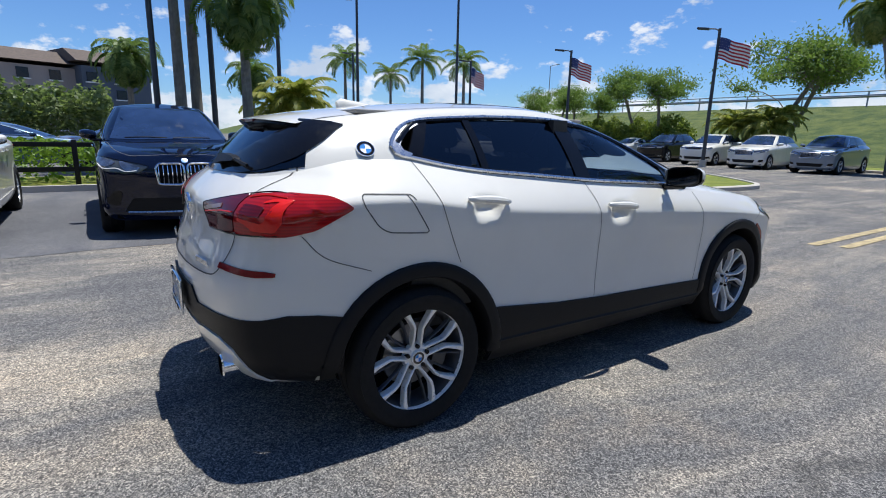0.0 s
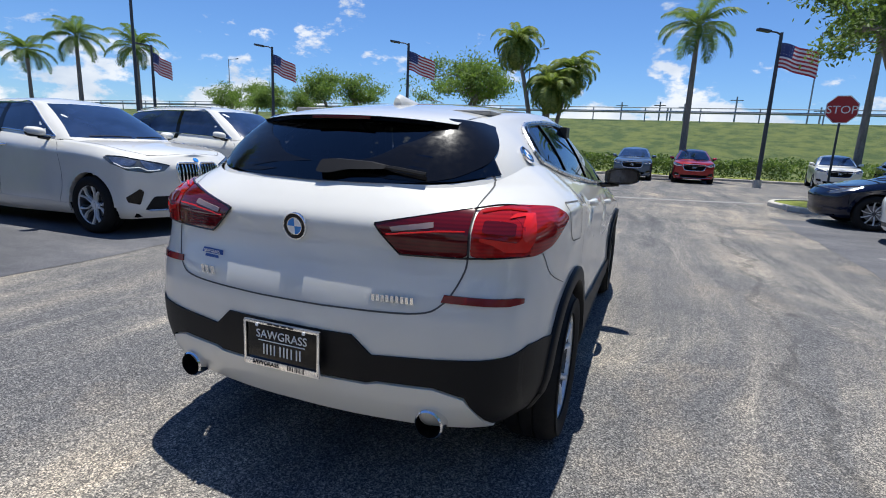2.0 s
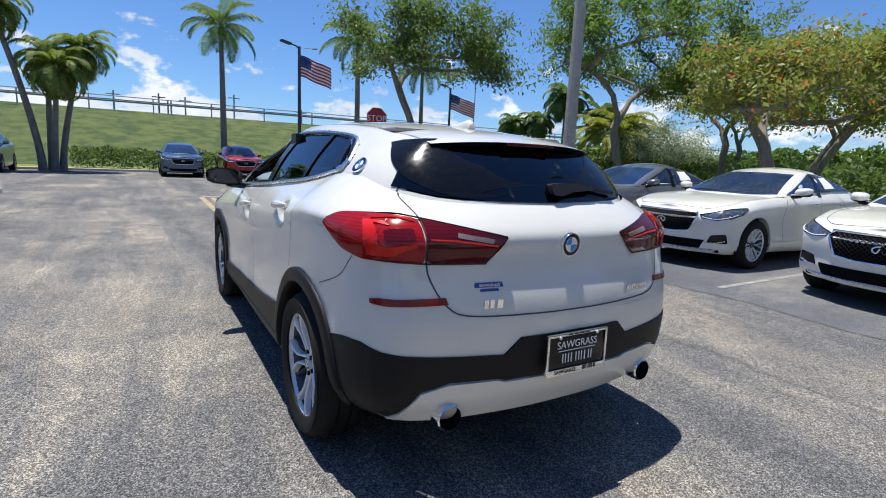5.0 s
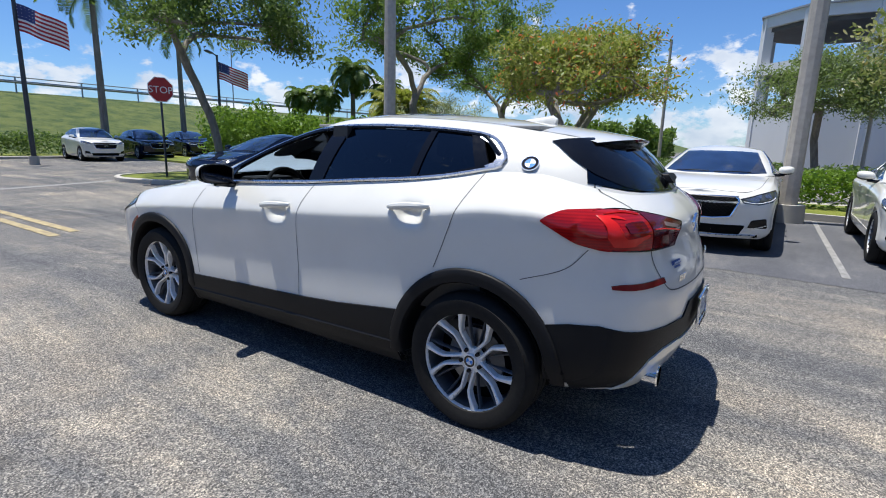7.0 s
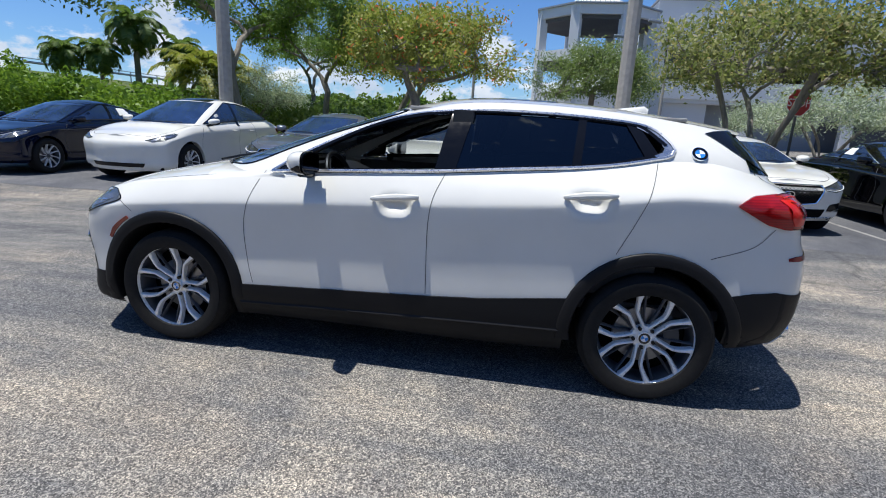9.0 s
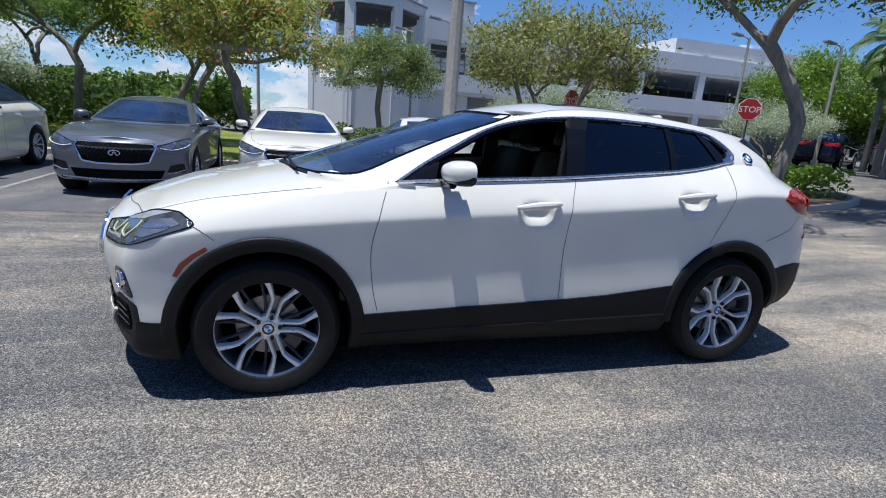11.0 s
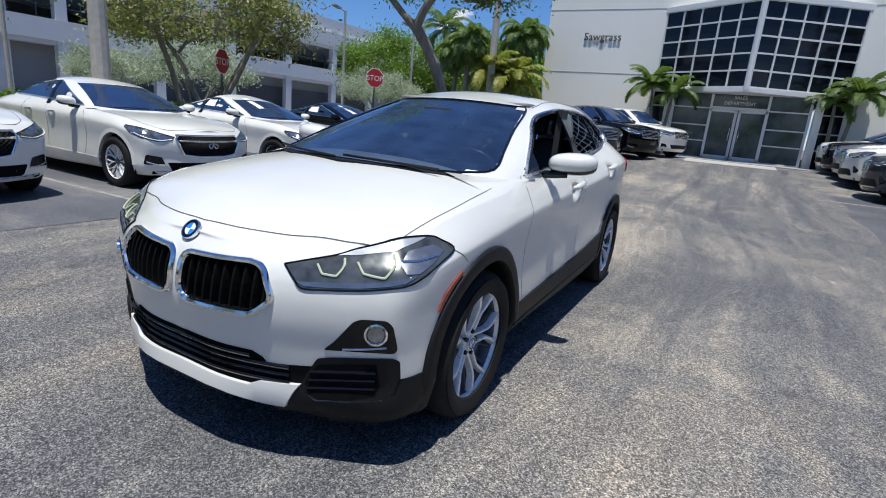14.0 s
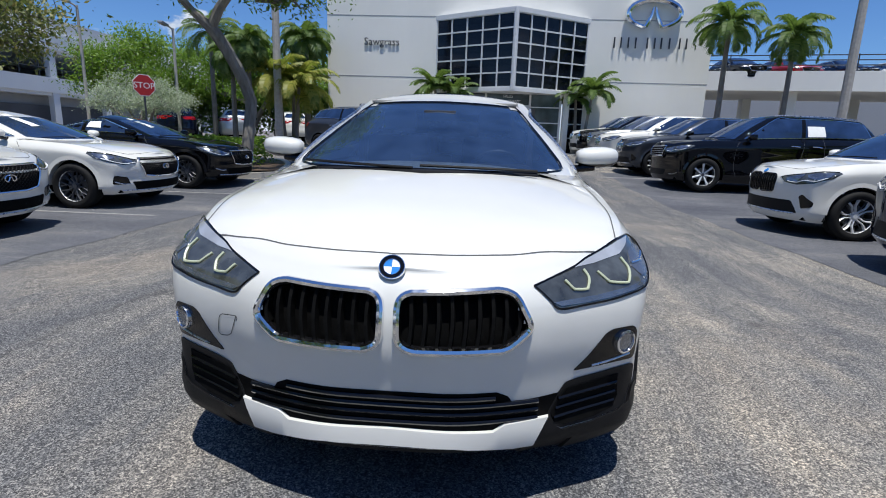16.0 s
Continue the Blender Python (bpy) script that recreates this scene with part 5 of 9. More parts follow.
    sp.add([p for r in rows for p in r[:4]], [(i * 4 + j, i * 4 + j + 1, i * 4 + j + 5, i * 4 + j + 4) for i in range(24) for j in range(3)])
    wing = part("roof_spoiler", sp, M_WHITE, car, "white roof spoiler", angle=50)
    part("spoiler_underside", Geo().add([p for r in rows for p in r[3:]], [(i * 4 + j, i * 4 + j + 1, i * 4 + j + 5, i * 4 + j + 4) for i in range(24) for j in range(3)]), M_GLOSSBLACK, wing, angle=50)
    part("brake_light", Geo().box((0, -1.832, 1.385), (.26, .012, .012), cut=.003), M_TAILDARK, car)
    wp = part("rear_wiper", skin.bead([(.03, 1.185), (.15, 1.20), (.28, 1.196), (.41, 1.18)], "rear", .0085, .02, 20), M_CLAD, car, "black rear wiper")
    part("wiper_pivot", skin.lay(rounded([(0, 1.165), (.005, 1.208), (.06, 1.212), (.20, 1.208), (.27, 1.196), (.26, 1.186), (.12, 1.178), (.05, 1.162)], .01), "rear", .03, .03, .03), M_CLAD, wp)
    fin = Geo()
    rows = []
    for k in range(9):
        u = k / 8
        h = .062 * (u ** .75 if u < .8 else 1 - .3 * ((u - .8) / .2) ** 2)
        wide = .046 * math.sin(math.pi * (.18 + .72 * u)) ** .6
        y0, z0 = -1.12 - .23 * u, 1.484 - .026 * u
        rows.append([(wide * math.cos(a), y0 - .012 * math.sin(a), z0 - .006 + (h + .006) * math.sin(a) ** .8) for a in np.linspace(math.pi, 0, 9)])
    fin.add([p for r in rows for p in r], [(i * 9 + j, i * 9 + j + 1, i * 9 + j + 10, i * 9 + j + 9) for i in range(8) for j in range(8)] + [tuple(range(9)), tuple(range(80, 71, -1))])
    part("aerial_fin", fin, M_WHITE, car, "white shark-fin aerial", angle=50)
    # the wing's inner edge rises to the foot of the windscreen pillar
    for sgn in (-1, 1):
        rows = []
        for y, xi, zi in ((1.16, .53, 1.055), (1.10, .60, 1.050), (1.02, .675, 1.042), (.94, .735, 1.036), (.85, .765, 1.032), (.74, .80, 1.035), (.66, .81, 1.035)):
            zo = float(curve1(HERO["belt"], y))
            rows += [(sgn * .806, y, zo - .010), (sgn * .800, y, zo - .001), (sgn * (xi + (.80 - xi) * .5), y, (zo + zi) / 2 + .003), (sgn * xi, y - .01, zi + .004), (sgn * (xi - .03), y - .03, zi - .02)]
        part("wing_corner", Geo().add(rows, [(5 * i + j, 5 * i + j + 1, 5 * i + j + 6, 5 * i + j + 5) for i in range(6) for j in range(4)]), M_WHITE, car, angle=60)
    # windscreen
    part("windscreen", skin.lay(SCREEN, "front", -.003, 0, .06), M_SHIELD, car, "dark blue-tinted windscreen")
    part("windscreen_border", skin.bead(SCREEN + SCREEN[:1], "front", .008, -.001, 140), M_GLOSSBLACK, car)
    part("cowl_panel", Geo().tube([(-.62, 1.085, 1.03), (-.4, 1.205, 1.042), (0, 1.28, 1.048), (.4, 1.205, 1.042), (.62, 1.085, 1.03)], .02, 8), M_CLAD, car)
    for x0, x1 in ((.05, .60), (-.52, .02)):
        part("front_wiper", Geo().tube([(x0, 1.27 - .25 * x0 ** 2, 1.072), ((x0 + x1) / 2, 1.255 - .3 * ((x0 + x1) / 2) ** 2, 1.079), (x1, 1.235 - .42 * x1 ** 2, 1.082)], .007, 6), M_CLAD, car)
    part("inner_mirror", Geo().box((0, .36, 1.34), (.2, .03, .06), cut=.02), M_DASH, car)
    for sgn in (-1, 1):
        cv = "corner_left" if sgn < 0 else "corner_right"
        # bonnet gap
        part("bonnet_gap", skin.strip([(x * sgn, y) for x, y in [(0, 2.055), (.18, 2.041), (.35, 1.996), (.475, 1.94), (.58, 1.905), (.672, 1.872)]], "top", .004, n=60), M_SEAM, car)
        part("wing_gap", skin.strip([(x * sgn, y) for x, y in [(.738, 1.80), (.762, 1.558), (.758, 1.3), (.75, 1.1), (.742, 1.0)]], "top", .004, n=50), M_SEAM, car)
        # kidney grille
        out = rounded([(x * sgn, z) for x, z in [(.024, .732), (.05, .756), (.335, .767), (.38, .75), (.431, .655), (.356, .591), (.065, .587), (.026, .612)]][::sgn], .03, 4)
        back = part("kidney_grille", skin.lay(out, "front", -.035, -.034, .04), M_DARK, car, "black kidney grille with chrome surround")
        part("grille_surround", skin.bead(out + out[:1], "front", .0125, .004, 100, 8), M_CHROME, back)
        part("grille_sleeve", skin.bead(out + out[:1], "front", .012, -.012, 100, 8), M_GLOSSBLACK, back)
        for k in range(9):
            x = .062 + k * .041
            z0, z1 = .594, .756
            if x > .34:
                z0, z1 = .594 + (x - .34) * .75, .756 - (x - .34) * 1.0
            pts = [skin.hit("front", sgn * (x + .006 * math.sin(u * 3)), z0 + (z1 - z0) * u, -.006) for u in np.linspace(0, 1, 6)]
            g = Geo()
            for a, b in zip(pts, pts[1:]):
                g.add([a + Vector((-.005, .004, 0)), a + Vector((.005, .004, 0)), a + Vector((.009, -.03, 0)), a + Vector((-.009, -.03, 0)), b + Vector((-.005, .004, 0)), b + Vector((.005, .004, 0)), b + Vector((.009, -.03, 0)), b + Vector((-.009, -.03, 0))],
                      [(0, 1, 5, 4), (1, 2, 6, 5), (2, 3, 7, 6), (3, 0, 4, 7)])
            part("grille_bar", g, M_DARK, back)
        # headlamp that wraps round the corner
        hl = [(-.930, .082), (-.845, .100), (-.75, .121), (-.69, .143), (-.63, .160), (-.53, .190), (-.426, .206), (-.384, .196), (-.330, .166), (-.395, .10), (-.463, .045), (-.513, .018), (-.573, .006), (-.667, -.003), (-.776, -.004), (-.865, -.001), (-.894, .030)]
        lamp = part("headlamp", skin.lay(hl, cv, .003, .012, .03), M_HLDARK, car, "headlamp with hexagonal light guides", angle=60)
        part("lamp_brow", skin.lay([(-.751, .117), (-.69, .139), (-.63, .155), (-.53, .184), (-.442, .199), (-.487, .172), (-.556, .138), (-.674, .121)], cv, .005, .004, .03), M_HLBROW, lamp)
        part("lamp_bowl", skin.lay([(-.535, .09), (-.51, .14), (-.42, .172), (-.375, .155), (-.42, .10), (-.47, .06), (-.515, .055)], cv, .005, .004, .03), M_HLREFL, lamp)
        part("bowl_bridge", skin.bead([(-.53, .10), (-.47, .108), (-.40, .135)], cv, .005, .006, 16), M_CHROME, lamp)
        part("lamp_sill", skin.lay([(-.885, .022), (-.86, .008), (-.77, .004), (-.667, .005), (-.573, .014), (-.52, .025), (-.48, .05), (-.53, .038), (-.60, .026), (-.72, .02), (-.84, .022)], cv, .005, .004, .03), M_HLREFL, lamp)
        for line in ([(-.817, .082), (-.801, .052), (-.79, .048), (-.755, .043), (-.745, .05), (-.727, .077), (-.726, .105)], [(-.681, .092), (-.662, .056), (-.65, .05), (-.595, .040), (-.58, .048), (-.555, .085), (-.558, .125)]):
            part("light_guide", skin.bead(line, cv, .0045, .006, 30), M_DRL, lamp)
        part("headlamp_frame", skin.bead(hl + hl[:1], cv, .0035, .003, 110), M_GLOSSBLACK, lamp)
        # fog lamp pocket
        pk = part("fog_lamp_pocket", skin.lay(rounded([(-.788, -.212), (-.748, -.178), (-.689, -.109), (-.662, -.099), (-.576, -.102), (-.553, -.120), (-.530, -.203), (-.54, -.219)], .012), cv, .003, .012, .03), M_GLOSSBLACK, car, "black fog lamp pocket")
        p = skin.hit(cv, -.608, -.148, .004)
        fm = Matrix.Translation(p) @ pose(0, 0, 0, 0, 0, 90 - sgn * 32)
        part("fog_lamp", Geo().lathe([(0, .004), (.028, .006), (.033, .0)], 24, fm), M_HLREFL, pk)
        part("fog_lamp_ring", Geo().lathe([(.031, .0), (.034, .012), (.041, .010), (.043, -.01)], 24, fm), M_CHROME, pk)
        part("pocket_edge", skin.bead([(-.72, -.207), (-.65, -.204), (-.57, -.196)], cv, .004, .004, 14), M_ALU, pk)
        # air curtain with slats, skirt below it
        cur = part("air_curtain", skin.lay(rounded([(-.869, -.356), (-.860, -.336), (-.830, -.278), (-.807, -.244), (-.76, -.239), (-.548, -.236), (-.519, -.245), (-.512, -.314), (-.532, -.374), (-.575, -.393), (-.693, -.402), (-.81, -.400), (-.84, -.382)], .01), cv, .004, .012, .03), M_CLAD, car, "black side intake with slats")
        part("intake_mouth", skin.lay([(-.85, -.338), (-.83, -.297), (-.80, -.265), (-.60, -.26), (-.583, -.34), (-.60, -.378), (-.69, -.392), (-.80, -.39), (-.838, -.372)], cv, .0065, .003, .04), M_DARK, cur)
        for k in range(3):
            part("intake_slat", skin.bead([(x, -.290 - .032 * k + (x + .72) * .02) for x in (-.83 - .006 * k, -.72, -.60)], cv, .007, .007, 14), M_GLOSSBLACK, cur)
        part("front_skirt", skin.lay([(-.952, -.432), (-.869, -.356), (-.84, -.381), (-.81, -.401), (-.693, -.403), (-.575, -.394), (-.53, -.371), (-.513, -.318), (-.406, -.291), (-.395, -.43), (-.487, -.456), (-.568, -.468), (-.723, -.482), (-.861, -.484), (-.93, -.465)], cv, .011, .02, .04), M_CLAD, car, "dark grey front skirt", angle=60)
    half = [(0, .441), (.335, .439), (.372, .42), (.386, .399), (.55, .408), (.565, .37), (.50, .328), (.365, .32), (.33, .302), (0, .306)]
    intake = half[:-1] + [(0, .306)] + [(-x, z) for x, z in half[1:-1]][::-1]
    lower = part("lower_intake", skin.lay(intake, "front", .003, .01, .05), M_DARK, car, "black lower air intake")
    for z in (.335, .365, .395, .422):
        w = .33 if z > .4 else .47
        part("intake_slat", skin.bead([(x, z) for x in np.linspace(-w, w, 9)], "front", .0085, .006, 24), M_GLOSSBLACK, lower)
    half = [(0, .312), (.325, .302), (.365, .325), (.503, .332), (.458, .246), (.385, .246), (.2, .260), (0, .264)]
    lip = half + [(-x, z) for x, z in half[1:-1]][::-1]
    # black strip over the white shell paints the shadow below the lip
    part("lip_shade_strip", skin.lay([(-.5, .27), (.5, .27), (.48, .218), (-.48, .218)], "front", .005, .02, .05), M_CLAD, car)
    part("front_lip", skin.lay(lip, "front", .018, .03, .05), M_WHITE, car, "white front lip")
    part("tow_cover", skin.strip(rounded([(.50, .63), (.585, .62), (.60, .54), (.545, .55)], .02) + [(.51, .63)], "front", .003, n=60), M_SEAM, car)
    hp = skin.hit("front", 0, .822, .006)
    emblem(car, Matrix.Translation(hp) @ pose(0, 0, 0, 0, 0, 90) @ pose(0, 0, 0, 0, -38, 0), .041)
    mirror_pair(skin, car, .50, 1.118, .825, M_WHITE, (.25, .115, .12))
    # roof seams and sunroof
    part("sunroof", skin.lay(rounded([(-.36, -.28), (.36, -.28), (.36, -.80), (-.36, -.80)], .05), "top", .002, .004, .08), M_DARKGLASS, car, "dark glass sunroof")
    for sgn in (-1, 1):
        part("roof_seam", skin.strip([(sgn * .50, .0), (sgn * .505, -.5), (sgn * .49, -1.0), (sgn * .45, -1.5)], "top", .006), M_SEAM, car)
    # underside and cabin
    part("underbody", Geo().box((0, .08, .30), (1.40, 3.5, .16), cut=.05), M_DARK, car)
    # unseen box added to stop sun leaking through the grille onto the ground
    part("nose_light_block", Geo().box((0, 1.88, .25), (1.0, .26, .05), cut=.01), M_DARK, car)
    for yw in (1.335, -1.335):
        part("axle", Geo().tube([(-.7, yw, .33), (.7, yw, .33)], .05, 8), M_DARK, car)
    part("cabin_floor", Geo().box((0, -.35, .46), (1.5, 2.7, .06), cut=.01), M_DASH, car)
    part("dashboard", Geo().prism([(1.0, .5), (1.05, .98), (.95, 1.02), (.75, 1.02), (.62, .97), (.66, .82), (.80, .7), (.85, .5)], -.62, .62, "x"), M_DASH, car, angle=30)
    part("instrument_hood", Geo().box((-.36, .72, 1.045), (.34, .18, .06), cut=.025), M_DASH, car)
    part("centre_screen", Geo().box((.02, .655, 1.06), (.24, .02, .11), cut=.006), M_GLOSSBLACK, car)
    ring = [(.185 * math.cos(a), 0, .185 * math.sin(a)) for a in np.linspace(0, 2 * math.pi, 33)]
    sm = pose(-.36, .48, .965, -22, 0, 0)
    st = part("steering_wheel", Geo().tube(ring, .015, 8, False, sm), M_SEAT, car)
    part("wheel_boss", Geo().box((0, .02, 0), (.15, .05, .1), sm, .02).box((0, .015, 0), (.34, .02, .03), sm, .006).box((0, .015, -.09), (.03, .02, .17), sm, .006), M_DASH, st)
    for x in (-.36, .36):
        for y, lean in ((-.1, 14), (-.98, 16)):
            seat = part("car_seat", Geo().box((x, y + .1, .62), (.50, .52, .16), cut=.06), M_SEAT, car, "black leather seat")
            bm_ = pose(x, y - .16, .66, lean, 0, 0)
            part("seat_back", Geo().box((0, 0, .27), (.48, .13, .60), bm_, .055), M_SEAT, seat)
            part("headrest", Geo().box((0, 0, .69), (.26, .10, .17), bm_, .045), M_SEAT, seat)
            part("headrest_post", Geo().tube([(-.06, 0, .55), (-.06, 0, .64)], .007, 6, True, bm_).tube([(.06, 0, .55), (.06, 0, .64)], .007, 6, True, bm_), M_CHROME, seat)
    part("parcel_shelf", Geo().box((0, -1.6, 1.05), (1.1, .42, .03), cut=.01), M_DASH, car)
    for sgn in (-1, 1):
        part("door_card", Geo().box((sgn * .775, -.3, .78), (.05, 2.1, .50), cut=.02), M_DASH, car)
        part("b_post", Geo().prism([(-.2, .5), (-.3, .5), (-.36, 1.43), (-.25, 1.43)], sgn * .60, sgn * .64, "x"), M_DASH, car)
    part("headliner", Geo().box((0, -.72, 1.435), (.98, 1.5, .02), cut=.008), M_LINER, car)
    return car, skin

# ---- ground ----
def ground_z(y):
    """The lot is level and rises gently towards the showroom."""
    return 0.62 * float(step(-5.0, -20.5, y))


def ground():
    g = Geo()
    xs = [-1500, -300, -120] + list(np.linspace(-60, 60, 41)) + [120, 300, 1500]
    ys = [-1500, -300, -90] + list(np.linspace(-45, 45, 61)) + [90, 300, 1500]
    n = len(ys)
    g.add([(x, y, ground_z(y)) for x in xs for y in ys], [(i * n + j, (i + 1) * n + j, (i + 1) * n + j + 1, i * n + j + 1) for i in range(len(xs) - 1) for j in range(n - 1)])
    return whole("ground", g, M_ASPHALT, "worn grey asphalt car park with pale patches and stains", "ground", kind="structure")


def sealed_bays(name, near, far, y0, y1):
    """Darker seal coat under a row of bays, with an uneven edge towards the aisle."""
    g = Geo()
    ys = np.linspace(y0, y1, 61)
    us = (0, .25, .5, .75, 1)
    rows = []
    for y in ys:
        edge = near + .16 * noise.noise(Vector((near, y * .7, 0))) + .05 * noise.noise(Vector((3, y * 3.1, near)))
        rows.append([(edge + (far - edge) * u, float(y), ground_z(y) + .004) for u in us])
    n = len(us)
    g.add([p for r in rows for p in r], [(i * n + j, i * n + j + 1, (i + 1) * n + j + 1, (i + 1) * n + j) for i in range(len(rows) - 1) for j in range(n - 1)])
    whole(name, g, M_SEALED, "dark seal-coated asphalt under the parking bays", "ground", kind="structure")


ground()
sealed_bays("ground_sealed_east", 3.75, 9.85, -8.3, 9.6)
sealed_bays("ground_sealed_west", -4.0, -10.5, -12.4, 6.2)
hero_car, hero_skin = hero()

# ---- parked cars ----
def car_spec(L, W, H, hz, hc, bf, br, cowl, tf, tr, rb, tail_z=None, deck=None):
    """Numbers for a shell: length, width, height, bonnet edge and cowl heights, belt heights, and the y of cowl, roof front, roof rear and rear window foot."""
    n, k = L / 2, W / 2 * .98 / .89
    plan = []
    for x, y in HERO["plan"]:
        y = n - (2.19 - y) if y > 1.0 else (-n + (2.17 + y) if y < -1.0 else y * (n - 1.15) / 1.04)
        plan.append((x * k, y))
    dz = deck if deck else br
    belt = [(-n - .2, dz - .06), (-n + .12, dz - .03), (-n + .5, dz if deck else br), (rb + .25, br), (0, (bf + br) / 2), (cowl - .35, bf), (cowl + .05, bf - .02), (n - .75, (hz + bf) / 2 + .02), (n - .3, hz + .03), (n, hz - .01), (n + .2, hz - .03)]
    belt = sorted({round(a, 3): b for a, b in belt}.items())
    s = dict(nose=n, tail=n, cowl=cowl - .15, bulge=.03, turn=1.7, plan=plan, belt=belt,
             foot=[(-n - .2, .34), (-n + .4, .30), (-n + 1.1, .22), (n - 1, .21), (n + .1, .22)],
             flank=HERO["flank"],
             inset=[(-n - .1, .8), (rb, .82), (rb + .5, .85), (0, .90), (cowl, .915), (n - .5, .9), (n + .1, .9)],
             face=[(.2, -.08), (.3, -.02), (.45, -.01), (hz * .72, .01), (hz * .88, -.01), (hz - .05, -.05), (hz + .05, -.12)],
             rump=[(.25, .12), (.4, .03), (.6, 0), (.8, .03), (.95, .05), (1.05, .09), (1.2, .16)],
             hood=[(cowl - .2, hc + .03), (cowl + .25, hc - .01), (n - .75, (hz + hc) / 2 + .04), (n - .3, hz + .065), (n - .1, hz + .02), (n + .05, hz - .01)])
    e = H - .085
    s["screen_low"] = [(0, cowl + .22, hc - .02), (.3 * k, cowl + .185, hc - .022), (.56 * k, cowl + .08, hc - .03), (.73 * k, cowl - .1, bf + .005)]
    s["screen_high"] = [(0, tf, e), (.25 * k, tf - .02, e - .003), (.42 * k, tf - .08, e - .008), (.52 * k, tf - .2, e - .008)]
    ys = np.linspace(cowl - .33, rb + .22, 9)
    ts = np.linspace(tf - .34, tr + .12, 9)
    s["sides"] = list(zip(ys, ts))
    s["roofhalf"] = [(tr - .1, .44 * k), (tr + .2, .50 * k), (tr + .6, .54 * k), ((tf + tr) / 2, .555 * k), (tf - .2, .54 * k), (tf, .52 * k)]
    s["roofedge"] = [(tr - .1, e - .06), (tr + .3, e - .025), ((tf + tr) / 2, e + .02), (tf - .3, e + .01), (tf, e - .008)]
    s["crown"] = [(tr - .1, H - .10), (tr + .35, H - .045), ((tf + tr) / 2, H), (tf - .35, H - .02), (tf, e)]
    bz = (deck if deck else br) - .0
    s["back_low"] = [(.60 * k, rb + .06, bz - .01), (.46 * k, rb, bz + .005), (.22 * k, rb - .02, bz + .012), (0, rb - .025, bz + .014)]
    s["back_high"] = [(.43 * k, tr + .05, e - .05), (.34 * k, tr + .02, e - .045), (.16 * k, tr, e - .035), (0, tr - .005, e - .03)]
    if deck:
        s["deck"] = [(-n - .05, deck - .03), (-n + .15, deck + .015), (rb - .1, deck + .03), (rb + .3, deck + .05)]
        s["deckline"] = rb + .25
    s["dims"] = (n, k, H, hz, hc, bf, br, cowl, tf, tr, rb, e)
    return s


def belt_line(s, ys, up):
    return [(float(y), float(curve1(s["belt"], y)) + up) for y in ys]


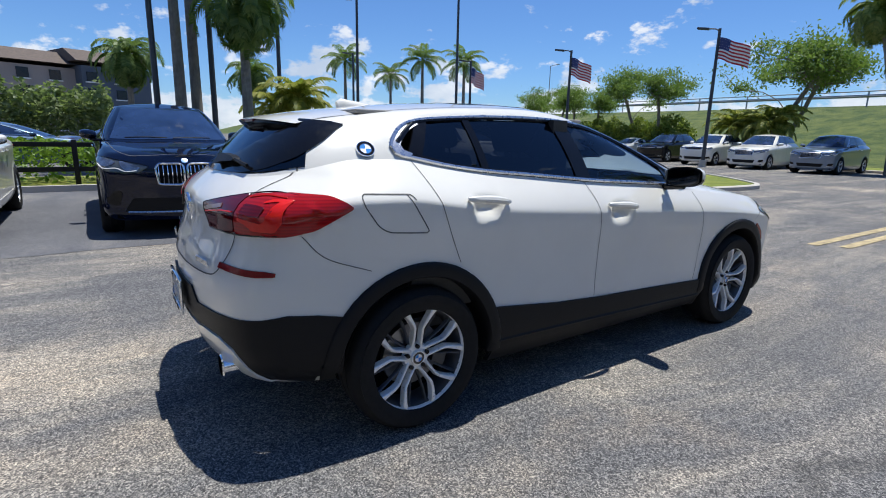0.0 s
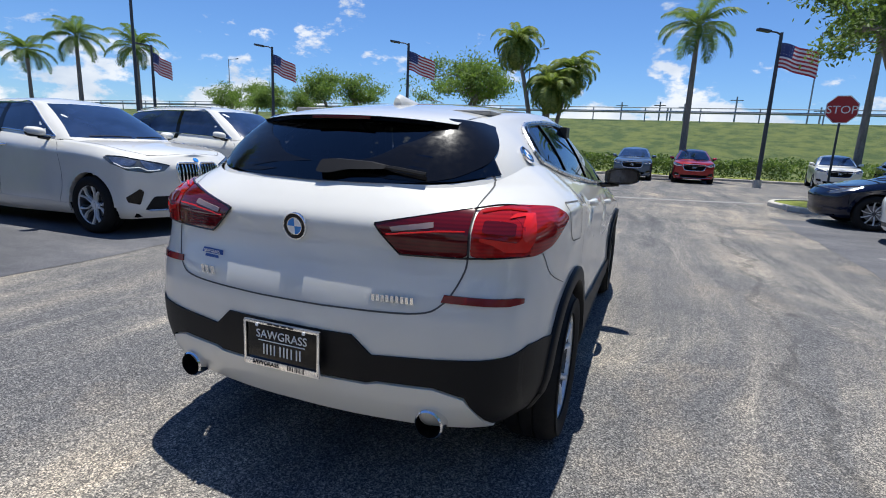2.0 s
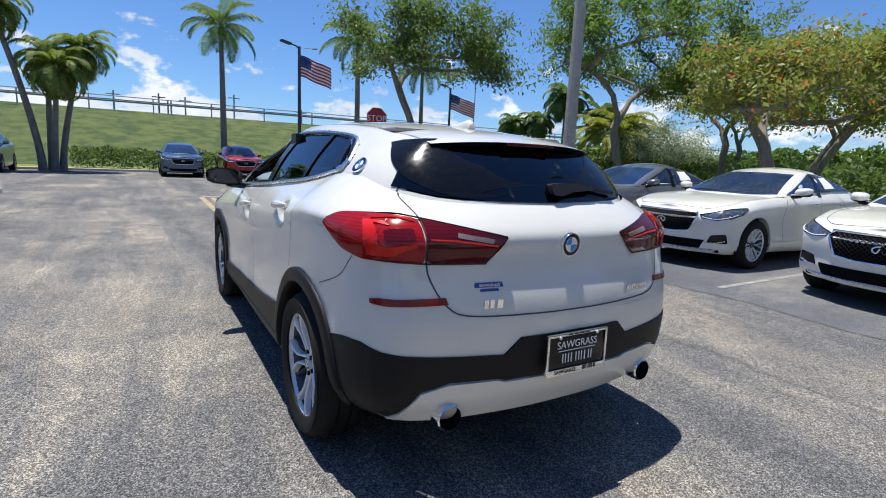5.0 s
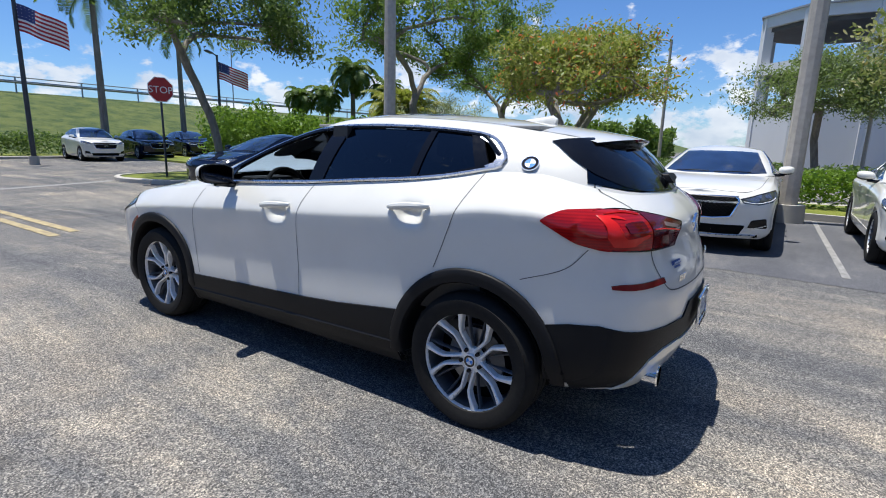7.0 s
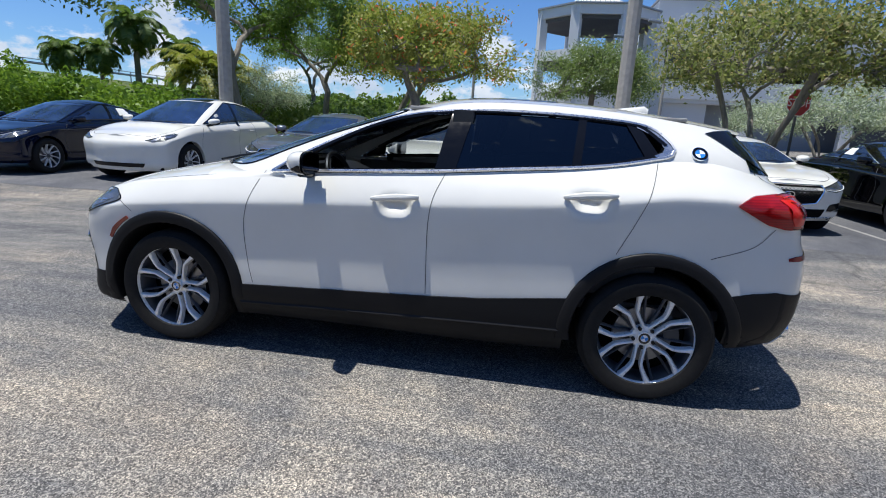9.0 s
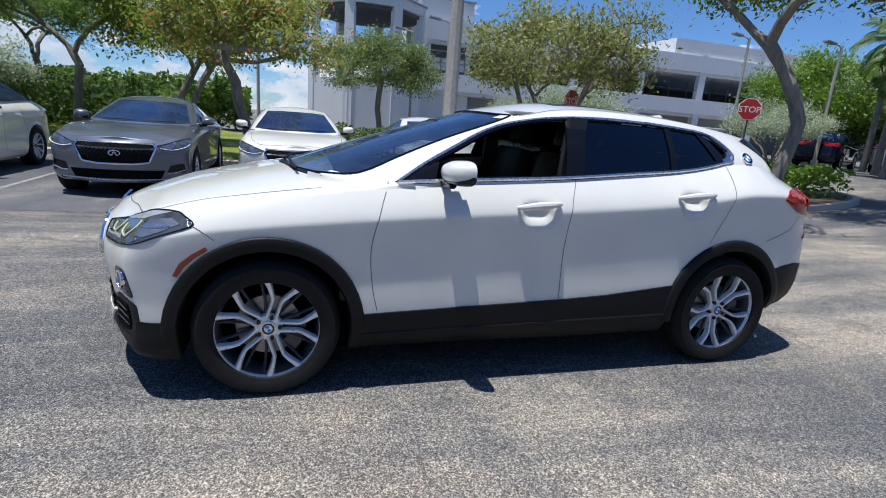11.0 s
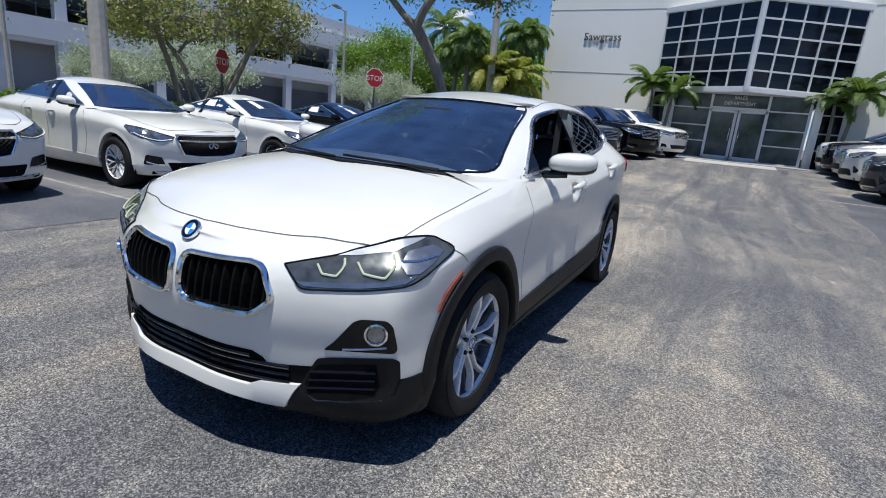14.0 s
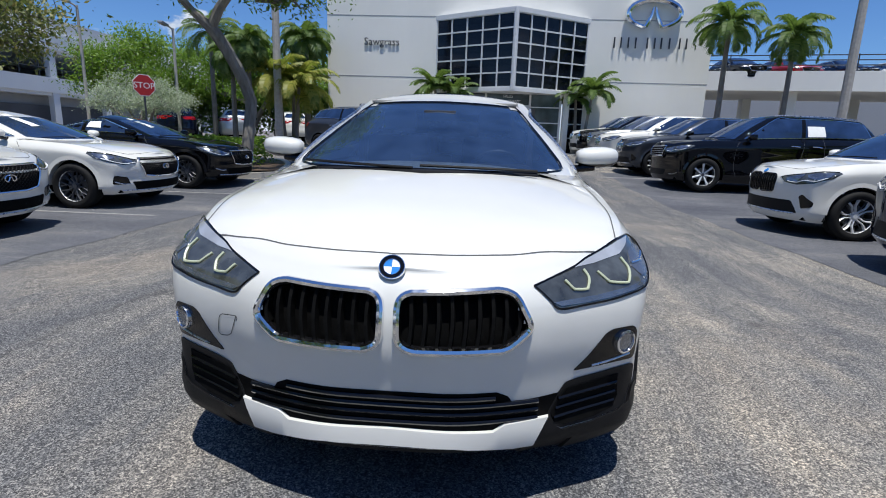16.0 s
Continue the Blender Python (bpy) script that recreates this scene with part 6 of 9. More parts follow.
def parked_car(name, s, paint_mat, front="bars", rims="ten", clad=False, chrome=True, wheelbase=None, tyre=.345, label="", roof_rails=False, body_kit=True, two_door=False, black_roof=False):
    n, k, H, hz, hc, bf, br, cowl, tf, tr, rb, e = s["dims"]
    car = thing(name, label=label, category="car", group="parked cars")
    v, f, tags = shell(s, 120, 96, np.r_[np.linspace(0, .8, 13), np.linspace(.84, 1, 9)])
    skin = Skin(v, f)
    wb = wheelbase or (2 * n * .605)
    yf = n - .86 if front != "blank" else n - .88
    axles = [yf, yf - wb]
    r = tyre + .055
    part("body", body_geo(v, f, tags, [(y, tyre) for y in axles], r), paint_mat, car, angle=50)
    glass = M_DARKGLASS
    if black_roof:
        part("glass_roof", skin.lay(rounded([(-.42 * k, tf - .05), (.42 * k, tf - .05), (.40 * k, tr + .1), (-.40 * k, tr + .1)], .05), "top", .003, .006, .12), M_GLOSSBLACK, car)
    half = W2 = k * .89
    # windscreen and rear window
    zs = hc - .0
    scr = [(-.70 * k, bf + .03), (-.4 * k, hc + .01), (0, hc + .02), (.4 * k, hc + .01), (.70 * k, bf + .03), (.515 * k, e - .025), (.3 * k, e - .012), (0, e - .008), (-.3 * k, e - .012), (-.515 * k, e - .025)]
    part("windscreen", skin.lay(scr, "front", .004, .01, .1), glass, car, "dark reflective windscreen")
    for x0 in (.05, -.5):
        part("front_wiper", skin.bead([(x0 * k, hc + .035), ((x0 + .25) * k, hc + .04), ((x0 + .48) * k, hc + .03)], "front", .008, .006, 8, 5), M_CLAD, car)
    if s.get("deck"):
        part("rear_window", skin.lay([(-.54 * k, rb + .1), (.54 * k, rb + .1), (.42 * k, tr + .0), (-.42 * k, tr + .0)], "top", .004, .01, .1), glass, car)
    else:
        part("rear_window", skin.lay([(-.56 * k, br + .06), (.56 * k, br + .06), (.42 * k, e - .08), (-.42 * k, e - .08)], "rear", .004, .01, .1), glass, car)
    top = [(float(t), float(curve1(s["roofedge"], t)) - .035) for t in np.linspace(tr + .15, tf - .34, 7)]
    y0, y1 = cowl - .28, rb + .38
    bot = belt_line(s, np.linspace(y0, y1, 7), .035)
    dlo = bot + [(top[0][0] - .02, top[0][1] - .02)] + top
    rake = [(y0, bot[0][1])]
    bp = (y0 + y1) / 2 + (.12 if not two_door else -.25)
    for view, sgn in (("left", -1), ("right", 1)):
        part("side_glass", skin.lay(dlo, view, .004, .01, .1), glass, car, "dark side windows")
        part("window_trim", skin.bead(bot, view, .009, .005, 24, 5), M_CHROME if chrome else M_GLOSSBLACK, car)
        part("window_trim", skin.bead([bot[-1]] + dlo[7:] + [bot[0]], view, .009, .004, 30, 5), M_CHROME if chrome else M_GLOSSBLACK, car)
        zt = float(curve1(s["roofedge"], bp - .1)) - .02
        part("door_pillar", skin.lay([(bp - .04, bf), (bp + .05, bf), (bp - .02, zt), (bp - .10, zt)], view, .007, .004, .1), M_GLOSSBLACK, car)
        lines = [[(cowl - .22, bf), (cowl - .1, bf - .15), (cowl - .08, .6), (cowl - .16, .34)], [(bp, bf), (bp + .04, .8), (bp + .03, .34)]]
        if not two_door:
            lines.append([(axles[1] + .52, br), (axles[1] + .5, .95), (axles[1] + .42, .78)])
        for line in lines:
            part("panel_gap", skin.strip(line, view, .007, n=16), M_SEAM, car)
        for yh in ((bp + .22,) if two_door else (bp + .2, axles[1] + .68)):
            pts = [skin.hit(view, yh + .1 - .2 * u, bf - .10 - .012 * u, .018 * math.sin(math.pi * u) + .006) for u in np.linspace(0, 1, 6)]
            part("door_handle", Geo().tube(pts, .012, 6), M_CHROME if chrome and front != "blank" else paint_mat, car)
        for yw in axles:
            wheel(car, sgn * (half - .115), yw, sgn, rims, tyre, tyre * .70, .235, False, random.uniform(0, 60))
            ring = []
            for q in range(21):
                a = math.pi * q / 20
                for rr, lift in ((r + .055 if clad else r + .045, .008 if clad else .001), (r - .012, .010)):
                    p = skin.hit(view, yw + rr * math.cos(a), max(tyre + rr * math.sin(a), .235), lift)
                    ring.append(p if p is not None else Vector((sgn * half * .97, yw + rr * math.cos(a), tyre + rr * math.sin(a))))
                ring.append(ring[-1] - Vector((sgn * .1, 0, 0)))
            part("wheel_arch_trim", Geo().add(ring, [(3 * i + j, 3 * i + j + 1, 3 * i + j + 4, 3 * i + j + 3) for i in range(20) for j in range(2)]), M_CLAD if clad else paint_mat, car)
            wm = pose(sgn * (half - .035), yw, tyre) @ Matrix.Diagonal((sgn, 1, 1, 1))
            part("wheel_well", Geo().add(*sector(r + .012, r + .02, -104, 104, -.3, 0, 14), wm).add(*sector(.01, r + .02, -104, 104, -.31, -.30, 14), wm), M_DARK, car)
        part("sill_trim", skin.lay([(axles[0] - r, .235), (axles[0] - r, .36), (axles[1] + r, .38), (axles[1] + r, .25)], view, .008, .02, .15), M_CLAD if clad else paint_mat, car)
        part("tail_lamp", skin.lay(rounded([(-n + .52, br - .16), (-n + .14, br - .10), (-n + .10, br - .26), (-n + .35, br - .27)], .02), view, .006, .012, .08), M_TAIL, car, "red tail lamp")
    for sgn in (1, -1):
        part("tail_lamp_rear", skin.lay([(sgn * a, b) for a, b in [(.45 * k, br - .12), (.80 * k, br - .10), (.80 * k, br - .26), (.5 * k, br - .24)]][::sgn], "rear", .006, .012, .08), M_TAIL, car)
        # headlamps that run from the nose round the corner; points as (x, y, z)
        cv = "corner_left" if sgn < 0 else "corner_right"
        A, B, D = CORNER[cv]

        def onto(pts):
            return [((Vector((sgn * x * k, n + y, hz + z))).dot(A), (Vector((sgn * x * k, n + y, hz + z))).dot(B)) for x, y, z in pts]
        if front == "blank":
            hl = [(.50, -.16, -.07), (.62, -.20, -.035), (.74, -.34, .03), (.82, -.52, .075), (.85, -.58, .06), (.85, -.48, .0), (.78, -.30, -.07), (.62, -.19, -.10)]
            tube = [(.56, -.18, -.05), (.70, -.28, .01), (.82, -.52, .06)]
        elif front == "jeep":
            hl = [(.50, -.12, -.03), (.70, -.17, -.02), (.86, -.36, 0), (.87, -.38, -.10), (.76, -.2, -.13), (.52, -.12, -.14)]
            tube = [(.54, -.12, -.12), (.74, -.18, -.115), (.85, -.33, -.09)]
        elif front == "mesh":
            hl = [(.49, -.13, -.085), (.62, -.19, -.04), (.76, -.36, .005), (.86, -.60, .035), (.875, -.62, .015), (.875, -.5, -.06), (.82, -.33, -.125), (.70, -.2, -.15), (.52, -.13, -.135)]
            tube = [(.53, -.13, -.115), (.68, -.19, -.13), (.80, -.3, -.105), (.855, -.42, -.06)]
        else:
            hl = [(.37, -.09, -.125), (.52, -.13, -.075), (.72, -.28, -.035), (.86, -.54, -.01), (.875, -.58, -.03), (.875, -.46, -.10), (.80, -.28, -.185), (.62, -.15, -.205), (.45, -.1, -.19)]
            tube = [(.50, -.11, -.17), (.62, -.15, -.175), (.70, -.2, -.14), (.80, -.3, -.155), (.85, -.42, -.10)]
        lamp = part("headlamp", skin.lay(rounded(onto(hl), .015), cv, .004, .015, .05), M_HLDARK, car, "clear headlamp over dark housing", angle=60)
        c = [sum(q[j] for q in hl) / len(hl) for j in range(3)]
        for du, sz in ((-.28, .34), (.24, .40)):
            o = [c[j] + (hl[len(hl) // 2][j] - hl[0][j]) * du * .8 for j in range(3)]
            part("headlamp_reflector", skin.lay(onto([tuple(o[j] + (q[j] - c[j]) * (sz if j != 2 else .62) for j in range(3)) for q in hl]), cv, .007, .003, .05), M_LAMPGLASS, lamp)
        part("light_guide", skin.bead(onto(tube), cv, .006, .008, 16, 5), M_WHITEPLASTIC, lamp)
        part("headlamp_brow", skin.bead(onto(hl[:4]), cv, .005, .006, 14, 5), M_GLOSSBLACK, lamp)
        if body_kit:
            fog = [(.70 * k, .40), (.66 * k, .56), (.70 * k, .60), (.82 * k, .50), (.81 * k, .43)] if front == 'kidney' else [(.60 * k, .36), (.64 * k, .47), (.80 * k, .50), (.82 * k, .37)]
            part("bumper_vent", skin.lay(rounded([(sgn * a, b) for a, b in fog][::sgn], .02), "front", .005, .012, .06), M_GLOSSBLACK, car)
            if chrome and front != "kidney":
                part("vent_trim", skin.bead([(sgn * a, b) for a, b in ((.60 * k, .365), (.70 * k, .37), (.80 * k, .405))], "front", .009, .01, 8, 5), M_ALU, car)
    # grille
    if front == "kidney":
        gz0, gz1, gw = (hz - .46, hz - .06, .33) if H > 1.75 else (hz - .34, hz - .09, .33)
        for sgn in (-1, 1):
            out = rounded([(sgn * a, b) for a, b in [(.02, gz1 - .02), (.06, gz1), (gw - .04, gz1), (gw, gz1 - .05), (gw - .03, gz0 + .01), (.06, gz0), (.02, gz0 + .03)]][::sgn], .03)
            kid = part("kidney_grille", skin.lay(out, "front", .004, .02, .06), M_DARK, car, "black kidney grille")
            part("grille_surround", skin.bead(out + out[:1], "front", .013, .008, 50, 6), M_CHROME if chrome else M_GLOSSBLACK, kid)
            for q in range(6):
                x = .055 + q * (gw - .09) / 5
                part("grille_bar", skin.bead([(sgn * x, gz0 + .02), (sgn * x, (gz0 + gz1) / 2), (sgn * x, gz1 - .02)], "front", .008, .010, 5, 5), M_CHROME if chrome else M_GLOSSBLACK, kid)
        part("lower_intake", skin.lay(rounded([(-.56 * k, .50), (.56 * k, .50), (.66 * k, .33), (-.66 * k, .33)], .03), "front", .005, .015, .08), M_CLAD, car)
        part("skid_edge", skin.bead([(x * k, .325) for x in (-.62, -.3, 0, .3, .62)], "front", .012, .006, 12, 5), M_ALU, car)
        p = skin.hit("front", 0, hz - .05, .004)
        part("bonnet_emblem", Geo().lathe([(0, .004), (.036, .003), (.04, -.004)], 20, Matrix.Translation(p) @ pose(0, 0, 0, 0, -45, 90)), M_BLUE, car)
    elif front == "mesh":
        out = rounded([(-.49 * k, hz - .10), (-.43 * k, hz - .06), (.43 * k, hz - .06), (.49 * k, hz - .10), (.40 * k, hz - .31), (.2 * k, hz - .335), (-.2 * k, hz - .335), (-.40 * k, hz - .31)], .02)
        gr = part("grille", skin.lay(out, "front", .003, .02, .06), M_DARK, car, "black mesh grille with chrome frame")
        part("grille_surround", skin.bead(out + out[:1], "front", .013, .010, 60, 6), M_CHROME, gr)
        lo, hi = hz - .325, hz - .075
        for lean in (-1, 1):
            for q in range(-11, 12):
                x0 = q * .052 * k
                pts = []
                for u in np.linspace(0, 1, 7):
                    x, z = x0 + lean * (u - .5) * .30, lo + (hi - lo) * u
                    if inside(out, x, z):
                        pts.append((x, z))
                if len(pts) > 2:
                    part("grille_mesh", skin.bead(pts, "front", .0038, .006, 8, 4), M_CLAD, gr)
        for sgn in (-1, 1):
            arc = [(sgn * .068 * math.cos(w), hz - .19 + .034 * math.sin(w)) for w in np.linspace(math.pi / 2, -1.05, 10)]
            part("grille_emblem", skin.bead(arc + [(sgn * .022, hz - .208), (sgn * .005, hz - .172)], "front", .008, .014, 22, 5), M_CHROME, gr)
        part("lower_intake", skin.lay(rounded([(-.58 * k, .40), (.58 * k, .40), (.52 * k, .28), (-.52 * k, .28)], .02), "front", .005, .015, .08), M_DARK, car)
        part("chin_trim", skin.bead([(x * k, .262 + .02 * abs(x)) for x in (-.7, -.4, 0, .4, .7)], "front", .010, .006, 16, 5), M_ALU if chrome else M_GLOSSBLACK, car)
    elif front in ("bars", "jeep"):
        gw = .42 if front == "bars" else .47
        z1 = hz - (.06 if front == "bars" else .03)
        z0 = hz - (.30 if front == "bars" else .15)
        out = rounded([(-gw * k, z1), (gw * k, z1), ((gw - .05) * k, z0), (-(gw - .05) * k, z0)], .03)
        gr = part("grille", skin.lay(out, "front", .003, .02, .06), M_DARK, car, "black grille with bright bars")
        part("grille_surround", skin.bead(out + out[:1], "front", .012, .008, 50, 6), M_CHROME, gr)
        if front == "bars":
            for q in range(5):
                z = z1 - .035 - q * (z1 - z0 - .06) / 4
                part("grille_bar", skin.bead([(x * k, z) for x in (-gw + .05, -.15, .15, gw - .05)], "front", .007, .010, 10, 5), M_ALU, gr)
        else:
            for q in range(7):
                x = (-.39 + q * .13) * k
                part("grille_bar", skin.bead([(x, z0 + .015), (x, z1 - .015)], "front", .014, .010, 4, 6), M_CHROME, gr)
        part("lower_intake", skin.lay(rounded([(-.5 * k, .47), (.5 * k, .47), (.44 * k, .33), (-.44 * k, .33)], .03), "front", .005, .015, .08), M_CLAD, car)
    else:
        part("lower_intake", skin.lay(rounded([(-.5 * k, .36), (.5 * k, .36), (.46 * k, .29), (-.46 * k, .29)], .02), "front", .005, .015, .08), M_GLOSSBLACK, car)
    if clad:
        part("front_skirt", skin.lay([(-.84 * k, .33), (.84 * k, .33), (.80 * k, .23), (-.80 * k, .23)], "front", .010, .02, .1), M_CLAD, car)
    for sgn in (-1, 1):
        part("bonnet_gap", skin.strip([(sgn * a, b) for a, b in ((0, n - .12), (.35 * k, n - .17), (.6 * k, n - .3), (.70 * k, n - .6), (.74 * k, cowl + .1))], "top", .007, n=30), M_SEAM, car)
    mirror_pair(skin, car, cowl - .36, bf + .075, half * .945, paint_mat, (.2, .15, .13))
    if roof_rails:
        for sgn in (-1, 1):
            part("roof_rail", skin.bead([(sgn * .50 * k, tf - .35), (sgn * .525 * k, (tf + tr) / 2), (sgn * .49 * k, tr + .25)], "top", .016, .03, 16, 6), M_ALU if chrome else M_GLOSSBLACK, car)
    part("underbody", Geo().box((0, 0, .31), (2 * half - .3, 2 * n - .5, .16), cut=.05), M_DARK, car)
    return car, skin


def sheet_of_paper(parent, skin, poly, view):
    part("price_sheet", skin.lay(poly, view, .012, 0, .2), M_PAPER, parent, "white price sheet")


def repaint(ob, old, fresh):
    """Another paint on a copied car."""
    for o in ob.children_recursive:
        for slot in o.material_slots:
            if slot.material == old:
                slot.link = "OBJECT"
                slot.material = fresh


def at_east(y, front_x, spec, turn=0.0):
    return pose(front_x + spec["dims"][0], y, ground_z(y), 0, 0, 90 + turn)


def at_west(y, front_x, spec, turn=0.0):
    return pose(front_x - spec["dims"][0], y, ground_z(y), 0, 0, -90 + turn)


M_LAMPGLASS = plain("lamp_glass", (0.30, 0.315, 0.34), 0.1, 0.85, vary=0.45, scale=16)
SEDAN = car_spec(4.81, 1.82, 1.44, .82, 1.0, 1.0, 1.06, .95, .15, -1.10, -1.72, deck=1.02)
COUPE = car_spec(4.69, 1.85, 1.395, .80, .97, .98, 1.03, .85, .05, -.95, -1.75, deck=1.0)
SUV_M = car_spec(4.71, 1.89, 1.72, 1.0, 1.17, 1.155, 1.265, 1.05, .38, -1.72, -2.12)
SUV_S = car_spec(4.45, 1.82, 1.59, .93, 1.08, 1.07, 1.18, 1.0, .33, -1.62, -2.0)
SUV_L = car_spec(5.17, 2.0, 1.82, 1.08, 1.22, 1.20, 1.28, 1.15, .45, -2.0, -2.38)
TESLA_S = car_spec(4.70, 1.85, 1.445, .76, .96, .97, 1.04, 1.15, .25, -1.05, -1.95, deck=1.06)
TESLA_Y = car_spec(4.75, 1.92, 1.62, .84, 1.06, 1.05, 1.15, 1.20, .25, -1.3, -2.05, deck=1.15)

sedan, sedan_skin = parked_car("sedan_car", SEDAN, M_GRAPHITE, "mesh", "ten", label="graphite grey sedan with black mesh grille parked in a row")
sheet_of_paper(sedan, sedan_skin, [(-.50, 1.12), (-.86, 1.13), (-.83, 1.29), (-.53, 1.29)], "left")
sedan.matrix_basis = at_east(3.5, 4.75, SEDAN)
for y, x, lab in ((1.1, 4.95, "white sedan with black mesh grille parked beside a grey sedan"), (-1.55, 4.7, "white sedan with chrome-framed mesh grille and sunroof")):
    c = copy_thing(sedan, at_east(y, x, SEDAN))
    repaint(c, M_GRAPHITE, M_WHITE2)
    tagged(c, lab)

coupe, coupe_skin = parked_car("coupe_car", COUPE, M_WHITE2, "mesh", "dark ten", two_door=True, tyre=.335, label="white two-door coupe with paper sheet behind the windscreen")
sheet_of_paper(coupe, coupe_skin, [(.20, 1.16), (.34, 1.15), (.30, 1.32), (.18, 1.33)], "front")
sheet_of_paper(coupe, coupe_skin, [(-.30, 1.12), (-.62, 1.13), (-.60, 1.24), (-.34, 1.25)], "right")
sheet_of_paper(coupe, coupe_skin, [(-.30, 1.12), (-.34, 1.25), (-.60, 1.24), (-.62, 1.13)], "left")
coupe.matrix_basis = at_east(-4.4, 4.75, COUPE)
c = copy_thing(coupe, at_east(-7.25, 4.7, COUPE))
repaint(c, M_WHITE2, M_BLACK)
tagged(c, "black two-door coupe with mesh grille parked beside a white coupe")

tesla, tesla_skin = parked_car("electric_suv", TESLA_Y, M_WHITE2, "blank", "swirl", chrome=False, tyre=.36, body_kit=False, black_roof=True, label="white electric crossover with smooth nose and black roof")
tesla.matrix_basis = at_east(6.75, 4.75, TESLA_Y)
tesla3, t3_skin = parked_car("electric_sedan", TESLA_S, M_NAVY, "blank", "swirl", chrome=False, tyre=.34, body_kit=False, black_roof=True, label="dark blue electric sedan with smooth nose at the row's end")
sheet_of_paper(tesla3, t3_skin, [(-.55, 1.13), (-.9, 1.14), (-.86, 1.28), (-.6, 1.29)], "left")
tesla3.matrix_basis = at_east(9.5, 4.35, TESLA_S)

suv, suv_skin = parked_car("suv_car", SUV_M, M_NAVY, "kidney", "y", clad=False, tyre=.365, roof_rails=False, label="dark blue SUV with twin chrome grilles parked facing the aisle")
suv.matrix_basis = at_west(-1.55, -4.4, SUV_M)
c = copy_thing(suv, at_west(1.65, -4.47, SUV_M))
repaint(c, M_NAVY, M_WHITE2)
tagged(c, "white SUV with twin chrome grilles parked beside a larger white SUV")
small_suv, ss_skin = parked_car("compact_suv", SUV_S, M_WHITE2, "kidney", "y", clad=False, chrome=False, tyre=.345, label="white compact SUV with black twin grilles")
small_suv.matrix_basis = at_west(-4.45, -4.5, SUV_S)
big_suv, bs_skin = parked_car("large_suv", SUV_L, M_WHITE2, "kidney", "swirl", tyre=.39, roof_rails=True, label="large white SUV with tall twin chrome grilles")
big_suv.matrix_basis = at_west(4.65, -4.25, SUV_L)
gls, gls_skin = parked_car("large_suv", SUV_L, M_BLACK, "bars", "seven", tyre=.39, roof_rails=True, label="large black SUV with bright wheels and a sheet in its window")
sheet_of_paper(gls, gls_skin, [(-.55, 1.32), (-.95, 1.33), (-.94, 1.56), (-.56, 1.56)], "left")
gls.matrix_basis = at_west(-9.9, -4.7, SUV_L)
# the row that runs on to the showroom
for y, x, fresh, lab in ((-12.6, -4.5, M_DARKGREY, "dark grey SUV in the row towards the showroom"), (-14.9, -4.35, M_WHITE2, "white SUV in the row towards the showroom"),
                         (-16.6, -4.4, M_SILVER, "silver SUV in the row towards the showroom"), (-18.3, -4.3, M_BLACK, "black SUV in the row towards the showroom")):
    c = copy_thing(suv, at_west(y, x, SUV_M))
    repaint(c, M_NAVY, fresh)
    tagged(c, lab)
c = copy_thing(suv, at_west(-19.9, -4.3, SUV_M))
repaint(c, M_NAVY, M_WHITE2)
tagged(c, "white SUV parked by the showroom entrance")
# beyond the planted island, nose towards the aisle
other_suv, os_skin = parked_car("suv_car", SUV_M, M_DARKGREY, "bars", "five", clad=False, tyre=.37, label="dark grey SUV with bright grille beside the planted island")
other_suv.matrix_basis = pose(3.75, -14.65, ground_z(-14.65), 0, 0, 59)
for x, y, rz, fresh, lab in ((2.9, -17.1, 60, M_BLACK, "black SUV with dark glass beside a grey one"), (2.2, -19.2, 64, M_WHITE2, "white SUV parked by the showroom wall"),
                             (15.8, -23.8, 205, M_NAVY, "navy SUV parked tail to the island"), (13.4, -25.4, 205, M_SILVER, "silver hatchback parked tail to the island"), (10.9, -27.2, 205, M_WHITE2, "white SUV parked tail to the island")):
    c = copy_thing(other_suv, pose(x, y, ground_z(y), 0, 0, rz))
    repaint(c, M_DARKGREY, fresh)
    tagged(c, lab)
# across the road, below the bank
jeep, jeep_skin = parked_car("suv_car", SUV_M, M_WHITE2, "jeep", "five", tyre=.37, roof_rails=True, label="white boxy SUV with seven-slot grille across the road")
jeep.matrix_basis = pose(-13.6, 27.2, 0, 0, 0, 183)
for src, old, x, y, rz, fresh, lab in (
        (other_suv, M_DARKGREY, -10.4, 26.2, 183, M_WHITE2, "white SUV with upright grille across the road"), (other_suv, M_DARKGREY, -7.3, 25.8, 181, M_BLUEGREY, "blue-grey SUV with wide grille across the road"),
        (jeep, M_WHITE2, -17.0, 28.0, 183, M_BLACK, "black SUV parked beside a white one"), (sedan, M_GRAPHITE, -20.2, 28.4, 183, M_WHITE2, "white sedan parked across the road"),
        (sedan, M_GRAPHITE, -24.0, 28.6, 183, M_SILVER, "silver sedan parked across the road")):
    c = copy_thing(src, pose(x, y, 0, 0, 0, rz))
    repaint(c, old, fresh)
    tagged(c, lab)
cross, cross_skin = parked_car("crossover_suv", SUV_S, M_STEEL, "mesh", "five", tyre=.36, label="steel blue crossover with mesh grille under the bank")
cross.matrix_basis = pose(.3, 25.1, 0, 0, 0, 180)
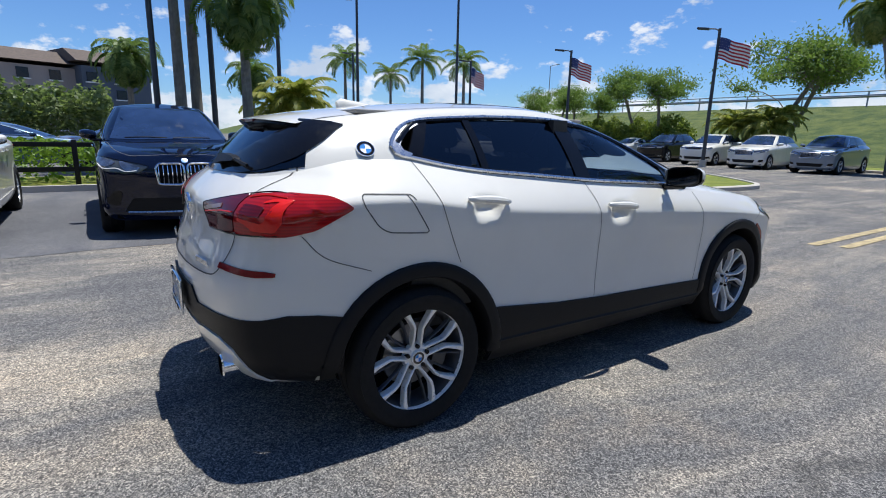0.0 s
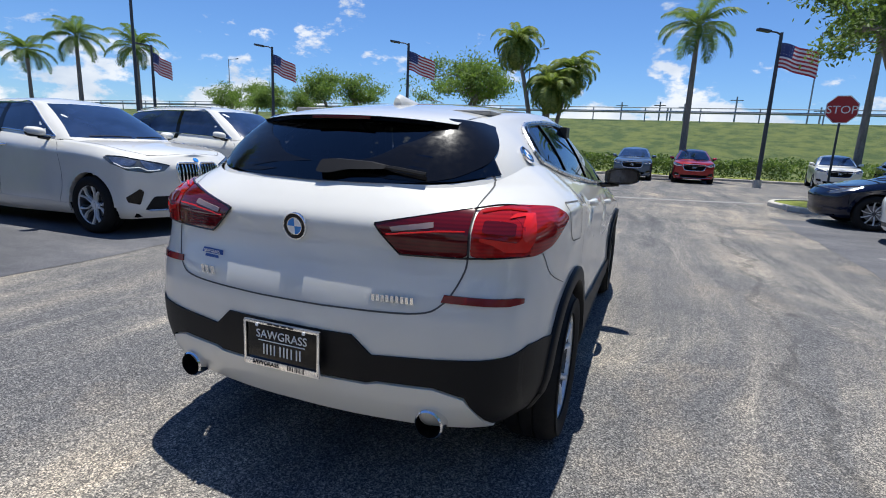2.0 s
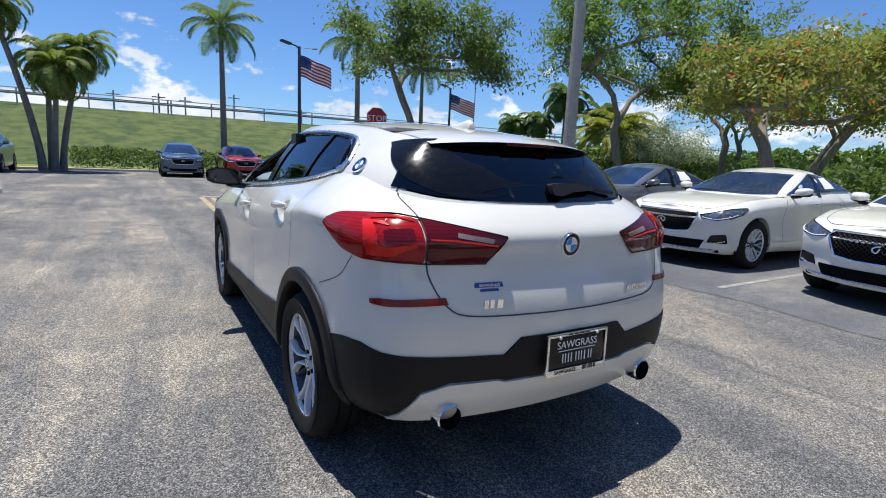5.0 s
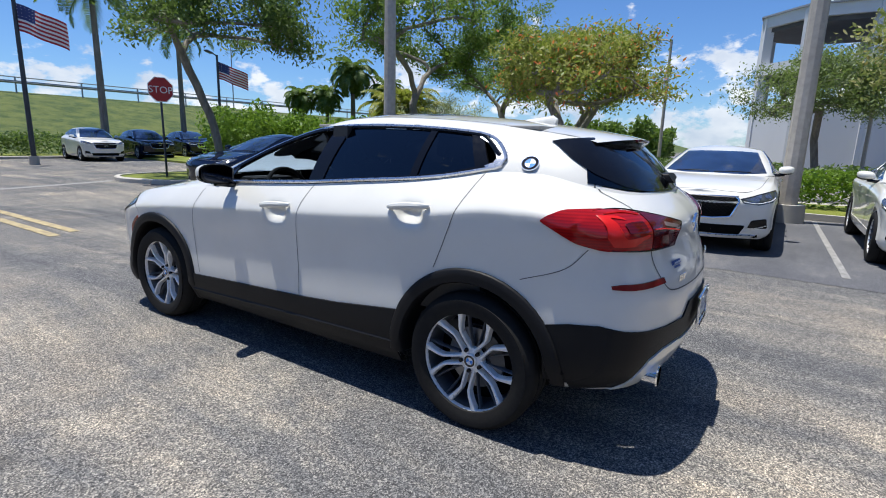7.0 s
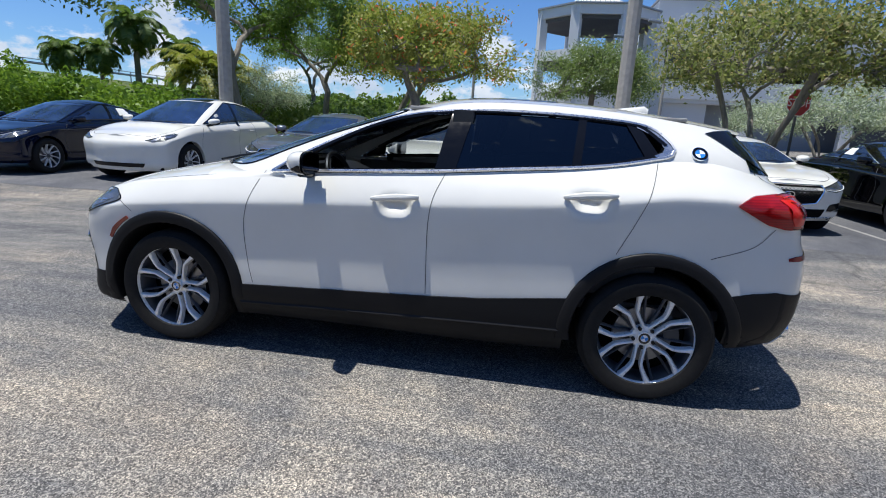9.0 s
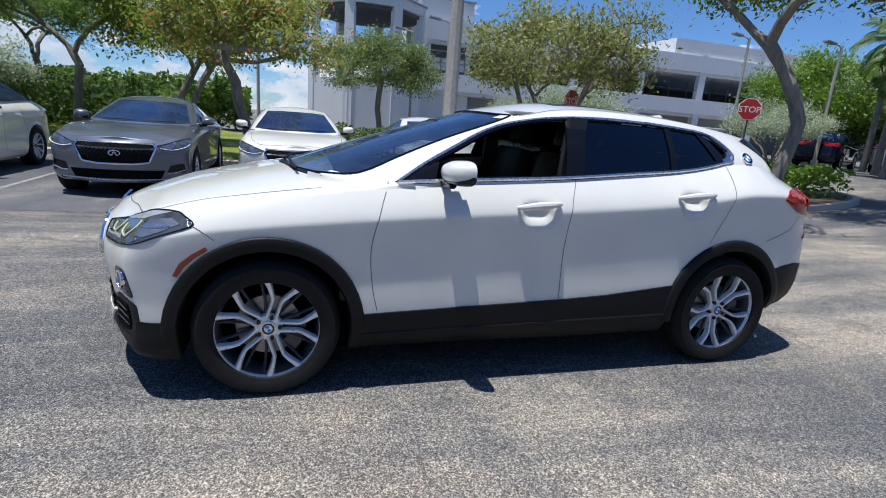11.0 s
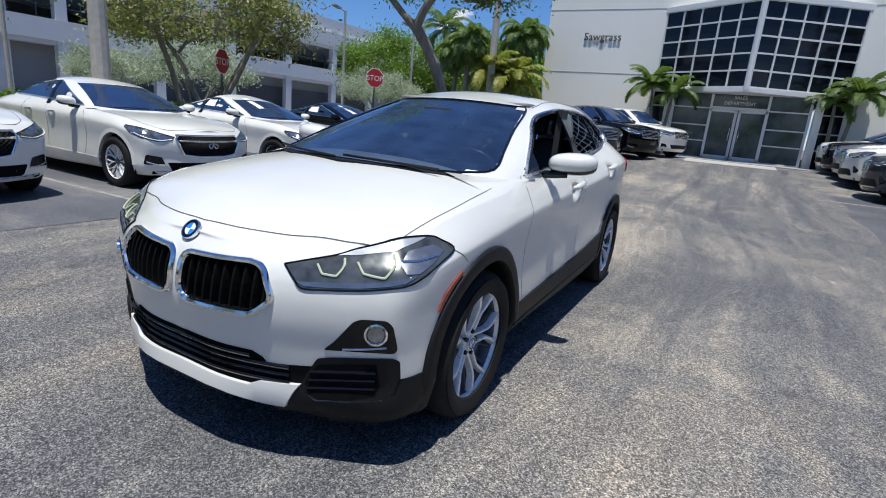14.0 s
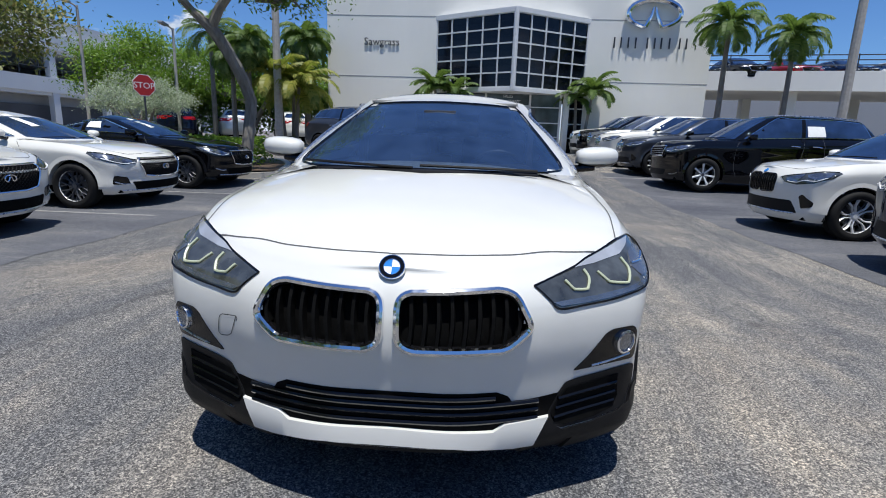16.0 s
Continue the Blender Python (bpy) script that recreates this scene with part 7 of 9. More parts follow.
for x, y, rz, fresh, lab in ((3.0, 25.0, 180, M_RED, "red crossover with mesh grille under the bank"), (9.3, 26.6, 172, M_WHITE2, "white crossover parked near the stop sign"),
                             (12.6, 28.0, 172, M_NAVY, "navy crossover parked near the stop sign"), (15.6, 28.6, 172, M_NAVY, "dark blue crossover at the end of the row"), (18.6, 29.2, 172, M_STEEL, "blue crossover beside the tree")):
    c = copy_thing(cross, pose(x, y, 0, 0, 0, rz))
    repaint(c, M_STEEL, fresh)
    tagged(c, lab)
for x, y, rz, fresh, lab in ((-18, -4.5, 0, M_STEEL, "blue car behind the hedge"), (-18, -1.0, 0, M_SILVER, "silver car behind the hedge")):
    c = copy_thing(sedan, pose(x, y, 0, 0, 0, rz))
    repaint(c, M_GRAPHITE, fresh)
    tagged(c, lab)

# ---- plants ----
def leaf_quads(g, centre, count, spread, size, rng, flat=1.0):
    for _ in range(count):
        p = Vector(centre) + Vector((rng.gauss(0, 1), rng.gauss(0, 1), rng.gauss(0, .6))) * spread
        up = Vector((rng.gauss(0, flat), rng.gauss(0, flat), 1)).normalized()
        a = up.cross(Vector((rng.gauss(0, 1), rng.gauss(0, 1), rng.gauss(0, .3)))).normalized()
        b = up.cross(a)
        s = size * rng.uniform(.6, 1.3)
        k = len(g.v)
        g.v += [tuple(p - a * s), tuple(p + b * s * .42), tuple(p + a * s), tuple(p - b * s * .42)]
        g.f.append((k, k + 1, k + 2, k + 3))


def tree(name, seed, height, crown_r, mat, bark=None, stems=1, fork=.3, low=.4, leaves=7000, leaf=.07, lean=(0, 0), gaps=.0, sprays=110, clump=.12, label="", thick=.13):
    """A tree whose limbs grow out to points strewn in a rounded crown. fork and low: the heights, as shares of the whole, of the first fork and of the crown's underside."""
    rng = random.Random(seed)
    t = thing(name, label=label, category="tree")
    wood, crown = Geo(), Geo()
    mid, half = height * (1 + low) / 2, height * (1 - low) / 2
    cx = Vector((lean[0] * mid, lean[1] * mid, mid))
    goals = []
    while len(goals) < sprays:
        d = Vector((rng.gauss(0, 1), rng.gauss(0, 1), rng.gauss(0, 1))).normalized()
        if d.z < -.45:
            continue
        bulge = 1 + .38 * noise.noise(d * 2.4 + Vector((seed, 0, 0)))
        p = d * bulge * rng.uniform(.25, 1) ** .45
        p = cx + Vector((p.x * crown_r, p.y * crown_r, p.z * half))
        if noise.noise(p * (2.2 / crown_r) + Vector((0, seed, 0))) < gaps - .6:
            continue
        goals.append(p)
    pos, par, way, own, spread = [], [], [], [], []
    for s in range(stems):
        a = 6.28 * s / stems + rng.uniform(0, .8)
        off = Vector((math.cos(a), math.sin(a), 0)) if stems > 1 else Vector()
        spread.append(off)
        q = off * .10 - Vector((0, 0, .05))
        aim = (off * .42 + Vector((lean[0], lean[1], 1))).normalized()
        top = height * fork * rng.uniform(.85, 1.15)
        last = -1
        n = 6
        for k in range(n + 1):
            pos.append(q); par.append(last); way.append(aim); own.append(s)
            last = len(pos) - 1
            aim = (aim + Vector((rng.gauss(0, .07), rng.gauss(0, .07), .03))).normalized()
            q = q + aim * top / n
    roots = len(pos)
    hub = Vector((lean[0] * height * fork, lean[1] * height * fork, height * fork))
    ends = []
    for goal in sorted(goals, key=lambda p: (p - hub).length):
        arr = np.array(pos)
        dist = np.linalg.norm(arr - np.array(goal), axis=1) + np.where(arr[:, 2] < height * fork * .8, 5.0, 0.0) + .6 * np.clip(arr[:, 2] - goal.z, 0, None)
        side = max(range(stems), key=lambda k: spread[k].dot(goal - cx) + rng.uniform(0, .3))
        at = int(np.argmin(dist + np.where(np.array(own) == side, 0.0, 9.0)))
        p0 = pos[at]
        gap = (goal - p0).length
        bend = p0 + (way[at] * .45 + (goal - p0).normalized() * .6 + Vector((0, 0, .12))).normalized() * gap * .45
        n = max(2, int(gap / .45))
        last, prev = at, p0
        for k in range(1, n + 1):
            f = k / n
            q = p0 * (1 - f) ** 2 + bend * 2 * f * (1 - f) + goal * f * f + Vector((rng.gauss(0, 1), rng.gauss(0, 1), rng.gauss(0, 1))) * .025
            pos.append(q); par.append(last); way.append((q - prev).normalized()); own.append(side)
            last, prev = len(pos) - 1, q
        ends.append(last)
    load = [0.0] * len(pos)
    for e in ends:
        k = e
        while k >= 0:
            load[k] += 1
            k = par[k]
    scale = thick / stems ** .45 / (max(load) ** .58)
    rad = [max(scale * max(v, .4) ** .58, .008) for v in load]
    seen = set()
    for e in ends + [roots // stems * (s + 1) - 1 for s in range(stems)]:
        line, k = [], e
        while k >= 0:
            line.append(k)
            if k in seen:
                break
            seen.add(k)
            k = par[k]
        line = line[::-1]
        if len(line) > 1:
            r = [rad[i] for i in line]
            r[0] = min(r[0], r[1] * 1.15)
            wood.tube([pos[i] for i in line], r, 9 if max(r) > .06 else (6 if max(r) > .025 else 4), False)
    per = max(4, leaves // len(goals))
    for e in ends:
        size = crown_r * clump * rng.uniform(.7, 1.3)
        leaf_quads(crown, pos[e] + Vector((0, 0, size * .3)), int(per * .72 * rng.uniform(.5, 1.5)), size, leaf, rng)
        back = par[e]
        if back >= 0:
            leaf_quads(crown, pos[back], int(per * .28), size * .8, leaf, rng)
    part("trunk", wood, bark or M_BARK, t)
    part("crown", crown, mat, t, smooth=False)
    return t


def frond(g, stem, base, yaw, rise, length, droop, width, rng, pairs=26, fan=False):
    p = Vector(base)
    el = rise
    d0 = Vector((math.cos(yaw), math.sin(yaw), 0))
    pts = []
    n = 12
    for k in range(n + 1):
        pts.append(p.copy())
        d = d0 * math.cos(el) + Vector((0, 0, math.sin(el)))
        p = p + d * length / n
        el -= droop / n * (.5 + 1.2 * k / n)
    stem.tube(pts, [.022 * (1 - .8 * k / n) + .004 for k in range(n + 1)], 4, False)
    for k in range(pairs):
        u = .14 + .86 * k / (pairs - 1)
        i = min(int(u * n), n - 1)
        f = u * n - i
        q = pts[i].lerp(pts[i + 1], f)
        t = (pts[i + 1] - pts[i]).normalized()
        side = t.cross(Vector((0, 0, 1)))
        side = side.normalized() if side.length > .05 else Vector((-math.sin(yaw), math.cos(yaw), 0))
        up = side.cross(t)
        w = width * (math.sin(math.pi * (u * .86 + .1)) ** .7) * rng.uniform(.85, 1.1)
        for sg in (-1, 1):
            tip = q + side * sg * w * .85 + t * w * .55 + up * w * .12 - Vector((0, 0, w * rng.uniform(.25, .6)))
            mid = q + side * sg * w * .45 + t * w * .22 + up * w * .14
            h = .032 + .016 * rng.random()
            j = len(g.v)
            g.v += [tuple(q - t * h * .6), tuple(q + t * h * .6), tuple(mid + t * h), tuple(mid - t * h), tuple(tip)]
            g.f += [(j, j + 1, j + 2, j + 3), (j + 3, j + 2, j + 4)]


def palm(name, seed, height, fronds=20, length=2.2, width=.55, droop=1.5, lean=(0, 0), thick=.16, mat=None, label="", bulge=1.0, stems=1, low=-.5, shaft=False, pairs=26):
    rng = random.Random(seed)
    t = thing(name, label=label, category="palm tree")
    trunk, leaves, ribs = Geo(), Geo(), Geo()
    for s in range(stems):
        a = 2.1 * s + .4
        off = Vector((.25 * math.cos(a), .25 * math.sin(a), 0)) if stems > 1 else Vector()
        le = (lean[0] + (.10 * math.cos(a) if stems > 1 else 0), lean[1] + (.10 * math.sin(a) if stems > 1 else 0))
        h = height * (1 - .1 * s)
        pts = [off + Vector((le[0] * h * u ** 1.4, le[1] * h * u ** 1.4, h * u - .08 * (u == 0))) for u in np.linspace(0, 1, 12)]
        rad = [thick * (1.25 - .5 * u + (.15 * math.sin(math.pi * u) if bulge > 1 else 0)) if u > .04 else thick * 1.45 for u in np.linspace(0, 1, 12)]
        trunk.tube(pts, rad, 12)
        if shaft:
            part("crown_shaft", Geo().tube([pts[-1] - Vector((0, 0, .1)), pts[-1] + Vector((0, 0, .35)), pts[-1] + Vector((0, 0, .7))], [thick * .8, thick * .85, thick * .4], 10), M_LEAF, t)
        top = pts[-1] + Vector((0, 0, .55 if shaft else .05))
        for k in range(fronds):
            yaw = 2.39996 * k + rng.uniform(-.2, .2)
            u = (k + .5) / fronds
            rise = 1.25 - (1.25 - low) * u + rng.uniform(-.12, .12)
            frond(leaves, ribs, top, yaw, rise, length * rng.uniform(.85, 1.1), droop * rng.uniform(.8, 1.2), width, rng, pairs)
    part("trunk", trunk, M_PALMBARK, t)
    part("frond_crown", leaves, mat or M_FROND, t, smooth=False)
    part("rib_crown", ribs, mat or M_FROND, t)
    return t


def shrub(g, rng, x0, y0, x1, y1, h, count, size=.06, z=0.0, lumpy=.35):
    for _ in range(count):
        u, v = rng.random(), rng.random()
        x, y = x0 + (x1 - x0) * u, y0 + (y1 - y0) * v
        hh = h * (1 - lumpy + lumpy * (noise.noise(Vector((x * .9, y * .9, 3))) + 1))
        w = rng.random() ** .45
        p = Vector((x, y, z + hh * w))
        a = Vector((rng.gauss(0, 1), rng.gauss(0, 1), rng.gauss(0, .7))).normalized()
        b = a.cross(Vector((rng.gauss(0, 1), rng.gauss(0, 1), rng.gauss(0, 1)))).normalized()
        s = size * rng.uniform(.6, 1.4)
        k = len(g.v)
        g.v += [tuple(p - a * s), tuple(p + b * s * .5), tuple(p + a * s), tuple(p - b * s * .5)]
        g.f.append((k, k + 1, k + 2, k + 3))


def hedge(x0, y0, x1, y1, h, mat, label, count, size=.06, z=None, lumpy=.25):
    g = Geo()
    shrub(g, random.Random(int(x0 * 7 + y0 * 13)), x0, y0, x1, y1, h, count, size, ground_z((y0 + y1) / 2) if z is None else z, lumpy)
    return whole("hedge", g, mat, label, "hedge", kind="stuff", smooth=False)


def place(ob, x, y, rz=0, s=1.0, z=None):
    """A copy of a plant at a place, turned and scaled."""
    c = copy_thing(ob, pose(x, y, ground_z(y) if z is None else z, 0, 0, rz))
    c.scale = (s, s, s)
    return c

# ---- embankment, kerbs, planting ----
def bank():
    g = Geo()
    xs = np.linspace(-260, 320, 59)
    prof = [(31.0, -.06), (34, .25), (40, 1.3), (47, 3.1), (52, 4.3), (54, 4.6), (66, 4.65), (70, 3.5), (90, -.06)]
    rows = []
    for x in xs:
        bend = .0016 * max(0, -x - 30) ** 1.55 + .0006 * max(0, x - 40) ** 1.5
        rows.append([(x, y + bend + .5 * noise.noise(Vector((x * .05, y * .1, 0))), z + (.12 * noise.noise(Vector((x * .21, y * .3, 1))) if 0 < z < 4.5 else 0)) for y, z in prof])
    n = len(prof)
    g.add([p for r in rows for p in r], [(i * n + j, (i + 1) * n + j, (i + 1) * n + j + 1, i * n + j + 1) for i in range(len(xs) - 1) for j in range(n - 1)])
    whole("ground_bank", g, M_BANK, "grassy road embankment with patchy green and straw-coloured grass", "ground", kind="structure")
    rail = thing("guard_rail", label="grey steel guard rail along the top of the embankment", category="guard rail")
    def line(x):
        return 53 + .0016 * max(0, -x - 30) ** 1.55 + .0006 * max(0, x - 40) ** 1.5
    px = np.linspace(-200, 260, 93)
    part("rail_beam", Geo().tube([(x, line(x), 5.35) for x in px], .14, 6), M_RAIL, rail)
    part("rail_top", Geo().tube([(x, line(x), 5.75) for x in px], .05, 6), M_RAIL, rail)
    post = Geo().box((0, 0, .45), (.1, .1, 1.35)).mesh("rail_post", M_RAIL, False)
    for x in px:
        o = new("rail_post", post)
        o.parent = rail
        o.location = (x, line(x), 4.6)


bank()


def kerb(pts, label, h=.13, w=.15, z=None):
    g = Geo()
    p = spline(pts, max(12, 6 * len(pts)))
    rows = []
    for i in range(len(p)):
        t = p[min(i + 1, len(p) - 1)] - p[max(i - 1, 0)]
        nrm = np.array((-t[1], t[0])) / (np.linalg.norm(t) + 1e-9)
        zz = ground_z(p[i][1]) if z is None else z
        row = []
        for off, up in ((-w / 2, -.05), (-w / 2, h - .025), (-w / 2 + .03, h), (w / 2, h), (w / 2, -.05)):
            q = p[i] + nrm * off
            row.append((q[0], q[1], zz + up))
        rows.append(row)
    g.add([a for r in rows for a in r], [(i * 5 + j, i * 5 + j + 1, i * 5 + j + 6, i * 5 + j + 5) for i in range(len(rows) - 1) for j in range(4)] + [(0, 1, 2, 3, 4), tuple(range(len(rows) * 5 - 1, len(rows) * 5 - 6, -1))])
    whole("trim_kerb", g, M_KERB, label, "kerb", kind="structure", smooth=False)


def bed(poly, mat, label, z=.10, name="ground_bed"):
    pts = spline(list(poly) + [poly[0]], 48)
    c = pts.mean(0)
    base = ground_z(c[1])
    whole(name, Geo().add([(*p, base + z) for p in pts] + [(c[0], c[1], base + z + .03)], [(i, (i + 1) % len(pts), len(pts)) for i in range(len(pts))]), mat, label, "planting bed", kind="structure")
    kerb(list(poly) + [poly[0]], "pale concrete kerb round a planting bed")


bed([(-9.5, 7.4), (-6.2, 7.4), (-5.0, 9.5), (-4.55, 12.8), (-5.2, 14.3), (-8.5, 16.8), (-13.5, 17.8), (-16, 12), (-14, 8)], M_LAWN, "mown lawn island with a concrete kerb")
whole("pavement", Geo().box((-6.6, 7.0, .06), (3.0, 1.2, .13), cut=.02), M_KERB, "pale concrete pavement beside the lawn island", "pavement", kind="structure")
bed([(4.6, 12.0), (5.2, 11.4), (8.0, 11.2), (12.0, 11.6), (12.4, 13.6), (9.0, 14.9), (5.4, 14.6), (4.4, 13.4)], M_LAWN, "grassy island with a kerb and a stop sign")
bed([(10.2, -1.8), (12.6, -1.6), (13.0, -6.0), (12.0, -9.0), (10.4, -8.6), (10.0, -5.0)], M_LAWN, "narrow planted strip behind the parked cars")
bed([(4.75, -8.9), (5.5, -8.4), (6.6, -8.45), (9.2, -8.7), (10.4, -10.6), (9.0, -12.0), (6.2, -12.0), (5.2, -11.0)], M_MULCH, "mulched island with green shrubs and a tree")
kerb([(-30, 29.6), (-14, 29.4), (-6, 28.2), (8, 28.4), (20, 31.0), (40, 34.0)], "pale kerb along the foot of the bank")
whole("ground_verge", Geo().prism([(-40, 29.7), (-14, 29.5), (-6, 28.3), (8, 28.5), (20, 31.1), (40, 34.1), (40, 40), (-40, 40)], -.05, .09), M_LAWN, "grass verge at the foot of the bank", "grass", kind="structure", smooth=False)
kerb([(10.6, 16.5), (11.0, 10.5), (10.8, 4.6), (10.05, 3.2), (9.95, 1.0), (10.4, -.6), (10.4, -1.6)], "pale kerb behind the parked cars")
whole("ground_east", Geo().prism([(10.7, 16.5), (11.1, 10.5), (10.9, 4.6), (10.13, 3.2), (10.03, 1.0), (10.5, -.6), (10.5, -1.5), (13, -1.4), (20, 2), (32, 6), (40, 30), (12, 30)], -.05, .09), M_LAWN, "grass under the trees beside the car park", "grass", kind="structure", smooth=False)
kerb([(-10.6, 6.5), (-10.6, -8.0)], "concrete kerb behind the parked SUVs")
whole("ground_west", Geo().prism([(-10.7, 7), (-10.7, -8.5), (-13.5, -8.5), (-13.5, 7)], -.05, .09), M_LAWN, "grass strip behind the parked SUVs", "grass", kind="structure", smooth=False)


def stripe(name, pts, w, mat, label, category="road marking"):
    g = Geo()
    p = spline(pts, 24)
    for i in range(23):
        t = p[i + 1] - p[i]
        nrm = np.array((-t[1], t[0])) / np.linalg.norm(t) * w / 2
        a, b, c, d = p[i] + nrm, p[i] - nrm, p[i + 1] - nrm, p[i + 1] + nrm
        g.add([(*a, ground_z(a[1]) + .008), (*b, ground_z(b[1]) + .008), (*c, ground_z(c[1]) + .008), (*d, ground_z(d[1]) + .008)], [(0, 1, 2, 3)])
    whole(name, g, mat, label, category, kind="structure")


stripe("road_line_yellow", [(-.10, 5.4), (-.06, 9.0), (-.02, 12.0)], .13, M_YELLOW, "faded yellow centre line on asphalt")
stripe("road_line_yellow_2", [(.20, 5.6), (.22, 9.0), (.24, 11.9)], .13, M_YELLOW, "faded yellow centre line on asphalt")
stripe("road_line_stop", [(.0, 12.2), (2.0, 12.75), (4.3, 13.6)], .3, M_LINE, "faded white stop line on asphalt")
for y in (5.2, 2.5, -.2, -3.1, -5.8):
    stripe("road_line_bay", [(4.2, y - .1), (7.0, y - .05), (9.8, y)], .08, M_LINE, "faded white bay line on asphalt")

for y in (-11.3, -13.8, -15.8, -17.5, -19.2):
    stripe("road_line_bay", [(-3.6, y), (-6, y), (-8.5, y)], .1, M_LINE, "white bay line between the parked SUVs")
stripe("pavement_strip", [(5.20, -13.19), (3.78, -13.36), (2.36, -13.53)], 1.1, M_KERB, "pale concrete strip in front of the dark SUV", "pavement")
stripe("pavement_entrance", [(-1.6, -21.6), (-1.6, -19.5), (-1.6, -17.6)], 3.0, M_CONCRETE, "pale concrete path before the showroom doors", "pavement")
stripe("pavement_mat", [(.9, -21.6), (.9, -19.6), (.9, -17.9)], 1.9, M_RUG, "dark grey paving beside the concrete path", "pavement")

# hedges and bushes
hedge(-4.5, 28.6, 8, 30.4, 1.15, M_LEAFDK, "dark green clipped hedge below the bank", 9000, .08)
hedge(8, 29.6, 30, 32.8, 1.2, M_LEAFDK, "dark green hedge below the bank", 9000, .09)
hedge(-13.2, -8.4, -11.4, 6.5, 1.05, M_LEAFLT, "bright green hedge behind a wooden fence", 9000, .07)
hedge(11.2, -6.8, 12.2, -1.8, .95, M_LEAFLT, "yellow-green hedge beside the parking bays", 5000, .055)
hedge(5.7, -11.7, 8.8, -9.2, .8, M_LEAFLT, "low bright green shrubs on the island", 6000, .055)
hedge(14.5, -8, 15.8, 2.0, 1.0, M_LEAFDK, "dark hedge between the car park and the road", 6000, .07)
hedge(12.0, 12.5, 30, 22, 1.9, M_LEAFLT, "tall bright green bushes beside the road", 26000, .10, lumpy=.6)
hedge(10.6, 15.2, 14.2, 19.5, 2.2, M_LEAFLT, "rounded bright green shrubs beside the road", 12000, .085, lumpy=.55)
hedge(19, 6, 32, 13, 1.7, M_LEAFDK, "dark green thicket below the trees", 12000, .13, lumpy=.5)

hedge(29, 3.5, 33, 15, 2.4, M_LEAF, "green thicket at the edge of the garage grounds", 16000, .16, lumpy=.5)
hedge(5, -33, 22, -30, 3.4, M_LEAFDK, "dark bushes behind the palms", 14000, .15, lumpy=.5)

# rail fence behind the SUVs
fence = thing("rail_fence", label="dark wooden rail fence in front of the hedge", category="fence")
for z in (.42, .95):
    part("fence_rail", Geo().box((-11.2, -1.0, z), (.07, 15, .1), cut=.01), M_CLAD, fence)
for y in np.linspace(-8.3, 6.3, 9):
    part("fence_post", Geo().box((-11.2, float(y), .5), (.1, .1, 1.1), cut=.01), M_CLAD, fence)

# trees
oak = tree("tree", 4, 6.7, 3.0, M_LEAFDK, fork=.33, low=.42, leaves=16000, leaf=.08, sprays=70, clump=.105, gaps=.6, label="slender shade tree with dark leaves on a grassy island", thick=.125)
oak.matrix_basis = pose(7.3, 12.85, .1, 0, 0, 20)
shade = tree("tree", 9, 8.2, 3.5, M_LEAF, fork=.30, low=.32, leaves=19000, leaf=.08, sprays=90, clump=.09, gaps=.62, label="tall shade tree with grey trunk", thick=.145)
shade.matrix_basis = pose(14.0, 9.5, .1, 0, 0, 80)
for x, y, rz, s in ((17.8, 8.2, 150, .85), (25.5, 12.5, 260, .9)):
    place(shade, x, y, rz, s, .1)
poinc = tree("tree", 15, 4.0, 2.3, M_LEAFRED, stems=1, fork=.28, low=.42, leaves=14000, leaf=.06, sprays=120, clump=.10, gaps=.5, label="flowering tree with yellow-green leaves and red blossom", thick=.12)
poinc.matrix_basis = pose(10.35, 2.05, .1, 0, 0, 0)
olive = tree("tree", 17, 5.5, 2.6, M_LEAFOLIVE, stems=2, fork=.26, low=.3, leaves=17000, leaf=.075, sprays=120, clump=.13, label="bushy yellow-green tree behind a flowering one", thick=.16)
olive.matrix_basis = pose(17.0, 4.6, .1, 0, 0, 0)
green = tree("tree", 23, 5.5, 3.0, M_LEAFGREEN, fork=.3, low=.3, leaves=22000, leaf=.075, sprays=120, clump=.12, gaps=.4, label="round-headed green tree beside the garage", thick=.15)
green.matrix_basis = pose(25.5, -3.6, .1, 0, 0, 0)
dry = tree("tree", 31, 5.0, 2.7, M_LEAFDRY, stems=4, fork=.2, low=.32, leaves=17000, leaf=.065, label="sparse multi-stemmed tree with dry yellow-green leaves", thick=.13, sprays=170, clump=.10, gaps=.42)
dry.matrix_basis = pose(11.1, -6.2, ground_z(-6.2), 0, 0, 30)
wide = tree("tree", 47, 6.8, 3.0, M_LEAF, fork=.32, low=.46, leaves=17000, leaf=.07, sprays=85, clump=.10, gaps=.55, label="wide shade tree with forked grey trunk on the island", thick=.14, lean=(.03, 0))
wide.matrix_basis = pose(5.45, -8.8, ground_z(-8.8), 0, 0, 200)
ficus = tree("tree", 58, 6.0, 3.4, M_LEAFLT, fork=.2, low=.15, leaves=20000, leaf=.10, sprays=130, clump=.14, label="dense bright green tree beyond the car park", thick=.2)
ficus.matrix_basis = pose(14.6, -29.5, .6, 0, 0, 0)
place(ficus, 20.5, -28, 90, 1.0)
place(ficus, 10.5, -31.5, 200, .9)
silver = tree("tree", 66, 3.4, 2.6, M_LEAFGREY, stems=4, fork=.2, low=.2, leaves=14000, leaf=.06, sprays=120, label="low silver-leaved buttonwood tree beside the road", thick=.12)
silver.matrix_basis = pose(20.5, -12.5, ground_z(-12.5), 0, 0, 0)
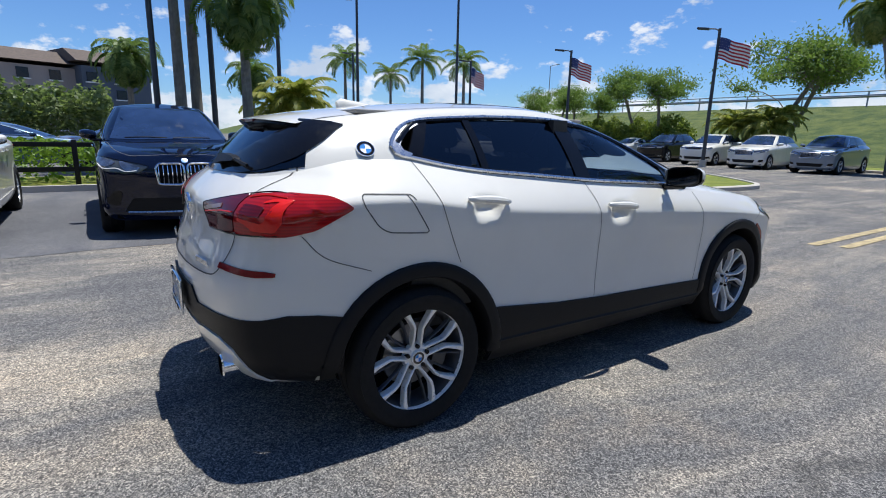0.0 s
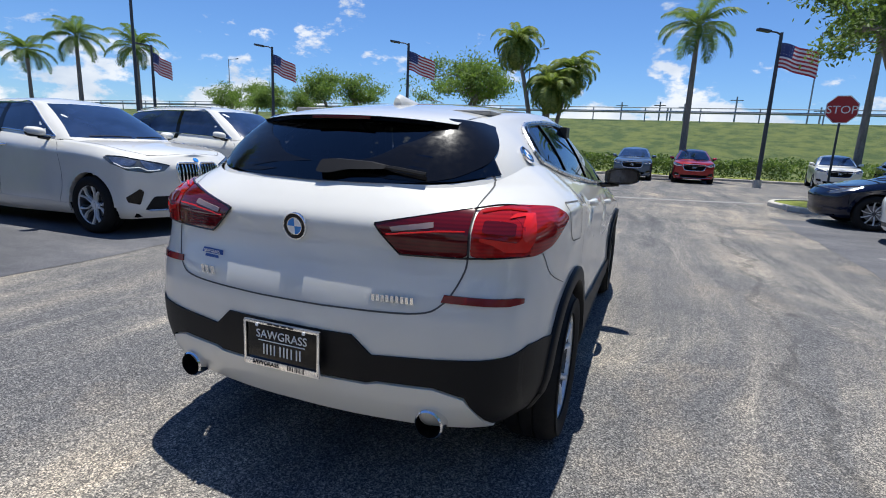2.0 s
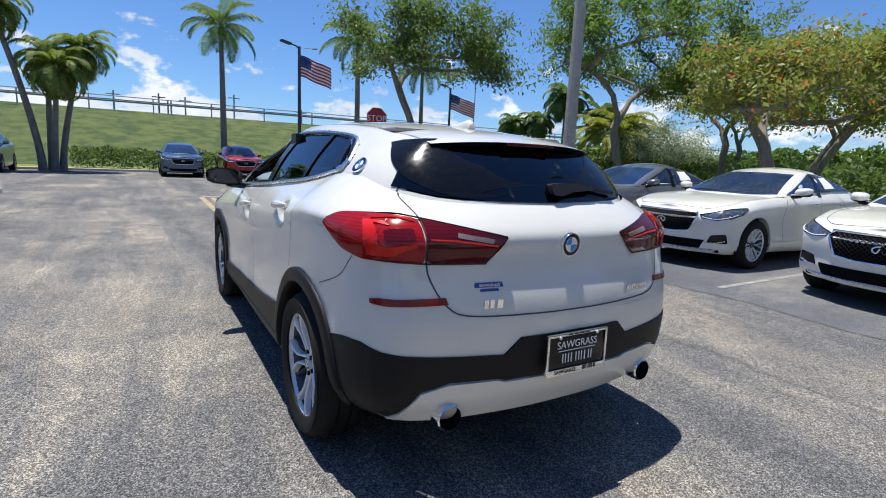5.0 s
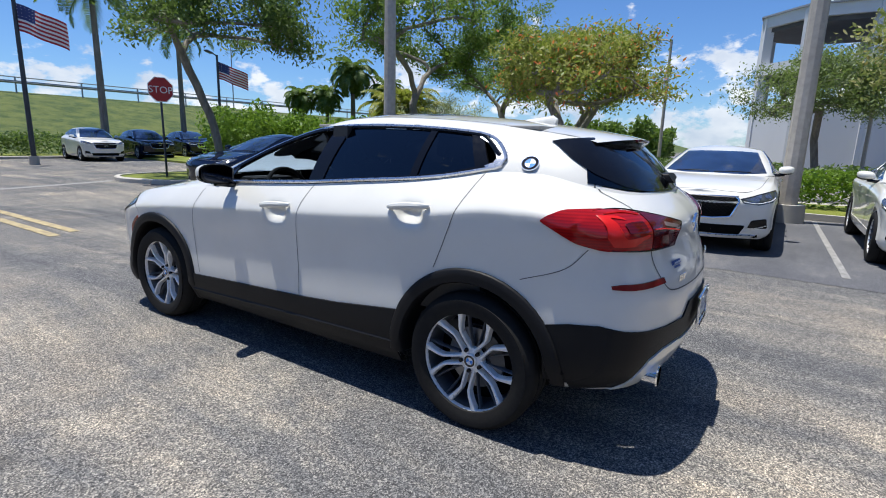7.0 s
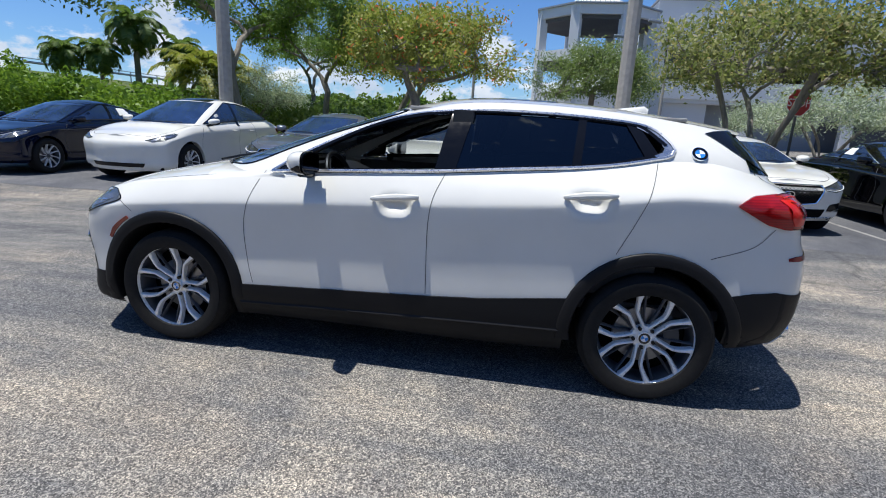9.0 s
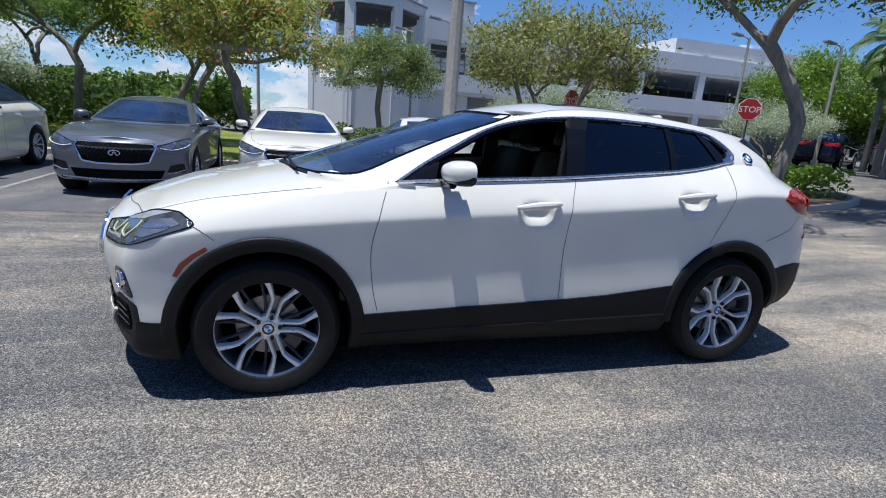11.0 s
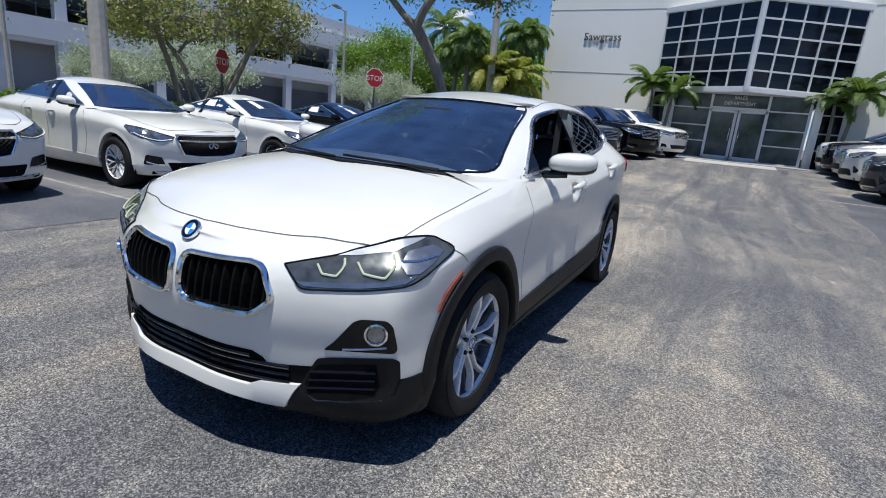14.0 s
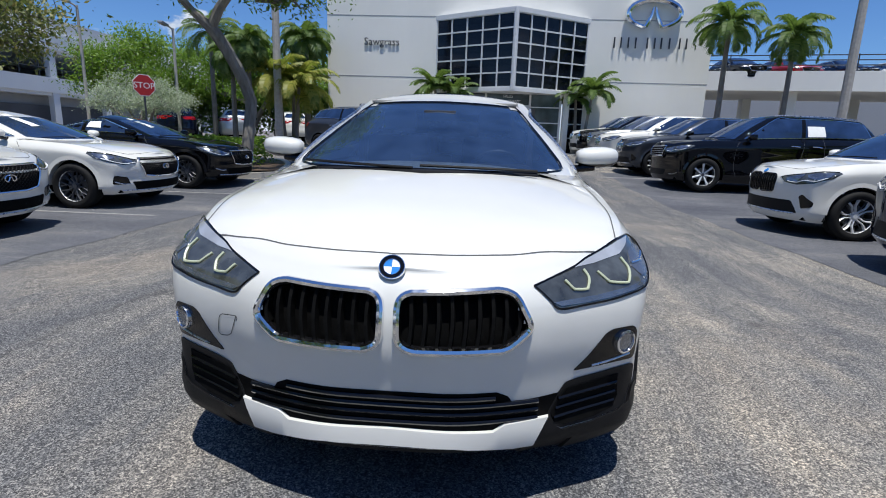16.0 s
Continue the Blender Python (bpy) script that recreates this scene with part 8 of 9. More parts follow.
for x, y, s in ((19, 12.5, 1.0), (15, -19.5, .8), (28, -13, .9)):
    place(silver, x, y, x * 40, s)
light = tree("tree", 72, 6.4, 3.0, M_LEAF, stems=2, fork=.24, low=.42, leaves=11000, leaf=.1, sprays=75, clump=.12, gaps=.62, label="open spreading tree with pale branches below the bank", thick=.15)
light.matrix_basis = pose(-21.0, 31.0, .1, 0, 0, 0)
for x, y, rz, s in ((-11.5, 30.8, 90, 1.12), (-27, 31.5, 30, .85), (-33.5, 34, 200, .95)):
    place(light, x, y, rz, s, .1)
hedge(-26.5, 30.0, -17.5, 32.0, 2.5, M_LEAFOLIVE, "olive green bushes at the foot of the bank", 9000, .13, lumpy=.5)
hedge(-47, -9, -43, -1, 3.6, M_LEAFGREEN, "green thicket in front of the hotel", 6000, .2, lumpy=.5)

# palms
coco = palm("palm_tree", 3, 7.1, 17, 2.35, .62, 1.35, thick=.15, shaft=True, label="tall royal palm with a smooth grey trunk")
coco.matrix_basis = pose(2.6, 27.0, .1, 0, 0, 0)
for x, y, rz, s in ((-38.5, 15.3, 30, .92), (-37, 18.7, 110, .8), (-34.7, 20.4, 200, .94), (-32.8, 23.2, 300, .92), (17.0, 31.5, 60, 1.05), (10.6, 28.0, 90, 1.1), (13.6, -23.3, 10, .8)):
    place(coco, x, y, rz, s, .0)
sabal = palm("palm_tree", 8, 7.0, 40, 1.9, .42, 2.3, lean=(-.20, 0), thick=.13, low=-.9, pairs=26, mat=M_FRONDMID, label="leaning palm with a shaggy drooping head")
sabal.matrix_basis = pose(-5.3, 26.6, .1, 0, 0, 0)
multi = palm("palm_tree", 12, 5.6, 32, 1.8, .42, 2.3, thick=.12, stems=3, low=-.9, lean=(.10, 0), pairs=24, mat=M_FRONDMID, label="clump of palms with drooping yellow-green fronds")
multi.matrix_basis = pose(-4.8, 26.8, .1, 0, 0, 0)
near = palm("palm_tree", 21, 5.0, 42, 2.1, .5, 2.6, thick=.15, low=-1.1, label="stout palm with hanging fronds behind the SUVs")
near.matrix_basis = pose(-14.2, 1.6, .1, 0, 0, 0)
place(near, -24, -.9, 90, .85, 0); place(near, -28, 5.2, 10, .85, 0)
for x, y, h, seed in ((-16.0, .0, 8.6, 33), (-16.6, .55, 9.4, 34)):
    p = palm("palm_tree", seed, h, 22, 2.2, .6, 1.5, thick=.15, shaft=True, label="tall smooth-trunked palm behind the SUVs")
    p.matrix_basis = pose(x, y, .05)
areca = palm("palm_tree", 41, 2.4, 16, 1.7, .4, 1.7, thick=.07, stems=3, mat=M_FRONDY, low=-.1, label="low bushy palm with yellow-green fronds")
areca.matrix_basis = pose(-17.5, 4.0, .05, 0, 0, 0)
place(areca, -11.4, 28.8, 40, 1.0, .1); place(areca, -13.5, 29.4, 90, .95, .1); place(areca, 8.1, -19.4, 10, 1.15); place(areca, 18, 13.5, 10, 1.2, .1)
fan = palm("palm_tree", 52, 4.6, 26, 1.5, .5, 2.0, thick=.13, low=-.7, label="feathery palm beside the showroom wall")
fan.matrix_basis = pose(7.75, -20.6, .62, 0, 0, 0)
place(fan, 9.6, -18.6, 120, .9); place(fan, 11.2, -20.5, 220, .85); place(fan, 16.1, 19.0, 30, .72, .1); place(fan, 17.0, 18.0, 80, .74, .1); place(fan, 17.9, 17.0, 170, 1.0, .1); place(fan, 19.0, 15.6, 250, .82, .1)
christmas = palm("palm_tree", 61, 2.7, 14, 1.35, .34, 1.6, thick=.07, stems=2, low=.0, label="small arching palm in front of the showroom")
christmas.matrix_basis = pose(1.35, -20.8, .62, 0, 0, 0)
place(christmas, -4.75, -20.8, 140, 1.0)
queen = palm("palm_tree", 77, 5.4, 20, 1.7, .45, 1.9, thick=.11, low=-.5, label="slim palm beside the showroom's corner")
queen.matrix_basis = pose(-10.3, -19.6, .62, 0, 0, 0)
place(queen, -12.3, -18.4, 100, .9)


# ---- poles, flags, signs ----
def flag(parent, top, rz, size=(1.75, 1.0)):
    """A flag that hangs in folds from the pole."""
    m = pose(*top, 0, 0, rz)
    L, Hh = size

    def point(u, v):
        sag = -.62 * u ** 1.15
        return m @ Vector((u * L, .13 * math.sin(7 * u + 1.5 * v) * u ** .5, -v * Hh + sag * L * .6 + .02 * math.sin(9 * u)))
    for k in range(13):
        v0, v1 = k / 13, (k + 1) / 13
        n = 16
        u0 = .4 if k < 7 else 0
        g = Geo()
        us = np.linspace(u0, 1, n)
        g.add([point(u, v) for u in us for v in (v0, v1)], [(2 * i, 2 * i + 1, 2 * i + 3, 2 * i + 2) for i in range(n - 1)])
        part("flag_stripe", g, M_FLAGWHITE if k % 2 else M_FLAGRED, parent)
    n = 10
    us = np.linspace(0, .4, n)
    part("flag_canton", Geo().add([point(u, v) for u in us for v in (0, 7 / 13)], [(2 * i, 2 * i + 1, 2 * i + 3, 2 * i + 2) for i in range(n - 1)]), M_FLAGBLUE, parent)
    g = Geo()
    for i in range(5):
        for j in range(4):
            c = point(.05 + .075 * i, .07 + .12 * j)
            r = .018
            for off in (.006, -.006):
                d = m.to_3x3() @ Vector((0, off, 0))
                g.add([c + d + (m.to_3x3() @ Vector((a * r, 0, b * r))) for a, b in ((0, 1), (1, 0), (0, -1), (-1, 0))], [(0, 1, 2, 3)])
    part("flag_stars", g, M_FLAGWHITE, parent)


def lamp_post(x, y, h, flag_turn=None, head=200, r=.085, mat=None, label="dark steel lamp post", arm=.75):
    z0 = ground_z(y)
    t = thing("street_lamp", x, y, z0, label=label, category="street lamp")
    mat = mat or M_POLE
    part("post", Geo().tube([(0, 0, -.1), (0, 0, h * .5), (0, 0, h)], [r * 1.15, r, r * .8], 10), mat, t)
    part("base", Geo().tube([(0, 0, -.1), (0, 0, .35)], [r * 2.2, r * 2.0], 12), M_CONCRETE, t)
    d = Vector((math.cos(radians(head)), math.sin(radians(head)), 0))
    part("arm", Geo().tube([(0, 0, h - .1), d * .2 + Vector((0, 0, h)), d * arm + Vector((0, 0, h + .06))], .035, 6), mat, t)
    part("lamp_head", Geo().box((0, 0, 0), (.55, .26, .1), Matrix.Translation(d * arm + Vector((0, 0, h + .06))) @ pose(0, 0, 0, 0, -8, head), .03), M_RAIL if mat == M_LAMPPOLE else mat, t)
    if flag_turn is not None:
        flag(t, (0, 0, h - .4), flag_turn)
    return t


for x, y, h, ft in ((-20.0, 21.8, 6.4, -8), (-12.1, 23.6, 6.7, -12), (5.6, 22.9, 6.5, -50), (-26.5, 19.2, 6.2, -10), (17.1, 27.5, 6.2, -50)):
    lamp_post(x, y, h, ft, label="dark lamp post carrying a national flag")
for x, y, h in ((-25.6, 10.5, 8.6), (-26.0, 17.7, 11.0), (-19.5, 4.2, 7.5), (-34, 14, 7.0), (-16.2, -.65, 11.0), (-16.4, 1.05, 10.5)):
    lamp_post(x, y, h, label="tall dark lamp post behind the car park")
for x, y, h in ((8.6, 6.9, 9.5), (9.35, -2.6, 9.5), (8.2, -18.2, 9.0), (-13.4, -16.6, 9.0)):
    lamp_post(x, y, h, mat=M_LAMPPOLE, r=.15, label="pale concrete light pole")
for x, y, h in ((23.4, 2.6, 6.2), (22.2, -6.2, 6.1), (25.5, -5.2, 6.0), (18.0, -20.0, 5.8), (14.5, -21.5, 5.2)):
    lamp_post(x, y, h, mat=M_LAMPPOLE, r=.07, head=90, label="slim grey street lamp by the garage road")
for x, y, h in ((-12, 53, 7), (14, 54, 8), (38, 56, 8), (-60, 60, 8), (70, 60, 8)):
    lamp_post(x, y, h + 4.5, mat=M_RAIL, r=.07, head=0, arm=1.6, label="tall highway lamp on the embankment")


def utility_pole(x, y, h):
    t = thing("utility_pole", x, y, 0, label="slim grey utility pole beyond the embankment", category="utility pole", group="poles beyond the embankment")
    part("shaft", Geo().tube([(0, 0, 0), (0, 0, h)], [.16, .10], 8), M_RAIL, t)
    part("crossarm", Geo().box((0, 0, h - .5), (1.6, .1, .12)), M_RAIL, t, smooth=False)


for x, h in ((1.4, 8.7), (2.9, 7.9), (4.7, 8.5), (1.4, 8.7), (2.5, 7.9), (11.2, 9.5), (21.2, 8.2), (-3.9, 8.6)):
    utility_pole(x, 80, h)


def stop_sign(x, y, h, rz, lean=0.0):
    t = thing("stop_sign", x, y, ground_z(y), rz, label="red octagonal stop sign on a dark post", category="traffic sign")
    part("post", Geo().box((0, .03, h / 2), (.05, .05, h + .1), cut=.006), M_POLE, t)
    octo = [(.375 * math.cos(radians(22.5 + 45 * k)), .375 * math.sin(radians(22.5 + 45 * k))) for k in range(8)]
    plate = part("sign_plate", Geo().prism([(a, b + h) for a, b in octo], -.005, .0, "y"), M_WHITEPLASTIC, t, smooth=False)
    part("sign_face", Geo().prism([(a * .94, b * .94 + h) for a, b in octo], -.008, -.004, "y"), M_SIGNRED, t, smooth=False)
    lettering("STOP", .2, pose(0, -.010, h - .1, 90, 0, 0), M_WHITEPLASTIC, t, .001)
    return t


stop_sign(5.55, 12.95, 2.62, -8)
stop_sign(12.0, -7.45, 2.3, -72)
stop_sign(11.0, -13.6, 2.2, -125)

# ---- showroom ----
def wall_box(name, c, s, mat, label, category="wall"):
    return whole(name, Geo().box(c, s), mat, label, category, kind="structure", smooth=False)


def glazed_grid(parent, m, w, h, cols, rows, name="window"):
    """Dark panes held by white bars; lies in the plane across y, its foot at the origin, facing -y of m."""
    part("glass_backing", Geo().box((w / 2, .06, h / 2), (w, .03, h), m), M_WINDOW, parent)
    cw, rh = w / cols, h / rows
    pane_mesh = Geo().box((0, 0, 0), (cw - .06, .012, rh - .06)).mesh("pane", M_WINDOW, False)
    for i in range(cols):
        for j in range(rows):
            o = new("pane", pane_mesh)
            o.parent = parent
            o.matrix_basis = m @ pose((i + .5) * cw, .025, (j + .5) * rh, random.uniform(-.4, .4), 0, random.uniform(-.4, .4))
    for i in range(cols + 1):
        part("window_bar", Geo().box((i * cw, 0, h / 2), (.06, .07, h + .06), m), M_MULLION, parent, smooth=False)
    for j in range(rows + 1):
        part("window_bar", Geo().box((w / 2, 0, j * rh), (w + .06, .06, .06), m), M_MULLION, parent, smooth=False)


def showroom():
    z0, fy = .62, -21.8
    b = thing("showroom", 0, 0, 0, label="cream stucco car showroom with a glazed prow over the entrance", category="building")
    top = 9.6
    for x0, x1 in ((7.1, 1.85), (-5.05, -10.6)):
        part("front_wall", Geo().box(((x0 + x1) / 2, fy - .2, (top + z0) / 2 - .1), (abs(x0 - x1), .4, top - z0 + .4)), M_STUCCO, b, smooth=False)
    part("upper_wall", Geo().box((-1.6, fy - .2, 8.1), (6.9, .4, 3.0)), M_STUCCO, b, smooth=False)
    part("side_wall", Geo().box((7.0, fy - 9.2, (top + z0) / 2 - .1), (.25, 17.6, top - z0 + .4)), M_STUCCO, b, smooth=False)
    part("side_wall", Geo().box((-10.5, fy - 9.2, (top + z0) / 2 - .1), (.25, 17.6, top - z0 + .4)), M_STUCCO, b, smooth=False)
    part("roof", Geo().box((-1.75, fy - 9, top), (18, 18, .2)), M_CONCRETE, b, smooth=False)
    for z in (6.62, 3.92):
        for x0, x1 in ((7.12, 1.95), (-5.15, -10.62)):
            part("wall_joint", Geo().box(((x0 + x1) / 2, fy + .001, z), (abs(x0 - x1), .012, .035)), M_GARAGEDK, b, smooth=False)
    # prow: two glazed faces meeting at an edge, on a soffit
    left, right, tip = Vector((1.88, fy)), Vector((-5.02, fy)), Vector((-1.62, -19.75))
    zb, zt = 3.42, 6.45
    for a, c in ((tip, left), (right, tip)):
        d = c - a
        ang = math.degrees(math.atan2(d.y, d.x))
        m = pose(c.x, c.y, zb, 0, 0, ang + 180)
        glazed_grid(b, m, d.length, zt - zb, 5, 5)
    part("prow_edge", Geo().tube([(tip.x, tip.y + .02, zb - .1), (tip.x, tip.y + .02, zt + .15)], .11, 8), M_MULLION, b)
    for z, h in ((zb - .1, .16), (zt + .1, .2)):
        part("prow_band", Geo().prism([(left.x + .1, left.y), (tip.x, tip.y + .1), (right.x - .1, right.y)], z - h / 2, z + h / 2), M_MULLION, b, smooth=False)
    # entrance below
    ent = thing("entrance", label="glazed entrance with white double doors and transom sign", category="door", kind="structure")
    ey = -21.3
    m = pose(.95, ey, z0, 0, 0, 180)
    w = 4.9
    part("glass_backing", Geo().box((-1.5, ey - .05, z0 + 1.32), (w, .03, 2.6)), M_FOYER, ent)
    for x in (.95, -.5, -2.55, -3.95):
        part("mullion", Geo().box((x, ey, z0 + 1.35), (.09, .1, 2.7)), M_MULLION, ent, smooth=False)
    for z in (.03, .72, 1.35, 2.05, 2.68):
        for x0, x1 in ((.95, -.5), (-2.55, -3.95)):
            part("transom", Geo().box(((x0 + x1) / 2, ey, z0 + z), (abs(x0 - x1), .07, .05)), M_MULLION, ent, smooth=False)
    part("transom", Geo().box((-1.52, ey, z0 + 2.08), (2.0, .08, .1)), M_MULLION, ent, smooth=False)
    part("transom", Geo().box((-1.52, ey, z0 + 2.68), (2.0, .08, .06)), M_MULLION, ent, smooth=False)
    for x in (-.98, -2.06):
        leaf = part("door_leaf", Geo().box((x, ey + .03, z0 + 1.03), (.9, .02, 1.85)), M_FOYER, ent, "glass door leaf", smooth=False)
        for c, s in (((x - .47, ey + .04, z0 + 1.03), (.1, .06, 2.02)), ((x + .47, ey + .04, z0 + 1.03), (.1, .06, 2.02)), ((x, ey + .04, z0 + .09), (1.0, .06, .16)), ((x, ey + .04, z0 + 1.98), (1.0, .06, .12))):
            part("door_frame", Geo().box(c, s, cut=.01), M_MULLION, leaf)
        part("pull_handle", Geo().tube([(x + (.36 if x < -1.5 else -.36), ey + .1, z0 + .8), (x + (.36 if x < -1.5 else -.36), ey + .1, z0 + 1.3)], .015, 8), M_CHROME, leaf)
    lettering("SALES", .13, pose(-1.52, ey + .06, z0 + 2.45, 90, 0, 180), M_MULLION, ent, .01)
    lettering("DEPARTMENT", .13, pose(-1.52, ey + .06, z0 + 2.22, 90, 0, 180), M_MULLION, ent, .01)
    for x in (1.15, -4.2):
        part("entrance_column", Geo().box((x, ey + .05, z0 + 1.35), (.26, .4, 2.8), cut=.02), M_STUCCO, ent)
    part("canopy_soffit", Geo().box((-1.6, ey - .1, 3.36), (6.6, 1.0, .1)), M_STUCCO, ent, smooth=False)
    for x0, x1 in ((1.3, 1.85), (-4.35, -5.05)):
        part("side_glass", Geo().box(((x0 + x1) / 2, fy + .05, z0 + 1.4), (abs(x0 - x1), .04, 2.8)), M_WINDOW, ent, smooth=False)
        for z in (.7, 1.35, 2.05):
            part("transom", Geo().box(((x0 + x1) / 2, fy + .09, z0 + z), (abs(x0 - x1), .05, .05)), M_MULLION, ent, smooth=False)
    # signs
    lettering("Sawgrass", .335, pose(4.5, fy + .045, 5.32, 90, 0, 180), M_LETTER, b, .015)
    marks([(x * 1.7, w) for x, w in SIGN_MARKS], .46, pose(-7.79, fy + .085, 5.42, 90, 0, 180), M_LETTER, b, .02)
    em = part("oval_emblem", Geo().tube([(-7.85 + 1.15 * math.cos(a), fy + .16, 6.87 + .58 * math.sin(a)) for a in np.linspace(-1.25, 4.39, 40)], [.10 + .05 * math.sin(k / 39 * math.pi) for k in range(40)], 8), M_CHROME, b)
    for sg in (-1, 1):
        part("emblem_leg", Geo().tube([(-7.85 + sg * .36, fy + .16, 6.32), (-7.85 + sg * .12, fy + .17, 6.82), (-7.85 + sg * .05, fy + .16, 7.17)], [.12, .08, .03], 8), M_CHROME, em)
    for x in (1.35, -4.75):
        pot = thing("plant_pot", x, -20.8, z0, label="round pale concrete plant pot by the entrance", category="plant pot", group="entrance pots")
        part("pot", Geo().lathe([(0, .0), (.22, .0), (.32, .3), (.36, .5), (.33, .5), (.29, .42), (0, .42)], 24, None, "z"), M_CONCRETE, pot)
    whole("pavement_entrance", Geo().prism([(3.0, -21.4), (3.2, -19.7), (-4.9, -19.0), (-5.1, -21.4)], z0 - .03, z0 + .012), M_RUG, "pale worn paving in front of the entrance", "pavement", kind="structure", smooth=False)


showroom()


def ramp_deck():
    d = thing("parking_ramp", label="pale concrete parking ramp on columns beside the showroom", category="parking ramp")
    n = 26
    up, lo = [], []
    rows = []
    for k in range(n):
        u = k / (n - 1)
        x = -10.7 - 36 * u
        y = -27.0 + 5.0 * math.sin(u * 1.6)
        rows.append((x, y))
    g = Geo()
    g.add([(x, y + dy, z) for x, y in rows for dy, z in ((0, 4.15), (0, 5.15), (-.25, 5.15), (-.25, 4.55), (-7, 4.55), (-7, 4.15))],
          [(i * 6 + j, i * 6 + (j + 1) % 6, (i + 1) * 6 + (j + 1) % 6, (i + 1) * 6 + j) for i in range(n - 1) for j in range(6)])
    part("deck", g, M_STUCCO, d, smooth=False)
    for k in range(0, n, 4):
        x, y = rows[k]
        part("column", Geo().box((x - .6, y - 1.0, 2.2), (.55, .55, 4.2), cut=.04), M_STUCCO, d)
        part("column", Geo().box((x - .6, y - 5.8, 2.2), (.55, .55, 4.2), cut=.04), M_STUCCO, d)
    for z in (5.45, 5.7, 5.95):
        part("deck_rail", Geo().tube([(x, y - .12, z) for x, y in rows], .03, 5), M_POLE, d)
    for k in range(0, n, 2):
        x, y = rows[k]
        part("rail_post", Geo().tube([(x, y - .12, 5.1), (x, y - .12, 6.0)], .03, 5), M_POLE, d)
    for k, (x, fresh) in enumerate(((-17.5, M_RED), (-20.5, M_NAVY), (-14.8, M_BLACK), (-23.6, M_WHITE2))):
        c = copy_thing(cross, pose(x, -28.3 + .0 * k, 4.56, 0, 0, 4))
        repaint(c, M_STEEL, fresh)
        tagged(c, {0: "red crossover parked up on the ramp", 1: "navy crossover parked up on the ramp", 2: "black crossover parked up on the ramp", 3: "white crossover parked up on the ramp"}[k])


ramp_deck()


def garage():
    g = thing("parking_garage", label="grey-white parking garage with open decks and a corner tower", category="building")
    x0 = 38.0
    # floors and parapets along the front
    y0, y1 = -9.0, -75.0
    for z, h in ((3.9, 1.3), (7.6, 1.4)):
        part("parapet", Geo().box((x0, (y0 + y1) / 2, z + h / 2), (.4, y0 - y1, h)), M_GARAGE, g, smooth=False)
    for z in (3.7, 7.4, .0):
        part("floor_slab", Geo().box((x0 + 12, (y0 + y1) / 2, z + .1), (24, y0 - y1, .35)), M_GARAGE, g, smooth=False)
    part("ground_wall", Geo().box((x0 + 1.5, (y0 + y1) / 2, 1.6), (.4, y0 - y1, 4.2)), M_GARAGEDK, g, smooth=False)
    # dark slabs paint the shade on the ground floor and behind the decks
    part("ground_wall_shade", Geo().box((x0 + 1.2, -36, 1.4), (.3, 30, 2.8)), M_SHADE, g, smooth=False)
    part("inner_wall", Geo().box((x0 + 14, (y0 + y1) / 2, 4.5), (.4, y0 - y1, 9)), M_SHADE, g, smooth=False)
    part("roof_parapet", Geo().box((x0 + 6, -52, 9.6), (12, 40, 1.4)), M_GARAGE, g, smooth=False)
    for y in np.arange(y0, y1, -6.6):
        part("column", Geo().box((x0 + .1, float(y), 4.5), (.5, .7, 9.0)), M_GARAGE, g, smooth=False)
    for y in np.arange(y0 - 3.3, y1, -6.6):
        for z in (6.0, ):
            part("deck_rail", Geo().box((x0 + .1, float(y), z), (.05, 5.8, .06)), M_POLE, g, smooth=False)
            for q in range(3):
                part("rail_post", Geo().box((x0 + .1, float(y) - 2 + 2 * q, 5.9), (.06, .06, 1.6)), M_POLE, g, smooth=False)
    # tower at the corner, open sided
    c = Vector((37.0, -4.2))
    ring = [(c.x + 4.3 * math.cos(radians(a)), c.y + 4.3 * math.sin(radians(a))) for a in range(22, 382, 45)]
    for z, h in ((2.9, .9), (5.85, .65), (8.6, .6)):
        part("tower_band", Geo().prism(ring, z, z + h), M_GARAGE, g, smooth=False)
    # ceilings coloured dark for the shade under each tower floor
    for z in (5.62, 8.36):
        inner = [(c.x + (x - c.x) * .94, c.y + (y - c.y) * .94) for x, y in ring]
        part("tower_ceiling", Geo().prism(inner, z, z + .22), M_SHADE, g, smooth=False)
    for x, y in ring:
        a = math.degrees(math.atan2(y - c.y, x - c.x))
        part("tower_post", Geo().box((-.3, 0, 0), (.5, .62, 9.0), pose(x, y, 4.6, 0, 0, a)), M_GARAGE, g, smooth=False)
    inner = [(c.x + (x - c.x) * 1.03, c.y + (y - c.y) * 1.03) for x, y in ring]
    part("tower_coping", Geo().prism(inner, 9.2, 9.3), M_RAIL, g, smooth=False)
    lid = part("tower_roof", Geo().add([(c.x + (x - c.x) * .66, c.y + (y - c.y) * .66, 9.3) for x, y in ring] + [(c.x + (x - c.x) * .40, c.y + (y - c.y) * .40, 10.05) for x, y in ring], [(i, (i + 1) % 8, 8 + (i + 1) % 8, 8 + i) for i in range(8)] + [tuple(range(8, 16))]), M_GARAGE, g, smooth=False)
    for k in range(8):
        (x0, y0), (x1, y1) = ring[k], ring[(k + 1) % 8]
        for q in range(5):
            x, y = x0 + (x1 - x0) * (q + .5) / 5, y0 + (y1 - y0) * (q + .5) / 5
            part("roof_seam", Geo().tube([(c.x + (x - c.x) * .66, c.y + (y - c.y) * .66, 9.32), (c.x + (x - c.x) * .40, c.y + (y - c.y) * .40, 10.07)], .03, 4), M_RAIL, lid)
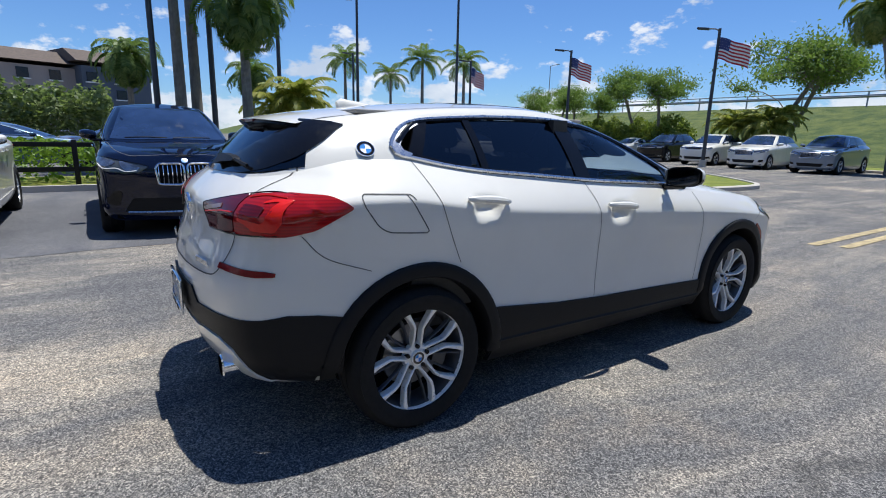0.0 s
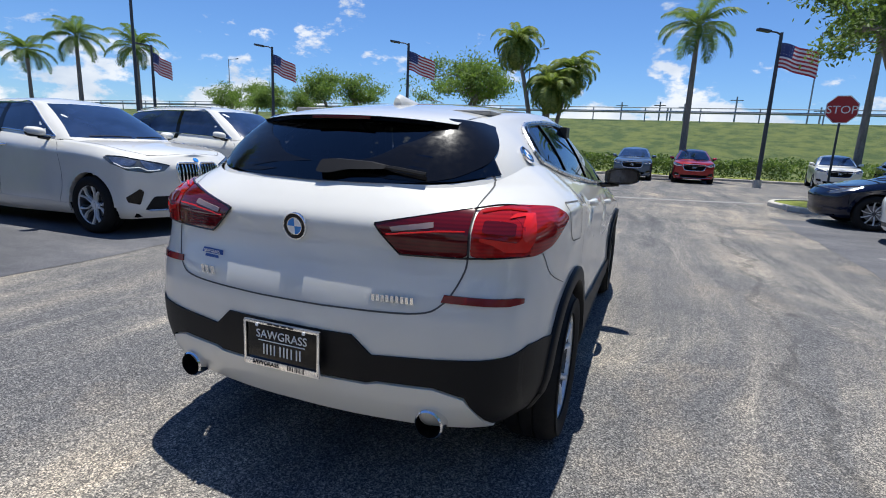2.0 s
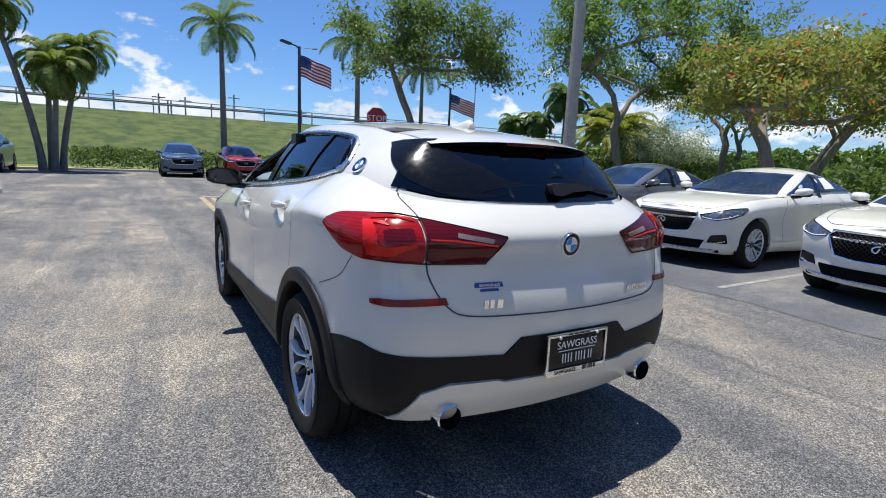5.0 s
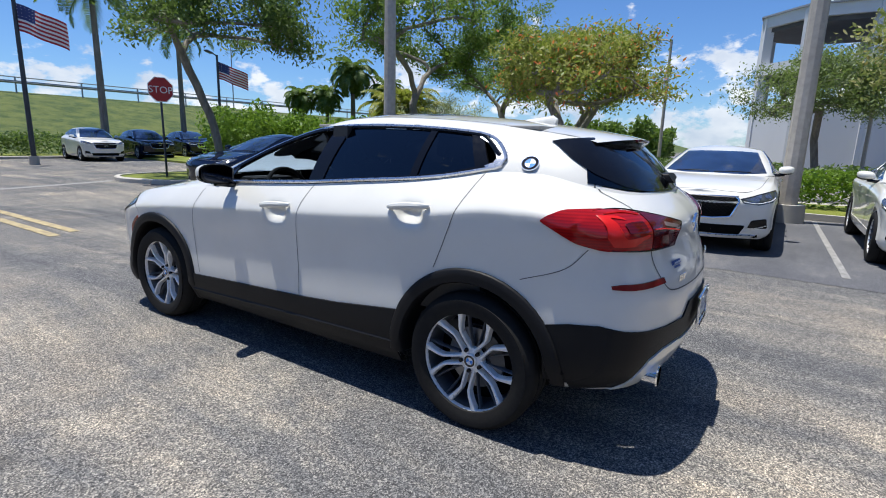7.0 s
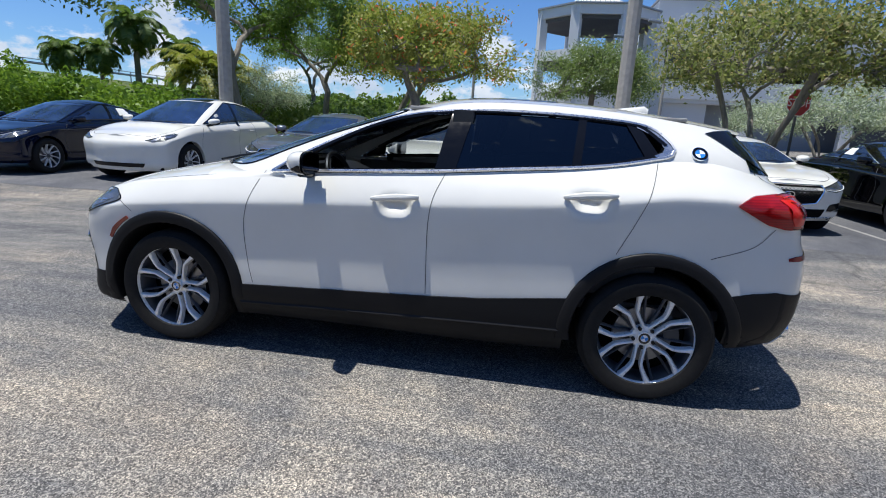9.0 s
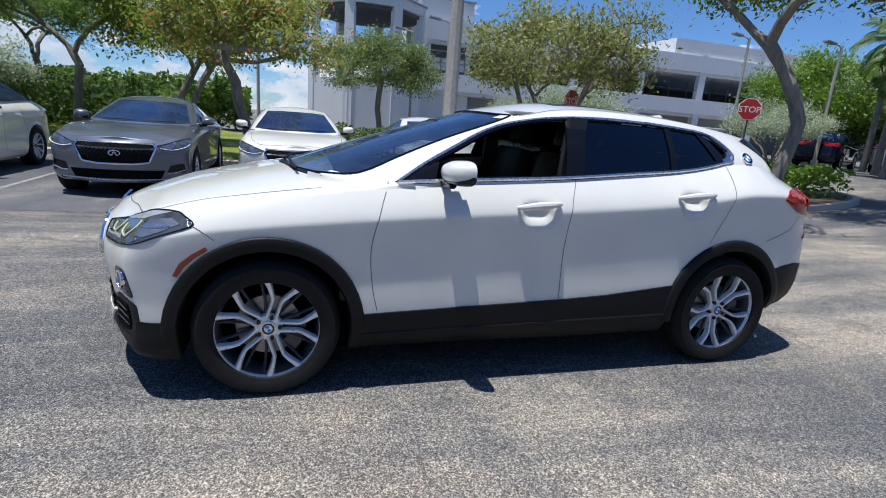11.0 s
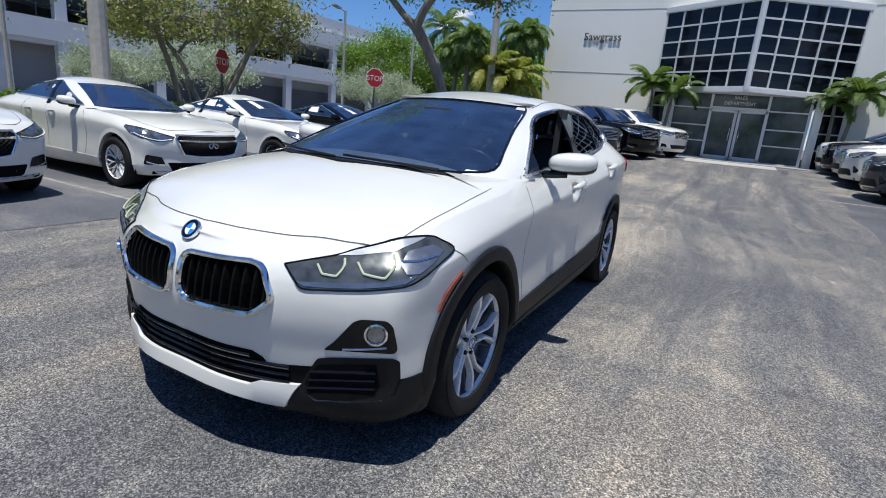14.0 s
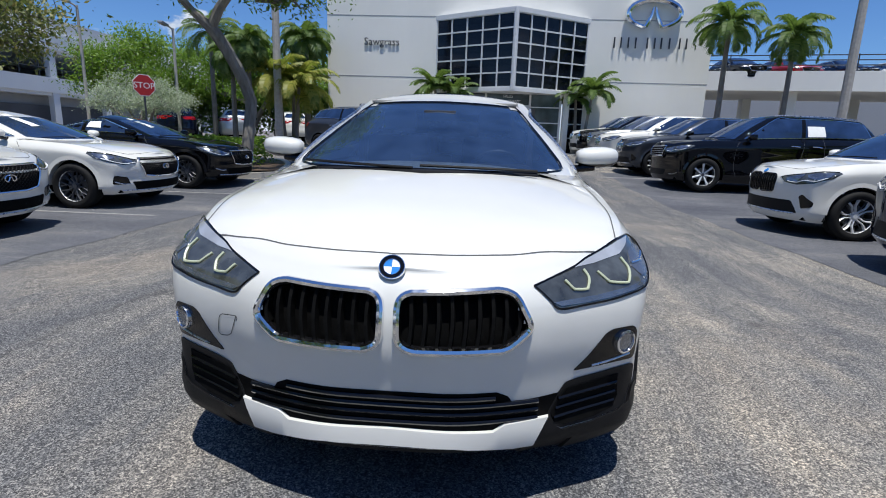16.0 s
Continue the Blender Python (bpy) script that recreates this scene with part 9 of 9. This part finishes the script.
    part("tower_base", Geo().prism(ring, 0, 2.9), M_GARAGE, g, smooth=False)
    part("stair_block", Geo().box((43, -10.75, 5.3), (9, 4.3, 10.7)), M_GARAGE, g, smooth=False)
    part("stair_coping", Geo().box((43, -10.75, 10.72), (9.2, 4.5, .14)), M_GARAGEDK, g, smooth=False)
    # dark panels on the solid wall paint the shade within the stair openings
    for z, h in ((7.55, 2.3), (4.6, 1.7)):
        part("stair_shade_panel", Geo().box((38.5, -10.6, z), (.2, 3.6, h)), M_SHADE, g, smooth=False)
        part("opening_rail", Geo().box((38.36, -10.6, z - h / 2 + .5), (.06, 3.6, .06)), M_RAIL, g, smooth=False)


garage()


def hotel():
    h = thing("hotel_building", label="distant taupe and slate hotel with a brown hipped roof", category="building")
    m = pose(-95, -5.0, 0, 0, 0, 20) @ Matrix.Diagonal((1, 1, .76, 1))
    part("wing", Geo().box((0, -10, 6), (14, 34, 12), m), M_HOTEL, h, smooth=False)
    part("corner_block", Geo().box((2, 3.5, 6.2), (14.5, 9, 12.6), m), M_HOTELBLUE, h, smooth=False)
    for c, s in (((0, -10, 12.6), (15.5, 36, 1.2)), ((2, 3.5, 13.2), (16, 10.5, 1.2))):
        part("roof", Geo().prism([(-s[0] / 2, 0), (s[0] / 2, 0), (s[0] / 4, 2.4), (-s[0] / 4, 2.4)], -s[1] / 2, s[1] / 2, "y", m @ pose(*c)), M_ROOFTILE, h, smooth=False)
    win = Geo().box((0, 0, 0), (.2, 1.3, 1.7)).mesh("window", M_WINDOW, False)
    sill = Geo().box((0, 0, 0), (.25, 1.7, .2)).mesh("window_sill", M_MULLION, False)
    for i in range(9):
        for j in range(4):
            y = -25 + i * 3.6
            x = 7.05 if y < -1 else 9.3
            o = new("window", win); o.parent = h; o.matrix_basis = m @ pose(x, y, 1.9 + 2.9 * j)
            q = new("window_sill", sill); q.parent = h; q.matrix_basis = m @ pose(x, y, .95 + 2.9 * j)


hotel()

wall_box("wall_behind_deck", (-34, -50, 3.5), (44, .4, 7.0), M_GARAGEDK, "grey wall far behind the parking deck")
